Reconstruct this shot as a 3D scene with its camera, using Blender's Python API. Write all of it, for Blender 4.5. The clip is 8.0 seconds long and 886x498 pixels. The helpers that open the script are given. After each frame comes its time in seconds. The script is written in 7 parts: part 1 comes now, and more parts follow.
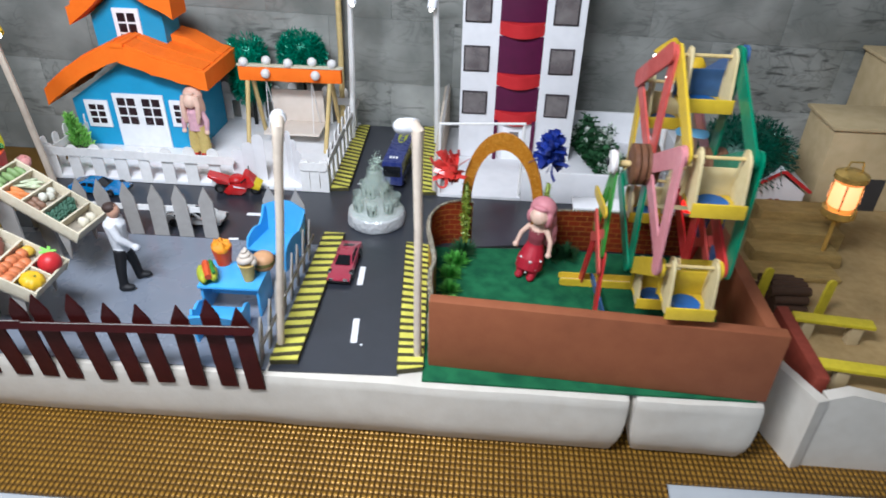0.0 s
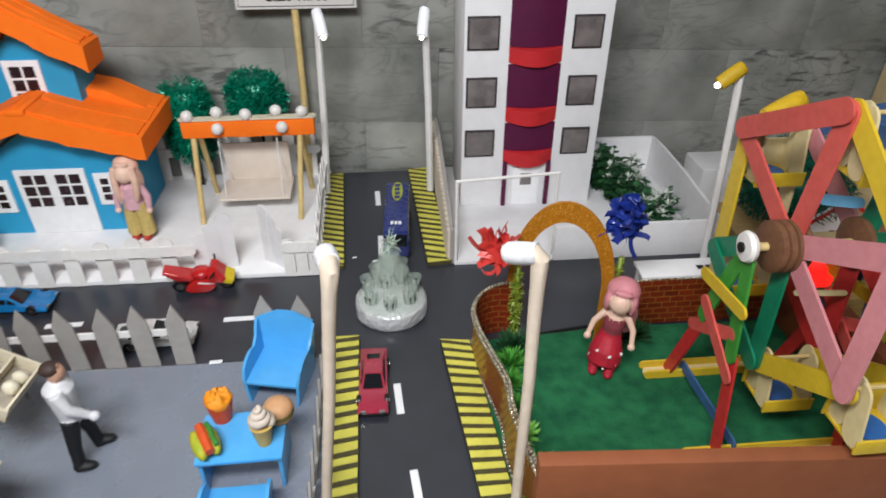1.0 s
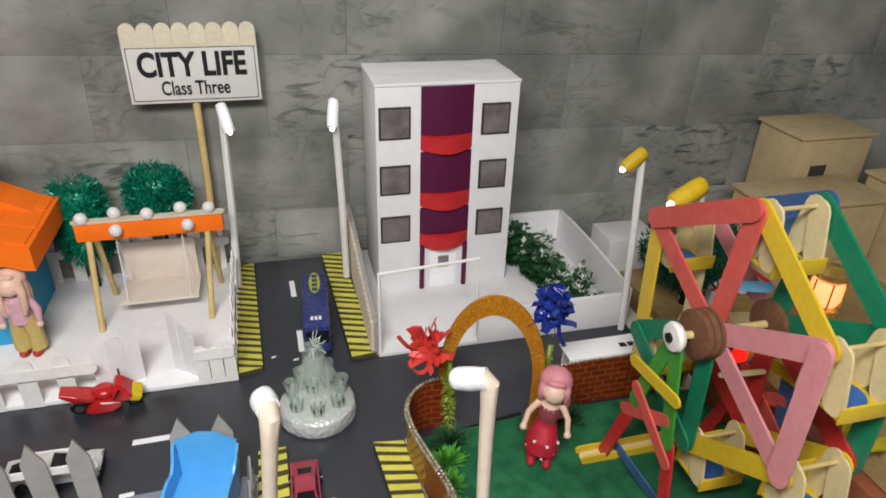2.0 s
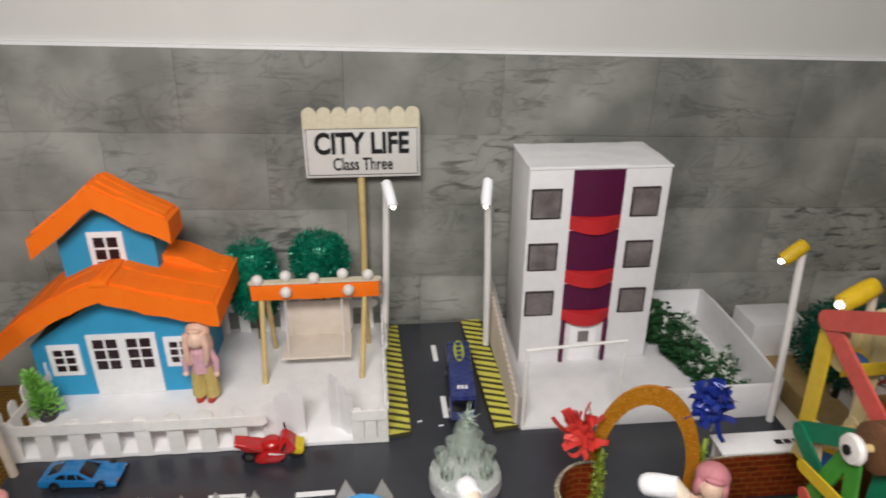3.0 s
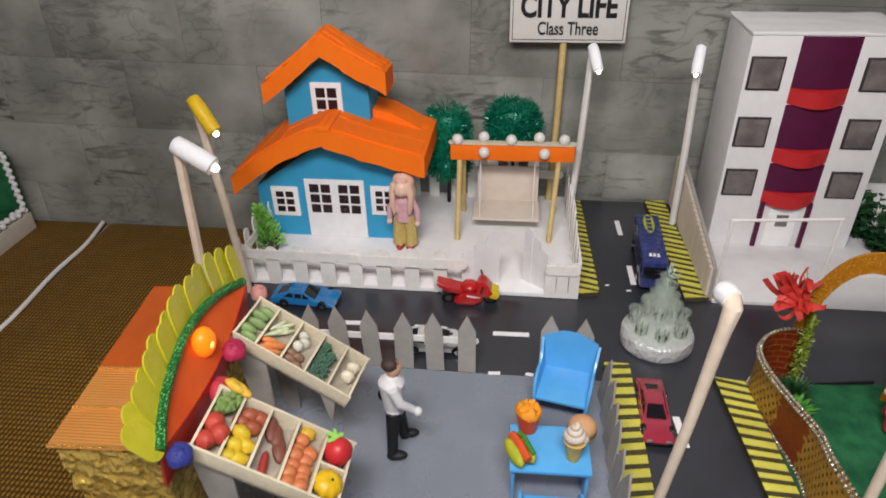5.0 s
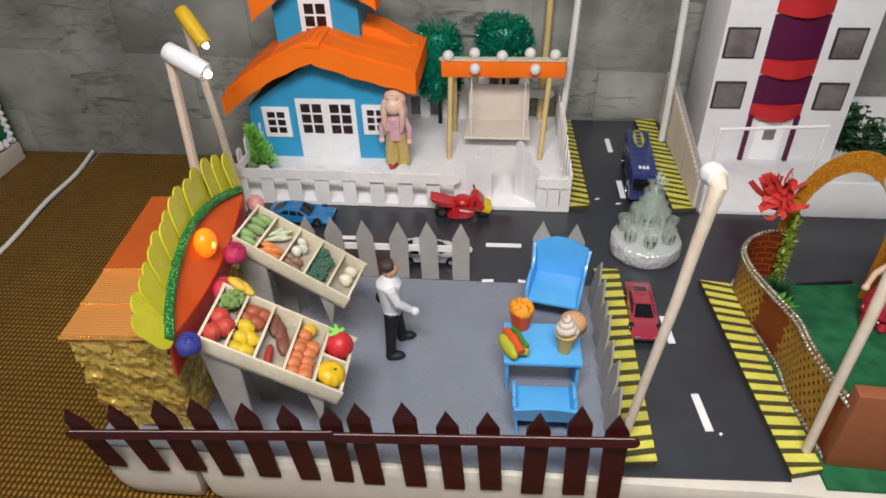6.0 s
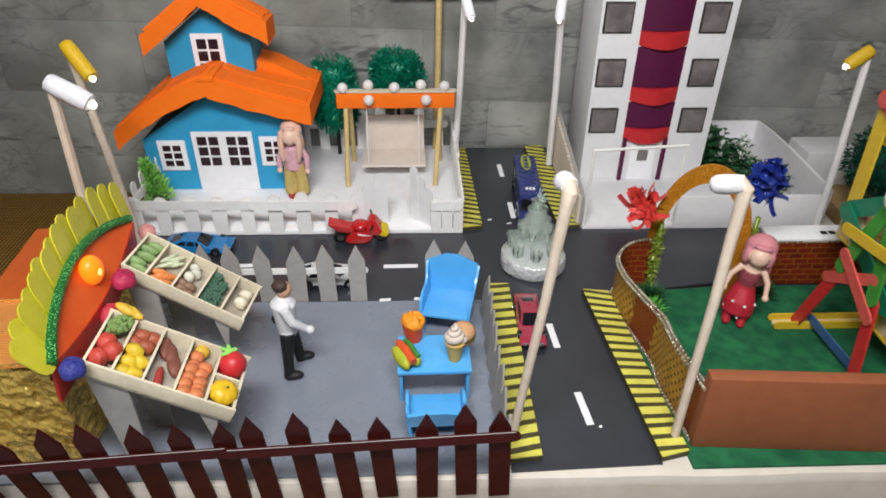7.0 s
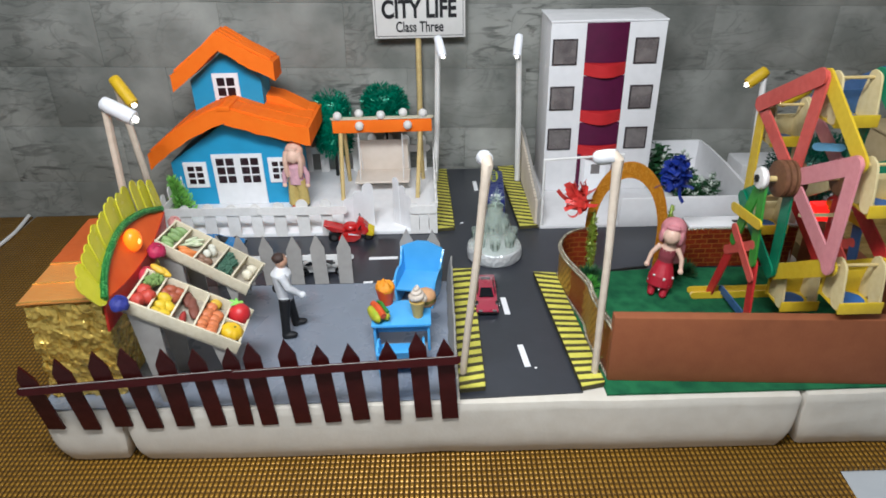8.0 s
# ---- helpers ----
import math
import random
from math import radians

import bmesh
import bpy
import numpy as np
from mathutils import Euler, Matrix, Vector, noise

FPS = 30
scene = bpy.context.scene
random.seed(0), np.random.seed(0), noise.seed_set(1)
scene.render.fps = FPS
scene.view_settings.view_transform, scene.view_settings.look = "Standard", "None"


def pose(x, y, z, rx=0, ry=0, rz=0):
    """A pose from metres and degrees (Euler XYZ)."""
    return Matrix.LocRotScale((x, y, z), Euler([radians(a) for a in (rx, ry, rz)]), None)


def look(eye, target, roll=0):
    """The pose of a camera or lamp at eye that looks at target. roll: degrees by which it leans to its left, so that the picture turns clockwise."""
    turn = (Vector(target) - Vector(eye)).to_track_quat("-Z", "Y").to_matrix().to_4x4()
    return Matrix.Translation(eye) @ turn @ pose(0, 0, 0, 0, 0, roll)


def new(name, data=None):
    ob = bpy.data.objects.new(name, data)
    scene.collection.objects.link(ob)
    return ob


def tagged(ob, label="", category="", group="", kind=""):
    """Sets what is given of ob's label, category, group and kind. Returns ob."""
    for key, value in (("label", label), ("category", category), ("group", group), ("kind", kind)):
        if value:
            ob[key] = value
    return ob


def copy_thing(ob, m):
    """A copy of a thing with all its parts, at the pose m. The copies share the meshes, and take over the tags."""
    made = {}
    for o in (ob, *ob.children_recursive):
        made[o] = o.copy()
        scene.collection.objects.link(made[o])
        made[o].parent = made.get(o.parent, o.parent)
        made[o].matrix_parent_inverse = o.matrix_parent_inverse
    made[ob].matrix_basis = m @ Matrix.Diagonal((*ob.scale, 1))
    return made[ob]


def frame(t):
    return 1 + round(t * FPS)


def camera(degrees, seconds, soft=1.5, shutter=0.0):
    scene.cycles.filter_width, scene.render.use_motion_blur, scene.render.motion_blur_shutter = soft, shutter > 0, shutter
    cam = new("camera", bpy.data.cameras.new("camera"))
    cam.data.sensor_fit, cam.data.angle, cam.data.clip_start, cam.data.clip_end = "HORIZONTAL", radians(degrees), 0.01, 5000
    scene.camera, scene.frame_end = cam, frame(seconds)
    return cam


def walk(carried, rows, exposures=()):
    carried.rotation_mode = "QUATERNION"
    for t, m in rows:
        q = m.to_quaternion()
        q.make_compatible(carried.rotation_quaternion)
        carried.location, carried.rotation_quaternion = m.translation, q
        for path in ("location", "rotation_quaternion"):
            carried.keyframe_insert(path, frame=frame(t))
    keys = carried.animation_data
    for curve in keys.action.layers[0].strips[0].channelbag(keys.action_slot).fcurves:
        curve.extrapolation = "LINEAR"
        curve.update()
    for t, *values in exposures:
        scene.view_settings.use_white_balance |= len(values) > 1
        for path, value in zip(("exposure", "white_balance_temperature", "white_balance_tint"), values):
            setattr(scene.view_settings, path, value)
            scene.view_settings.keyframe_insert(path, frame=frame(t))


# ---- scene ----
from mathutils import bvhtree

cam = camera(68.0, 8.0, soft=1.7, shutter=0.25)
PATH = [
    (0, (0.1181, -0.3975, 0.4368), (0.009, 1.277, -0.651), 1.37),
    (0.2, (0.0685, -0.371, 0.4328), (-0.007, 1.308, -0.65), 1.75),
    (0.5, (0.0254, -0.3071, 0.4382), (-0.016, 1.346, -0.686), 0.97),
    (0.6, (0.0152, -0.283, 0.4395), (0.012, 1.365, -0.692), 0.88),
    (1, (-0.0137, -0.2032, 0.4363), (0.14, 1.449, -0.681), 0.36),
    (1.3, (-0.0281, -0.1774, 0.4436), (0.294, 1.441, -0.686), 1.8),
    (1.5, (-0.0318, -0.1665, 0.4565), (0.342, 1.425, -0.696), 1.55),
    (1.7, (-0.029, -0.171, 0.458), (0.426, 1.459, -0.608), 2.35),
    (2.8, (-0.068, -0.169, 0.499), (0.219, 1.599, -0.39), 0.8),
    (3, (-0.088, -0.173, 0.505), (0.079, 1.63, -0.343), 0.3),
    (3.5, (-0.122, -0.173, 0.506), (-0.139, 1.635, -0.349), -0.5),
    (4, (-0.147, -0.184, 0.495), (-0.274, 1.599, -0.401), -1.2),
    (4.5, (-0.16, -0.203, 0.478), (-0.35, 1.53, -0.503), -1.3),
    (5, (-0.169, -0.224, 0.457), (-0.386, 1.455, -0.607), -1.4),
    (5.2, (-0.175, -0.233, 0.451), (-0.364, 1.431, -0.642), -1.3),
    (6.3, (-0.162, -0.256, 0.43), (-0.337, 1.323, -0.784), -2.0),
    (6.5, (-0.154, -0.254, 0.428), (-0.259, 1.337, -0.779), -0.8),
    (7, (-0.141, -0.286, 0.436), (-0.086, 1.376, -0.675), 0.5),
    (7.5, (-0.1132, -0.3657, 0.4405), (-0.071, 1.358, -0.573), -0.8),
    (8, (-0.088, -0.45, 0.445), (-0.086, 1.3, -0.524), -1.3),
]
walk(cam, [(t, look(eye, target, roll)) for t, eye, target, roll in PATH], exposures=[(0.0, -0.14, 5500, 10), (0.5, -0.28, 5750, 9), (1.0, -0.44, 6050, 10), (1.7, -0.44, 6250, 11), (3.0, -0.56, 6450, 12), (4.0, -0.54, 6450, 12), (4.5, -0.5, 6450, 13), (5.0, -0.66, 6450, 14), (6.5, -0.46, 6250, 12), (7.5, -0.42, 6000, 10), (8.0, -0.36, 5800, 8)])

# ---------------------------------------------------------------- light
world = bpy.data.worlds.new("room_air")
scene.world = world
world.use_nodes = True
world.node_tree.nodes["Background"].inputs[0].default_value = (0.82, 0.9, 1.0, 1)
world.node_tree.nodes["Background"].inputs[1].default_value = 0.1


def area_lamp(name, x, y, z, sx, sy, watts, colour, target):
    data = bpy.data.lights.new(name, "AREA")
    data.shape, data.size, data.size_y, data.energy, data.color = "RECTANGLE", sx, sy, watts, colour
    ob = new(name, data)
    ob.matrix_world = look((x, y, z), target)
    return ob


# Unseen key lamp, added well below the ceiling for its falloff over the model.
area_lamp("ceiling_tube_light", -0.19, -0.3, 0.85, 0.5, 0.16, 15.9, (1.0, 0.96, 0.905), (-0.1, 0.35, 0.05))
# Weak unseen fill lamp, added in front to lift the forward faces.
area_lamp("ceiling_tube_light", -0.25, -1.5, 1.3, 1.2, 0.3, 10, (0.95, 0.98, 1.0), (0.0, 0.1, 0))

# ---------------------------------------------------------------- materials
def rgb(h):
    """A linear colour from an sRGB hex text."""
    out = []
    for i in (0, 2, 4):
        c = int(h[i:i + 2], 16) / 255
        out.append(c / 12.92 if c <= 0.04045 else ((c + 0.055) / 1.055) ** 2.4)
    return (*out, 1)


def mat(name, colour, rough=0.6, metal=0.0, second=None, size=120.0, mixed=0.5, bump=0.12, bump_size=600.0, spec=0.4,
        trans=0.0, glow=None, power=0.0, stretch=(1, 1, 1), coat=0.0, dirt=0.12, vary=0.09, alpha=1.0):
    """A surface with colour varied at two scales and a fine relief."""
    m = bpy.data.materials.new(name)
    m.use_nodes = True
    nt = m.node_tree
    b = nt.nodes["Principled BSDF"]
    a = rgb(colour)
    c2 = rgb(second) if second else (a[0] * 0.72, a[1] * 0.72, a[2] * 0.72, 1)
    geo = nt.nodes.new("ShaderNodeNewGeometry")
    mp = nt.nodes.new("ShaderNodeMapping")
    mp.inputs["Scale"].default_value = stretch
    nt.links.new(geo.outputs["Position"], mp.inputs["Vector"])
    n1 = nt.nodes.new("ShaderNodeTexNoise")
    n1.inputs["Scale"].default_value, n1.inputs["Detail"].default_value = size, 5
    n2 = nt.nodes.new("ShaderNodeTexNoise")
    n2.inputs["Scale"].default_value, n2.inputs["Detail"].default_value = size / 7, 3
    n3 = nt.nodes.new("ShaderNodeTexNoise")
    n3.inputs["Scale"].default_value, n3.inputs["Detail"].default_value = bump_size, 3
    for n in (n1, n2, n3):
        nt.links.new(mp.outputs["Vector"], n.inputs["Vector"])
    r1 = nt.nodes.new("ShaderNodeMapRange")
    r1.inputs["From Min"].default_value, r1.inputs["From Max"].default_value = 0.38, 0.68
    r1.inputs["To Max"].default_value = mixed
    nt.links.new(n1.outputs["Fac"], r1.inputs["Value"])
    mx = nt.nodes.new("ShaderNodeMix")
    mx.data_type = "RGBA"
    mx.inputs["A"].default_value, mx.inputs["B"].default_value = a, c2
    nt.links.new(r1.outputs["Result"], mx.inputs["Factor"])
    r2 = nt.nodes.new("ShaderNodeMapRange")
    r2.inputs["From Min"].default_value, r2.inputs["From Max"].default_value = 0.35, 0.7
    r2.inputs["To Min"].default_value, r2.inputs["To Max"].default_value = 1.0, 1.0 - dirt
    nt.links.new(n2.outputs["Fac"], r2.inputs["Value"])
    mul = nt.nodes.new("ShaderNodeMix")
    mul.data_type, mul.blend_type = "RGBA", "MULTIPLY"
    mul.inputs["Factor"].default_value = 1
    nt.links.new(mx.outputs["Result"], mul.inputs["A"])
    nt.links.new(r2.outputs["Result"], mul.inputs["B"])
    info = nt.nodes.new("ShaderNodeObjectInfo")
    tone = nt.nodes.new("ShaderNodeMapRange")
    tone.inputs["To Min"].default_value, tone.inputs["To Max"].default_value = 1.0 - vary, 1.0
    nt.links.new(info.outputs["Random"], tone.inputs["Value"])
    own = nt.nodes.new("ShaderNodeMix")
    own.data_type, own.blend_type = "RGBA", "MULTIPLY"
    own.inputs["Factor"].default_value = 1
    nt.links.new(mul.outputs["Result"], own.inputs["A"])
    nt.links.new(tone.outputs["Result"], own.inputs["B"])
    nt.links.new(own.outputs["Result"], b.inputs["Base Color"])
    rr = nt.nodes.new("ShaderNodeMapRange")
    rr.inputs["To Min"].default_value, rr.inputs["To Max"].default_value = max(0.03, rough - 0.1), min(1, rough + 0.1)
    nt.links.new(n1.outputs["Fac"], rr.inputs["Value"])
    nt.links.new(rr.outputs["Result"], b.inputs["Roughness"])
    b.inputs["Metallic"].default_value = metal
    b.inputs["Alpha"].default_value = alpha
    b.inputs["Specular IOR Level"].default_value = spec
    b.inputs["Transmission Weight"].default_value = trans
    b.inputs["Coat Weight"].default_value = coat
    if bump:
        bp = nt.nodes.new("ShaderNodeBump")
        bp.inputs["Strength"].default_value, bp.inputs["Distance"].default_value = bump, 0.002
        nt.links.new(n3.outputs["Fac"], bp.inputs["Height"])
        nt.links.new(bp.outputs["Normal"], b.inputs["Normal"])
    if glow:
        b.inputs["Emission Color"].default_value = rgb(glow)
        b.inputs["Emission Strength"].default_value = power
    return m


def foil(name, colour, rough=0.22, crumple=1.0, size=160.0, metal=1.0):
    """Crumpled metal foil: facets from cell noise under a fine wrinkle."""
    m = mat(name, colour, rough, metal, size=90, bump=0, dirt=0.2)
    nt = m.node_tree
    b = nt.nodes["Principled BSDF"]
    geo = nt.nodes.new("ShaderNodeNewGeometry")
    v = nt.nodes.new("ShaderNodeTexVoronoi")
    v.inputs["Scale"].default_value = size
    n = nt.nodes.new("ShaderNodeTexNoise")
    n.inputs["Scale"].default_value, n.inputs["Detail"].default_value = size * 0.7, 6
    for t in (v, n):
        nt.links.new(geo.outputs["Position"], t.inputs["Vector"])
    add = nt.nodes.new("ShaderNodeMath")
    nt.links.new(v.outputs["Distance"], add.inputs[0])
    nt.links.new(n.outputs["Fac"], add.inputs[1])
    bp = nt.nodes.new("ShaderNodeBump")
    bp.inputs["Strength"].default_value, bp.inputs["Distance"].default_value = crumple, 0.004
    nt.links.new(add.outputs[0], bp.inputs["Height"])
    nt.links.new(bp.outputs["Normal"], b.inputs["Normal"])
    return m


def glitter(name, colour, bright, size=900.0):
    """Glitter foam: many small flakes, each turned its own way, some painted as glints."""
    m = mat(name, colour, 0.45, 0.35, size=200, bump=0)
    nt = m.node_tree
    b = nt.nodes["Principled BSDF"]
    geo = nt.nodes.new("ShaderNodeNewGeometry")
    v = nt.nodes.new("ShaderNodeTexVoronoi")
    v.inputs["Scale"].default_value = size
    nt.links.new(geo.outputs["Position"], v.inputs["Vector"])
    sep = nt.nodes.new("ShaderNodeSeparateColor")
    nt.links.new(v.outputs["Color"], sep.inputs[0])
    ramp = nt.nodes.new("ShaderNodeMapRange")
    ramp.inputs["From Min"].default_value, ramp.inputs["From Max"].default_value = 0.78, 0.95
    nt.links.new(sep.outputs[0], ramp.inputs["Value"])
    old = b.inputs["Base Color"].links[0].from_socket
    mx = nt.nodes.new("ShaderNodeMix")
    mx.data_type = "RGBA"
    nt.links.new(ramp.outputs["Result"], mx.inputs["Factor"])
    nt.links.new(old, mx.inputs["A"])
    mx.inputs["B"].default_value = rgb(bright)
    nt.links.new(mx.outputs["Result"], b.inputs["Base Color"])
    bp = nt.nodes.new("ShaderNodeBump")
    bp.inputs["Strength"].default_value, bp.inputs["Distance"].default_value = 0.7, 0.001
    nt.links.new(sep.outputs[1], bp.inputs["Height"])
    nt.links.new(bp.outputs["Normal"], b.inputs["Normal"])
    return m


def marble():
    """Grey marble wall tile: clouds, dark veins, and a tone of its own for each tile."""
    m = mat("grey_marble", "878983", 0.34, second="b7b7b0", size=9, mixed=1.0, bump=0.05, bump_size=300, spec=0.3, dirt=0.32)
    nt = m.node_tree
    b = nt.nodes["Principled BSDF"]
    geo = nt.nodes.new("ShaderNodeNewGeometry")
    info = nt.nodes.new("ShaderNodeObjectInfo")
    off = nt.nodes.new("ShaderNodeVectorMath")
    off.operation = "MULTIPLY_ADD"
    off.inputs[1].default_value = (1, 1, 1)
    sc = nt.nodes.new("ShaderNodeVectorMath")
    sc.operation = "SCALE"
    sc.inputs[0].default_value = (7, 3, 11)
    nt.links.new(info.outputs["Random"], sc.inputs["Scale"])
    nt.links.new(geo.outputs["Position"], off.inputs[0])
    nt.links.new(sc.outputs[0], off.inputs[2])
    mp = nt.nodes.new("ShaderNodeMapping")
    mp.inputs["Rotation"].default_value = (0, 0.55, 0)
    mp.inputs["Scale"].default_value = (1.0, 1.0, 1.7)
    nt.links.new(off.outputs[0], mp.inputs["Vector"])
    n = nt.nodes.new("ShaderNodeTexNoise")
    n.inputs["Scale"].default_value, n.inputs["Detail"].default_value, n.inputs["Distortion"].default_value = 11, 10, 1.6
    nt.links.new(mp.outputs["Vector"], n.inputs["Vector"])
    sub = nt.nodes.new("ShaderNodeMath")
    sub.operation = "SUBTRACT"
    sub.inputs[1].default_value = 0.5
    nt.links.new(n.outputs["Fac"], sub.inputs[0])
    ab = nt.nodes.new("ShaderNodeMath")
    ab.operation = "ABSOLUTE"
    nt.links.new(sub.outputs[0], ab.inputs[0])
    vein = nt.nodes.new("ShaderNodeMapRange")
    vein.inputs["From Min"].default_value, vein.inputs["From Max"].default_value = 0.0, 0.03
    vein.inputs["To Min"].default_value, vein.inputs["To Max"].default_value = 0.42, 0.0
    nt.links.new(ab.outputs[0], vein.inputs["Value"])
    where = nt.nodes.new("ShaderNodeTexNoise")
    where.inputs["Scale"].default_value = 4.5
    nt.links.new(off.outputs[0], where.inputs["Vector"])
    wr = nt.nodes.new("ShaderNodeMapRange")
    wr.inputs["From Min"].default_value, wr.inputs["From Max"].default_value = 0.4, 0.58
    wr.inputs["To Max"].default_value = 0.9
    nt.links.new(where.outputs["Fac"], wr.inputs["Value"])
    mulv = nt.nodes.new("ShaderNodeMath")
    mulv.operation = "MULTIPLY"
    nt.links.new(vein.outputs["Result"], mulv.inputs[0])
    nt.links.new(wr.outputs["Result"], mulv.inputs[1])
    old = b.inputs["Base Color"].links[0].from_socket
    mx = nt.nodes.new("ShaderNodeMix")
    mx.data_type = "RGBA"
    nt.links.new(mulv.outputs[0], mx.inputs["Factor"])
    nt.links.new(old, mx.inputs["A"])
    mx.inputs["B"].default_value = rgb("464845")
    sp = nt.nodes.new("ShaderNodeTexNoise")
    sp.inputs["Scale"].default_value, sp.inputs["Detail"].default_value, sp.inputs["Distortion"].default_value = 30, 8, 1.0
    streak = nt.nodes.new("ShaderNodeMapping")
    streak.inputs["Rotation"].default_value = (0, 0.8, 0)
    streak.inputs["Scale"].default_value = (0.7, 1.0, 2.6)
    nt.links.new(off.outputs[0], streak.inputs["Vector"])
    nt.links.new(streak.outputs["Vector"], sp.inputs["Vector"])
    sr = nt.nodes.new("ShaderNodeMapRange")
    sr.inputs["From Min"].default_value, sr.inputs["From Max"].default_value = 0.54, 0.66
    nt.links.new(sp.outputs["Fac"], sr.inputs["Value"])
    held = nt.nodes.new("ShaderNodeMath")
    held.operation = "MULTIPLY"
    nt.links.new(sr.outputs["Result"], held.inputs[0])
    nt.links.new(wr.outputs["Result"], held.inputs[1])
    some = nt.nodes.new("ShaderNodeMapRange")
    some.inputs["From Min"].default_value, some.inputs["From Max"].default_value = 0.55, 0.75
    some.inputs["To Min"].default_value = 0.4
    nt.links.new(info.outputs["Random"], some.inputs["Value"])
    strong = nt.nodes.new("ShaderNodeMath")
    strong.operation = "MULTIPLY"
    nt.links.new(held.outputs[0], strong.inputs[0])
    nt.links.new(some.outputs["Result"], strong.inputs[1])
    held = strong
    spot = nt.nodes.new("ShaderNodeMix")
    spot.data_type = "RGBA"
    nt.links.new(held.outputs[0], spot.inputs["Factor"])
    nt.links.new(mx.outputs["Result"], spot.inputs["A"])
    spot.inputs["B"].default_value = rgb("454643")
    mx = spot
    tone = nt.nodes.new("ShaderNodeMapRange")
    tone.inputs["To Min"].default_value, tone.inputs["To Max"].default_value = 0.94, 1.04
    nt.links.new(info.outputs["Random"], tone.inputs["Value"])
    mul = nt.nodes.new("ShaderNodeMix")
    mul.data_type, mul.blend_type = "RGBA", "MULTIPLY"
    mul.inputs["Factor"].default_value = 1
    nt.links.new(mx.outputs["Result"], mul.inputs["A"])
    nt.links.new(tone.outputs["Result"], mul.inputs["B"])
    nt.links.new(mul.outputs["Result"], b.inputs["Base Color"])
    return m


def mesh_mat():
    """Gold woven table mat: rows of shiny threads over dark gaps."""
    m = mat("gold_woven_mat", "bb8c34", 0.4, 0.35, second="9c7022", size=40, bump=0, dirt=0.2)
    nt = m.node_tree
    b = nt.nodes["Principled BSDF"]
    geo = nt.nodes.new("ShaderNodeNewGeometry")
    sep = nt.nodes.new("ShaderNodeSeparateXYZ")
    nt.links.new(geo.outputs["Position"], sep.inputs[0])

    def wave(out, per, power, low=0.0):
        mu = nt.nodes.new("ShaderNodeMath")
        mu.operation = "MULTIPLY"
        mu.inputs[1].default_value = 2 * math.pi / per
        nt.links.new(out, mu.inputs[0])
        si = nt.nodes.new("ShaderNodeMath")
        si.operation = "SINE"
        nt.links.new(mu.outputs[0], si.inputs[0])
        ma = nt.nodes.new("ShaderNodeMapRange")
        ma.inputs["From Min"].default_value, ma.inputs["From Max"].default_value = -1, power
        ma.inputs["To Min"].default_value = low
        nt.links.new(si.outputs[0], ma.inputs["Value"])
        return ma.outputs["Result"]

    wx, wy = wave(sep.outputs[0], 0.0052, 0.2), wave(sep.outputs[1], 0.0068, 0.6, 0.28)
    hi = nt.nodes.new("ShaderNodeMath")
    hi.operation = "MULTIPLY"
    nt.links.new(wx, hi.inputs[0])
    nt.links.new(wy, hi.inputs[1])
    old = b.inputs["Base Color"].links[0].from_socket
    mx = nt.nodes.new("ShaderNodeMix")
    mx.data_type = "RGBA"
    nt.links.new(hi.outputs[0], mx.inputs["Factor"])
    mx.inputs["A"].default_value = rgb("462f10")
    nt.links.new(old, mx.inputs["B"])
    nt.links.new(mx.outputs["Result"], b.inputs["Base Color"])
    bp = nt.nodes.new("ShaderNodeBump")
    bp.inputs["Strength"].default_value, bp.inputs["Distance"].default_value = 0.8, 0.002
    nt.links.new(hi.outputs[0], bp.inputs["Height"])
    nt.links.new(bp.outputs["Normal"], b.inputs["Normal"])
    return m


FOAM = mat("white_foam", "d9d2c5", 0.6, second="cdc4b5", size=60, bump=0.12, bump_size=260, dirt=0.14)
CARD_BEIGE = mat("thin_beige_card", "dfd3c6", 0.6, second="d2c5b6", size=60, bump=0.06, dirt=0.08)
CARD_WHITE = mat("white_card", "ecebec", 0.6, second="e0dfe0", size=60, bump=0.05, dirt=0.07)
PAPER_WHITE = mat("white_paper", "f4f4f5", 0.55, second="e8e8ea", size=80, bump=0.04, dirt=0.05)
STICK_WHITE = mat("white_painted_stick", "efedea", 0.5, second="e2dfda", size=150, bump=0.12, dirt=0.1)
POST_CREAM = mat("cream_paper_wrap", "dccdba", 0.55, second="cbb9a4", size=120, bump=0.15, bump_size=300, dirt=0.12)
STICK_CREAM = mat("bare_craft_stick", "e0d8c0", 0.6, second="d2c6a4", size=200, bump=0.15, stretch=(1, 1, 1), dirt=0.12)
WOOD = mat("pale_wood", "d8c084", 0.55, second="bfa062", size=260, bump=0.15, dirt=0.15)
CRATE = mat("crate_wood", "e0d6bd", 0.55, second="d0c3a2", size=220, bump=0.15, dirt=0.12)
ROAD = mat("black_chart_paper", "2d3038", 0.33, second="383b44", size=40, bump=0.05, bump_size=120, dirt=0.2, spec=0.8)
PLAZA = mat("grey_chart_paper", "868d9a", 0.28, second="7d8490", size=30, bump=0.04, bump_size=110, dirt=0.15, spec=0.7)
GREY_CARD = mat("grey_card", "a9a5a0", 0.6, second="98948f", size=90, bump=0.08, dirt=0.12)
DARK_CARD = mat("dark_grey_card", "3c3a3a", 0.65, second="484544", size=70, bump=0.06, dirt=0.15)
YELLOW_PAPER = mat("yellow_paper", "dcd65e", 0.5, second="cfc850", size=140, mixed=0.7, bump=0.1, dirt=0.2)
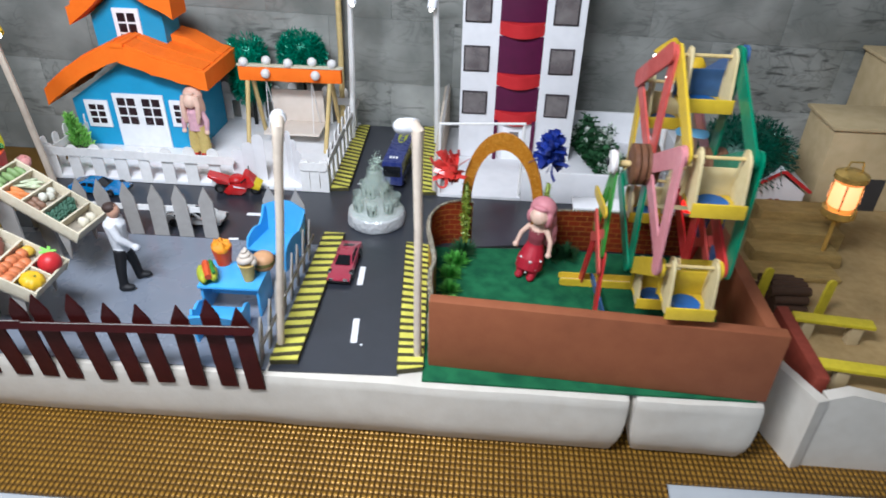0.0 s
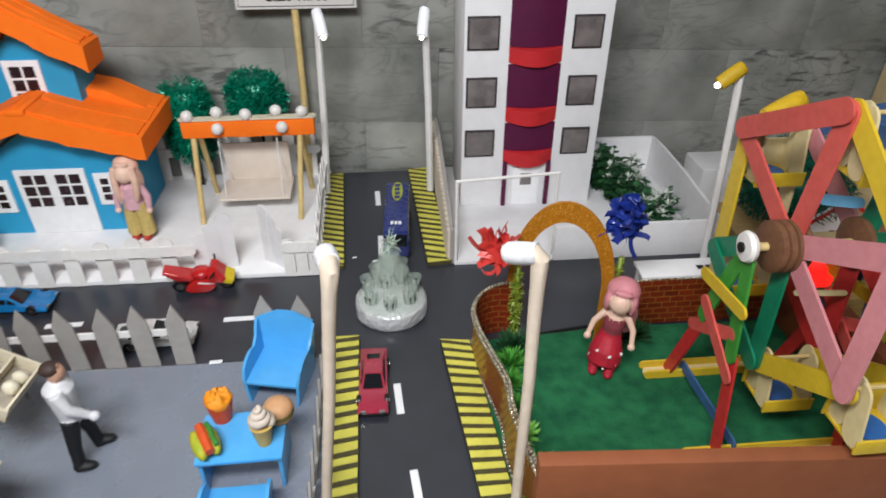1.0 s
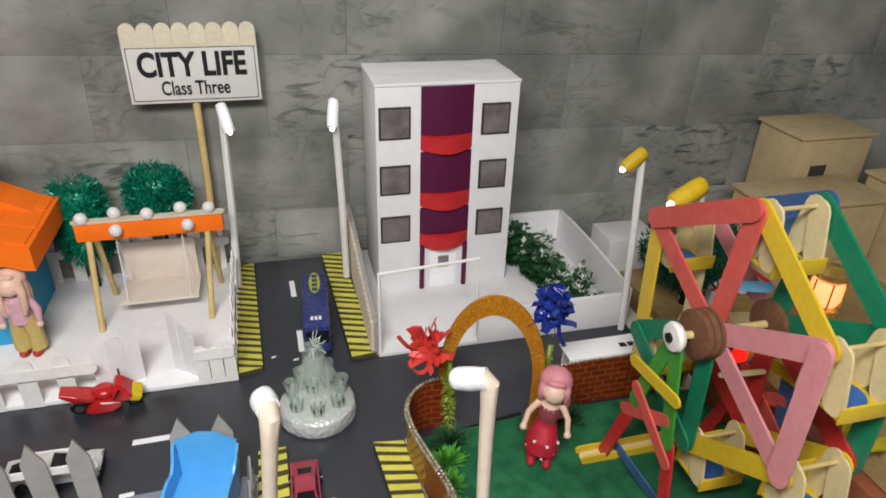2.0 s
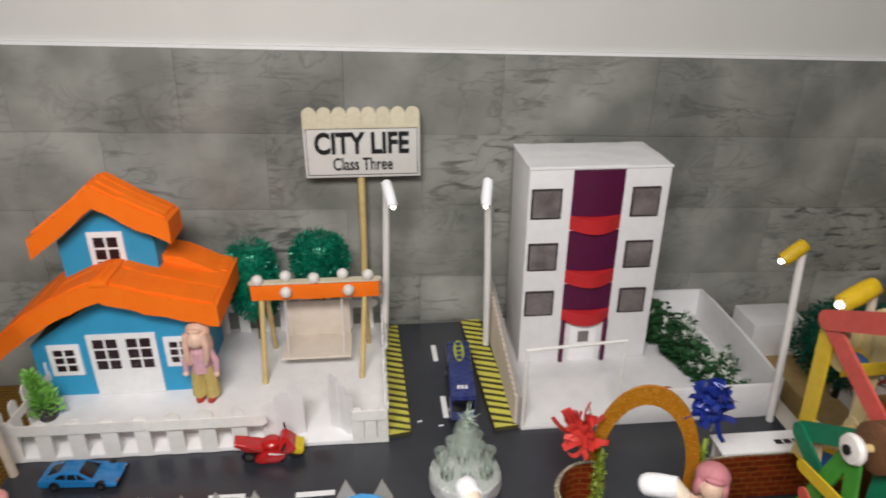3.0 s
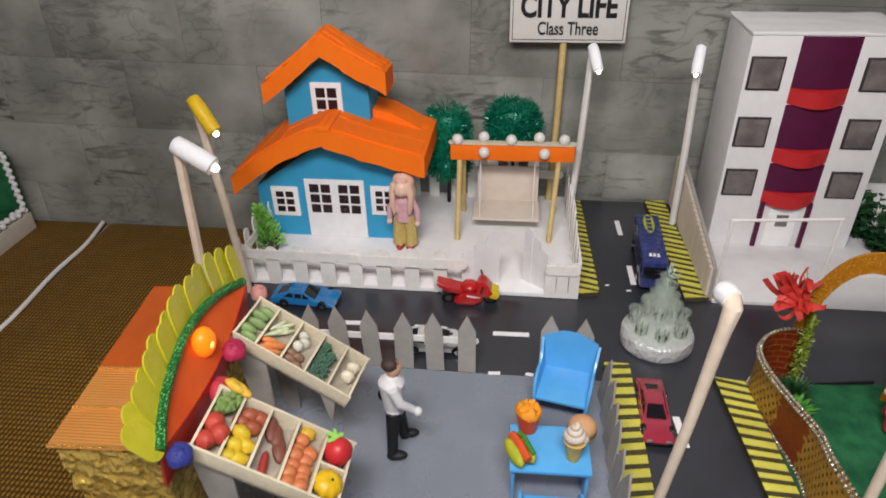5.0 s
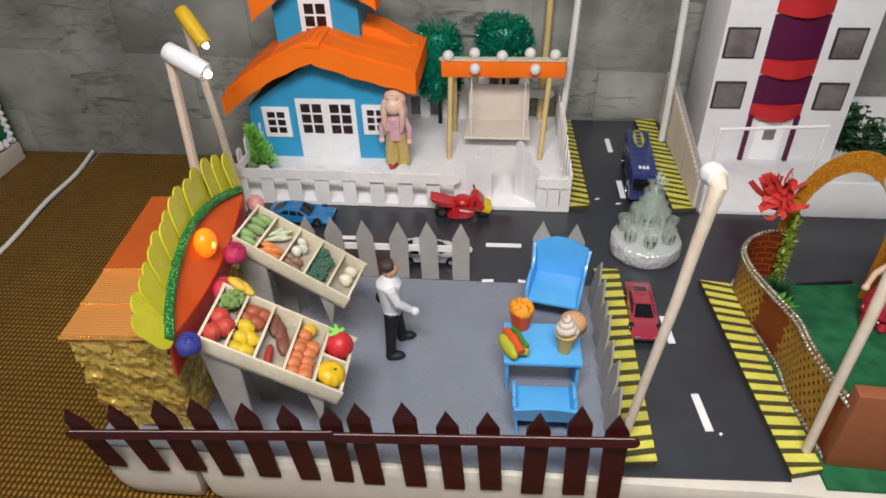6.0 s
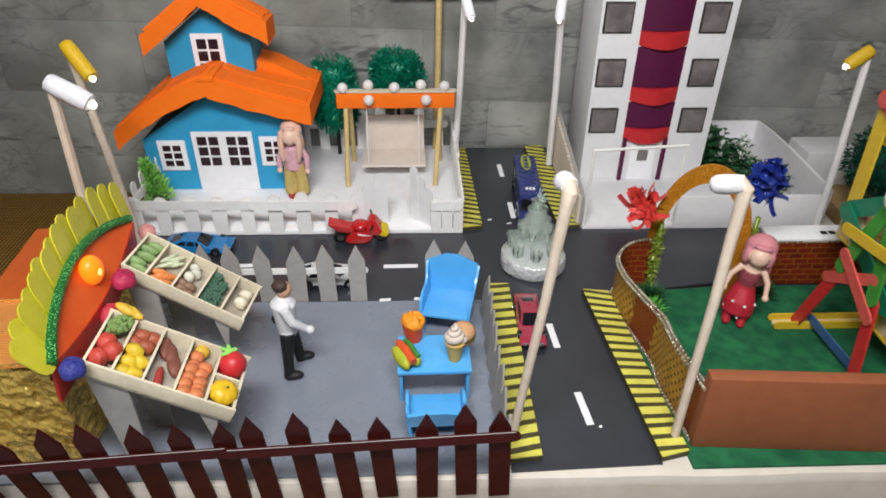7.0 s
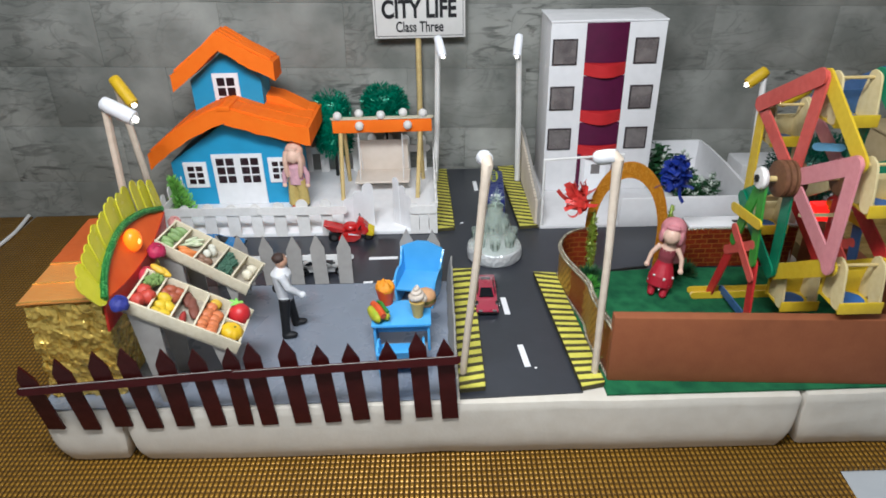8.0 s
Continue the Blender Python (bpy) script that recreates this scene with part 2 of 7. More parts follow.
BLACK_PAPER = mat("black_paper", "413d26", 0.55, second="544e2e", size=160, mixed=0.8, bump=0.1, dirt=0.1)
FELT = mat("green_felt", "33784f", 0.95, second="255d40", size=55, mixed=1.0, bump=0.6, bump_size=900, spec=0.08, dirt=0.4)
BROWN_FOAM = mat("brown_painted_foam", "965836", 0.7, second="884c2e", size=60, bump=0.1, bump_size=350, dirt=0.15)
MAROON = mat("maroon_painted_card", "421212", 0.5, second="330d0d", size=90, bump=0.15, dirt=0.2, spec=0.2)
ORANGE = mat("orange_crepe_paper", "ff7c1a", 0.7, second="fb7010", size=70, bump=0.22, bump_size=160, dirt=0.05, vary=0.1, spec=0.2)
BLUE_WALL = mat("sky_blue_card", "35a0cf", 0.6, second="2f96c4", size=50, bump=0.06, dirt=0.08)
PANE_DARK = mat("dark_window_print", "2c1d22", 0.25, second="3c2a2e", size=120, bump=0, dirt=0.1)
PANE_GREY = mat("silver_window_print", "9c9593", 0.26, 0.25, second="726a6b", size=45, mixed=0.9, bump=0.05, dirt=0.3)
FRAME_DARK = mat("dark_window_frame", "3a3234", 0.5, size=80, bump=0.05)
PLUM = mat("plum_paper", "560c3a", 0.55, second="4a0a32", size=60, bump=0.06, dirt=0.1)
RED_BAND = mat("red_paper", "c32a2e", 0.5, second="b02126", size=60, bump=0.06, dirt=0.1)
TINSEL = mat("teal_tinsel", "129e7a", 0.28, 0.25, second="0a6c56", size=300, mixed=0.9, bump=0.2, dirt=0.35, vary=0.2)
TINSEL_DARK = mat("dark_green_tinsel", "0b5a44", 0.35, 0.2, second="063226", size=300, mixed=0.9, bump=0.2, dirt=0.3)
LEAF = mat("green_plastic_leaf", "38693f", 0.5, second="1f4728", size=160, mixed=0.9, bump=0.1, dirt=0.3)
LEAF_LIGHT = mat("light_green_plant", "9cdc68", 0.5, second="6cc048", size=160, bump=0.1, dirt=0.2)
PETAL_WHITE = mat("white_petal", "d4dcd0", 0.5, size=150, bump=0.05)
BEAD = mat("white_bead", "e9e6e2", 0.3, second="dedad4", size=100, bump=0.02, dirt=0.05)
SILVER = foil("silver_foil", "e4e6e6", 0.36, 0.3, 220, 0.25)
GOLD = foil("gold_foil", "eec66a", 0.24, 0.35, 60, 0.65)
GOLD_BOX = foil("crumpled_gold_foil", "f8d46c", 0.26, 0.5, 150, 0.55)
COPPER = mat("orange_foil", "d8641c", 0.34, 0.3, second="c25416", size=30, bump=0.12, bump_size=140, dirt=0.2)
# Orange roof foil again, paler than COPPER: its glare is put into the colour.
GLARE_SHEET = mat("ribbed_gold_foil", "ffb05c", 0.32, 0.5, second="ffa048", size=60, bump=0.2, bump_size=260, dirt=0.1)
nt = GLARE_SHEET.node_tree
geo = nt.nodes.new("ShaderNodeNewGeometry")
ribs = nt.nodes.new("ShaderNodeTexWave")
ribs.bands_direction, ribs.wave_profile = "Y", "SIN"
ribs.inputs["Scale"].default_value, ribs.inputs["Distortion"].default_value = 120, 0.4
nt.links.new(geo.outputs["Position"], ribs.inputs["Vector"])
bp = nt.nodes.new("ShaderNodeBump")
bp.inputs["Strength"].default_value, bp.inputs["Distance"].default_value = 0.8, 0.0004
nt.links.new(ribs.outputs["Fac"], bp.inputs["Height"])
nt.links.new(bp.outputs["Normal"], nt.nodes["Principled BSDF"].inputs["Normal"])
RED_SATIN = mat("orange_satin", "ea6426", 0.34, 0.1, second="d34a16", size=22, mixed=0.8, bump=0.15, bump_size=90, dirt=0.25)
GREEN_GLIT = glitter("green_glitter", "0f6a2a", "8fe08a", 1300)
ORANGE_GLIT = glitter("amber_glitter", "d0861a", "e8aa48", 1100)
LIME = mat("lime_plastic_strip", "cfc832", 0.25, second="bcb628", size=90, bump=0.1, dirt=0.12, spec=0.5)
TOY_BLUE = mat("blue_plastic", "58aae6", 0.22, second="4c9fdc", size=60, bump=0.02, dirt=0.06, spec=0.5)
CLEAR = mat("clear_plastic", "e8f7ea", 0.08, second="d8efdd", size=200, bump=0.05, dirt=0.05, alpha=0.15, spec=0.9)
BLACK_PL = mat("black_plastic", "151515", 0.4, size=80, bump=0.03)
GLASS_BLACK = mat("toy_window", "1a1c20", 0.12, size=80, bump=0)
CHROME = mat("chrome", "c9c9c9", 0.2, 1.0, size=80, bump=0)
WALL_PAINT = mat("white_wall_paint", "d6d5d1", 0.6, second="cfceca", size=12, bump=0.06, bump_size=200, dirt=0.05)
GROUT = mat("tile_joint", "8e908b", 0.85, size=80)
MARBLE = marble()
MAT_GOLD = mesh_mat()


def flat(name, h, rough=0.4, dirt=0.1, **k):
    return mat(name, h, rough, dirt=dirt, size=140, bump=0.06, **k)


# ---------------------------------------------------------------- mesh helpers
def basis(o, x, n):
    """A frame at o with its x along x and its z near n."""
    x = Vector(x).normalized()
    z = Vector(n)
    z = (z - x * z.dot(x)).normalized()
    y = z.cross(x)
    m = Matrix((x, y, z)).transposed().to_4x4()
    m.translation = Vector(o)
    return m


def slot(bm, before, i):
    for f in list(bm.faces)[before:]:
        f.material_index = i


def box(bm, lo, hi, m=None, bevel=0.0, i=0):
    k = len(bm.faces)
    c = [(lo[j] + hi[j]) / 2 for j in range(3)]
    s = [abs(hi[j] - lo[j]) for j in range(3)]
    mm = Matrix.Translation(c) @ Matrix.Diagonal((*s, 1))
    r = bmesh.ops.create_cube(bm, size=1, matrix=(m or Matrix()) @ mm)
    if bevel:
        es = list({e for v in r["verts"] for e in v.link_edges})
        bmesh.ops.bevel(bm, geom=es, offset=bevel, segments=2, affect="EDGES", profile=0.6)
    slot(bm, k, i)


def rod(bm, a, b, r0, r1=None, seg=12, i=0):
    k = len(bm.faces)
    a, b = Vector(a), Vector(b)
    d = b - a
    m = Matrix.Translation((a + b) / 2) @ d.to_track_quat("Z", "Y").to_matrix().to_4x4()
    bmesh.ops.create_cone(bm, cap_ends=True, segments=seg, radius1=r0, radius2=r0 if r1 is None else r1, depth=d.length, matrix=m)
    slot(bm, k, i)


def ball(bm, c, r, s=(1, 1, 1), seg=16, m=None, i=0):
    k = len(bm.faces)
    mm = (m or Matrix()) @ Matrix.Translation(c) @ Matrix.Diagonal((r * s[0], r * s[1], r * s[2], 1))
    bmesh.ops.create_uvsphere(bm, u_segments=seg, v_segments=max(6, seg * 2 // 3), radius=1, matrix=mm)
    slot(bm, k, i)


def plate(bm, pts, thick, m=None, i=0):
    """A flat outline in the frame's xy, thick along its z."""
    k = len(bm.faces)
    m = m or Matrix()
    lo = [bm.verts.new(m @ Vector((x, y, 0))) for x, y in pts]
    hi = [bm.verts.new(m @ Vector((x, y, thick))) for x, y in pts]
    n = len(pts)
    bm.faces.new(lo[::-1])
    bm.faces.new(hi)
    for j in range(n):
        bm.faces.new((lo[j], lo[(j + 1) % n], hi[(j + 1) % n], hi[j]))
    slot(bm, k, i)


def stick_pts(length, w, seg=6, one=False):
    """The outline of a craft stick along x, with round ends."""
    r = w / 2
    p = [(length - r + r * math.cos(a), r * math.sin(a)) for a in [-math.pi / 2 + math.pi * j / seg for j in range(seg + 1)]]
    if one:
        return p + [(0, r), (0, -r)]
    return p + [(r + r * math.cos(a), r * math.sin(a)) for a in [math.pi / 2 + math.pi * j / seg for j in range(seg + 1)]]


def stick(bm, a, b, w=0.018, thick=0.002, n=(0, 0, 1), i=0, over=0.0):
    a, b = Vector(a), Vector(b)
    d = (b - a).normalized()
    a, b = a - d * over, b + d * over
    m = basis(a, d, n)
    m = m @ Matrix.Translation((0, 0, -thick / 2))
    plate(bm, stick_pts((b - a).length, w), thick, m, i)


def tube(bm, pts, r, seg=8, i=0, close=False):
    """A round bar swept along points; r: one radius, or one a point."""
    k = len(bm.faces)
    pts = [Vector(p) for p in pts]
    n = len(pts)
    rs = [r] * n if not hasattr(r, "__len__") else list(r)
    rings = []
    ref = Vector((0.13, 0.31, 0.94))
    for j, p in enumerate(pts):
        d = (pts[min(j + 1, n - 1)] - pts[max(j - 1, 0)])
        if close:
            d = pts[(j + 1) % n] - pts[j - 1]
        d.normalize()
        u = (ref - d * ref.dot(d))
        if u.length < 1e-4:
            u = Vector((1, 0, 0)) - d * d.x
        u.normalize()
        ref = u
        v = d.cross(u)
        rings.append([bm.verts.new(p + (u * math.cos(2 * math.pi * q / seg) + v * math.sin(2 * math.pi * q / seg)) * rs[j]) for q in range(seg)])
    for j in range(n if close else n - 1):
        a, b = rings[j], rings[(j + 1) % n]
        for q in range(seg):
            bm.faces.new((a[q], a[(q + 1) % seg], b[(q + 1) % seg], b[q]))
    if not close:
        bm.faces.new(rings[0][::-1])
        bm.faces.new(rings[-1])
    slot(bm, k, i)


def lathe(bm, prof, c=(0, 0, 0), seg=20, m=None, i=0, wob=0.0, rnd=None):
    """Turned shape: profile of (radius, height)."""
    k = len(bm.faces)
    m = (m or Matrix()) @ Matrix.Translation(c)
    rings = []
    for r, z in prof:
        rings.append([bm.verts.new(m @ Vector((r * math.cos(2 * math.pi * q / seg) * (1 + (rnd.uniform(-wob, wob) if rnd else 0)),
                                               r * math.sin(2 * math.pi * q / seg), z))) for q in range(seg)])
    for a, b in zip(rings, rings[1:]):
        for q in range(seg):
            bm.faces.new((a[q], a[(q + 1) % seg], b[(q + 1) % seg], b[q]))
    bm.faces.new(rings[0][::-1])
    bm.faces.new(rings[-1])
    slot(bm, k, i)


def smooth(pts, n=6):
    """Points on a rounded line through pts."""
    P = [Vector(p) for p in pts]
    out = []
    for j in range(len(P) - 1):
        p0, p1, p2, p3 = P[max(0, j - 1)], P[j], P[j + 1], P[min(len(P) - 1, j + 2)]
        for k in range(n):
            u = k / n
            out.append(0.5 * ((2 * p1) + (p2 - p0) * u + (2 * p0 - 5 * p1 + 4 * p2 - p3) * u * u + (3 * p1 - p0 - 3 * p2 + p3) * u ** 3))
    return out + [P[-1]]


def part(name, bm, material, parent=None, label="", m=None, sharp=38):
    """Links a bmesh as one mesh object under a thing or a part."""
    bmesh.ops.recalc_face_normals(bm, faces=bm.faces)
    for f in bm.faces:
        f.smooth = True
    for e in bm.edges:
        if len(e.link_faces) == 2 and e.calc_face_angle(0) > radians(sharp):
            e.smooth = False
    me = bpy.data.meshes.new(name)
    bm.to_mesh(me)
    bm.free()
    for x in material if isinstance(material, (list, tuple)) else [material]:
        me.materials.append(x)
    ob = new(name, me)
    if parent:
        ob.parent = parent
    if m is not None:
        ob.matrix_basis = m
    if label:
        ob["label"] = label
    return ob


def twin(ob, parent=None, m=None):
    """Another object on the same mesh."""
    o = new(ob.name.split(".")[0], ob.data)
    o.parent = parent or ob.parent
    if m is not None:
        o.matrix_basis = m
    return o


def thing(name, label, category, m=None, group="", kind=""):
    ob = new(name)
    ob.empty_display_size = 0.01
    if m is not None:
        ob.matrix_basis = m
    return tagged(ob, label, category, group, kind)


def BM():
    return bmesh.new()


# ---------------------------------------------------------------- the room and the table
WALL_Y = 0.655
bm = BM()
box(bm, (-3.0, WALL_Y + 0.008, -0.9), (3.0, WALL_Y + 0.16, 1.9))
wall_back = tagged(part("wall_back", bm, [WALL_PAINT]), "white painted wall above a grey marble tile dado", "wall", kind="structure")
bm = BM()
box(bm, (-3.0, WALL_Y + 0.004, -0.9), (3.0, WALL_Y + 0.0078, 0.3))
part("tile_bed", bm, GROUT, wall_back)
for nm, lo, hi in (("wall_left", (-3.1, -3.2, -0.9), (-3.0, WALL_Y + 0.16, 1.9)), ("wall_right", (3.0, -3.2, -0.9), (3.1, WALL_Y + 0.16, 1.9)),
                   ("wall_front", (-3.1, -3.3, -0.9), (3.1, -3.2, 1.9)), ("ceiling", (-3.1, -3.3, 1.9), (3.1, WALL_Y + 0.16, 2.0)),
                   ("floor", (-3.1, -3.3, -1.0), (3.1, WALL_Y + 0.16, -0.9))):
    bm = BM()
    box(bm, lo, hi)
    tagged(part(nm, bm, WALL_PAINT), "plain pale painted surface of the room", nm.split("_")[0], kind="structure")

TABLE_Z = -0.0768
bm = BM()
box(bm, (-2.2, -0.25, TABLE_Z - 0.06), (2.2, WALL_Y, TABLE_Z - 0.004), bevel=0.004)
tagged(part("display_table", bm, mat("pale_grey_tabletop", "b9bdc0", 0.35, second="a9adb1", size=20, bump=0.04, dirt=0.15)),
       "pale grey laminate display table against the wall", "table")
bm = BM()
plate(bm, [(-0.838, 0.652), (-0.827, 0.18), (-0.822, -0.05), (0.302, -0.05), (0.306, 0.016), (1.6, 0.03), (1.6, 0.652)], 0.003,
      Matrix.Translation((0, 0, TABLE_Z - 0.003)))
tagged(part("table_mat", bm, MAT_GOLD), "gold woven mesh mat spread over the table", "mat")
bm = BM()
plate(bm, [(-1.9, 0.652), (-1.9, -0.05), (-0.83, -0.05), (-0.834, 0.18), (-0.845, 0.652)], 0.003, Matrix.Translation((0, 0, TABLE_Z - 0.003)))
tagged(part("table_mat", bm, MAT_GOLD), "second gold woven mesh mat beside the first", "mat")
bm = BM()
tube(bm, smooth([(-0.824, -0.04, TABLE_Z + 0.003), (-0.832, 0.1, TABLE_Z + 0.003), (-0.826, 0.2, TABLE_Z + 0.003), (-0.834, 0.3, TABLE_Z + 0.003), (-0.828, 0.39, TABLE_Z + 0.004), (-0.839, 0.5, TABLE_Z + 0.003), (-0.838, 0.58, TABLE_Z + 0.003), (-0.846, 0.645, TABLE_Z + 0.006)], 4), 0.0032)
tagged(part("cord", bm, STICK_WHITE), "white cord lying along the edge of the mat", "cord")

# ---------------------------------------------------------------- foam base and paper ground
def foam_block(lo, hi):
    bm = BM()
    box(bm, lo, hi, bevel=0.008)
    bmesh.ops.subdivide_edges(bm, edges=[e for e in bm.edges if e.calc_length() > 0.03], cuts=14, use_grid_fill=True)
    for v in bm.verts:
        n = noise.noise(v.co * 14) * 0.0022 + noise.noise(v.co * 42) * 0.0008
        v.co.y += n if v.co.y < 0.3 else 0
        if v.co.z < -0.05:
            v.co.z += abs(n) * 0.8
    for v in bm.verts:
        low = min(1.0, max(0.0, (-0.025 - v.co.z) / 0.045)) ** 2
        near = max(0.0, 0.022 - min(v.co.x - lo[0], hi[0] - v.co.x))
        v.co.x += near * 0.3 * low * (1 if v.co.x - lo[0] < hi[0] - v.co.x else -1)
        v.co.y += 0.006 * low * low if v.co.y < 0.3 else 0
    return tagged(part("foam_block", bm, FOAM), "thick white foam block under the model town", "foam block", "foam blocks of the base")


foam_block((-0.49, 0.043, TABLE_Z), (-0.412, 0.645, -0.0012))
foam_block((-0.409, 0.041, TABLE_Z), (0.266, 0.645, -0.0012))
foam_block((0.269, 0.043, TABLE_Z), (0.388, 0.645, -0.0012))

GROUND_LABEL = "black chart paper road with a crossing"
bm = BM()
plate(bm, [(-0.489, 0.27), (-0.075, 0.268), (-0.074, 0.047), (0.049, 0.052), (0.06, 0.275), (0.36, 0.272), (0.36, 0.412),
           (0.052, 0.412), (0.055, 0.648), (-0.1, 0.648), (-0.095, 0.402), (-0.489, 0.402)], 0.0012, Matrix.Translation((0, 0, -0.0011)))
tagged(part("road", bm, ROAD), GROUND_LABEL, "road", kind="structure")
bm = BM()
plate(bm, [(-0.489, 0.0445), (-0.076, 0.047), (-0.077, 0.2675), (-0.3, 0.267), (-0.489, 0.269)], 0.0012, Matrix.Translation((0, 0, -0.0009)))
tagged(part("plaza_paper", bm, PLAZA), "grey chart paper square laid beside the road", "paving", kind="structure")


def kerb(a, b, c, d, count, slant):
    """A striped strip: near left, near right, far right, far left."""
    h = 0.0058
    bm = BM()
    plate(bm, [a, b, c, d], h - 0.0008)
    t = thing("kerb_strip", "yellow paper kerb strip with black slanting stripes", "kerb", group="striped kerb strips")
    part("strip", bm, BLACK_PAPER, t, "black painted card strip")
    mid = Vector((sum(p[0] for p in (a, b, c, d)) / 4, sum(p[1] for p in (a, b, c, d)) / 4))
    bm = BM()
    plate(bm, [(mid + (Vector(p) - mid) * 0.995).to_tuple() for p in (a, b, c, d)], 0.001, Matrix.Translation((0, 0, h - 0.0009)))
    part("paper", bm, YELLOW_PAPER, t, "yellow paper top")
    A, B, C, D = [Vector((*p, 0)) for p in (a, b, c, d)]
    for j in range(count):
        u = (j + 0.35 + random.uniform(-0.08, 0.08)) / count
        w = 0.37 / count
        l0, l1 = max(0.002, u - slant / 2), u - slant / 2 + w
        r0, r1 = u + slant / 2, min(0.998, u + slant / 2 + w * random.uniform(0.8, 1.1))
        if l1 < 0.01 or r0 > 0.99:
            continue
        L0, L1, R0, R1 = A.lerp(D, l0), A.lerp(D, min(1, l1)), B.lerp(C, max(0, r0)), B.lerp(C, r1)
        q = []
        for p, o in ((L0, R0), (R0, L0), (R1, L1), (L1, R1)):
            q.append(((p + (p - o).normalized() * 0.0006).x, (p + (p - o).normalized() * 0.0006).y))
        bm = BM()
        plate(bm, q, 0.0022, Matrix.Translation((0, 0, h - 0.0015)))
        part("stripe", bm, BLACK_PAPER, t)


kerb((-0.074, 0.055), (-0.048, 0.058), (-0.05, 0.29), (-0.075, 0.29), 17, 0.012)
kerb((0.048, 0.054), (0.072, 0.06), (0.057, 0.274), (0.029, 0.278), 19, -0.015)
kerb((-0.094, 0.406), (-0.069, 0.41), (-0.078, 0.637), (-0.1, 0.635), 19, -0.05)
kerb((0.026, 0.408), (0.054, 0.411), (0.041, 0.645), (0.014, 0.643), 19, -0.05)


def dash(x, y, l, along, turn=0):
    bm = BM()
    s = (0.0065, l) if along else (l, 0.0065)
    box(bm, (-s[0] / 2, -s[1] / 2, 0), (s[0] / 2, s[1] / 2, 0.0006), pose(x, y, 0.0002, 0, 0, turn))
    tagged(part("road_dash", bm, PAPER_WHITE), "white paper dash glued on the road", "road marking", "dashes on the road")


for x, y, l, al, tu in ((-0.003, 0.112, 0.038, 1, 6), (-0.014, 0.208, 0.036, 1, 4), (-0.027, 0.456, 0.04, 1, 1), (-0.03, 0.57, 0.038, 1, 2),
                        (-0.169, 0.331, 0.039, 0, 1), (-0.257, 0.334, 0.036, 0, -1), (-0.347, 0.335, 0.036, 0, 2)):
    dash(x, y, l, al, tu)

# ---------------------------------------------------------------- house yard
bm = BM()
box(bm, (-0.5, 0.401, 0.0004), (-0.0955, 0.646, 0.006), bevel=0.001)
tagged(part("yard_board", bm, PAPER_WHITE), "white foam board yard under the blue house", "board", kind="structure")
YARD = 0.006


def picket(bm, x, y, z0, z1, w, thick, m=None, point=False):
    p = basis((x, y, z0), (0, 0, 1), (0, -1, 0))
    if m is not None:
        p = m @ p
    h = z1 - z0
    if point:
        o = [(0, -w / 2), (h - w * 1.1, -w / 2), (h, 0), (h - w * 1.1, w / 2), (0, w / 2)]
    else:
        o = stick_pts(h, w, one=True)
    plate(bm, o, thick, p)


def fence(name, label, xs, tops, z0, w, rails, material, m, group="", point=False, thick=0.0018, leans=None, rail_mat=None, spin=0, behind=False):
    t = thing(name, label, "fence", m, group)
    for j, x in enumerate(xs):
        bm = BM()
        lm = Matrix()
        if leans:
            lm = Matrix.Translation((x, 0, z0)) @ pose(0, 0, 0, 0, leans[j], 0) @ Matrix.Translation((-x, 0, -z0))
        lm = lm @ Matrix.Translation((x, 0, 0)) @ pose(0, 0, 0, 0, 0, spin) @ Matrix.Translation((-x, 0, 0))
        picket(bm, x, 0, z0, tops[j], w * random.uniform(0.92, 1.06), thick, lm, point)
        part("picket", bm, material, t)
    for k, ((xa, za), (xb, zb), rw) in enumerate(rails):
        bm = BM()
        ry = 0.0032 + 0.0019 * k if behind else -thick - 0.0012 - 0.0019 * k
        stick(bm, (xa, ry, za), (xb, ry, zb), rw, 0.0018, (0, -1, 0))
        part("rail", bm, rail_mat or material, t)
    return t


rr = random.Random(4)
xs = [-0.488 + 0.0335 * j for j in range(8)]
fence("picket_fence", "white craft stick picket fence along the front of the yard", xs, [0.056 + rr.uniform(-0.003, 0.004) for _ in xs], 0.001, 0.0165,
      [((-0.497, 0.044), (-0.345, 0.043), 0.0125), ((-0.35, 0.0435), (-0.222, 0.043), 0.0125)], STICK_WHITE, pose(0, 0.402, 0), "white picket fences of the yard")
xs = [0.004 + 0.026 * j for j in range(5)]
fence("picket_fence", "white craft stick picket fence along the side of the yard", xs, [0.058 + rr.uniform(-0.003, 0.004) for _ in xs], 0.001, 0.0125,
      [((0.0, 0.036), (0.115, 0.036), 0.011)], STICK_WHITE, pose(-0.499, 0.405, 0, 0, 0, 88), "white picket fences of the yard")
xs = [0.01 + 0.027 * j for j in range(9)]
fence("picket_fence", "white craft stick picket fence between yard and road", xs, [0.062 + rr.uniform(-0.003, 0.004) for _ in xs], 0.001, 0.0125,
      [((0.0, 0.044), (0.125, 0.044), 0.011), ((0.115, 0.046), (0.235, 0.046), 0.011)], STICK_WHITE, pose(-0.097, 0.405, 0, 0, 0, 91), "white picket fences of the yard")
xs = [-0.49 + 0.0285 * j for j in range(14)]
fence("picket_fence", "white craft stick picket fence at the back of the yard", xs, [0.07 + rr.uniform(-0.003, 0.004) for _ in xs], YARD, 0.015,
      [((-0.497, 0.046), (-0.3, 0.046), 0.012), ((-0.31, 0.047), (-0.105, 0.047), 0.012)], STICK_WHITE, pose(0, 0.637, 0), "white picket fences of the yard")

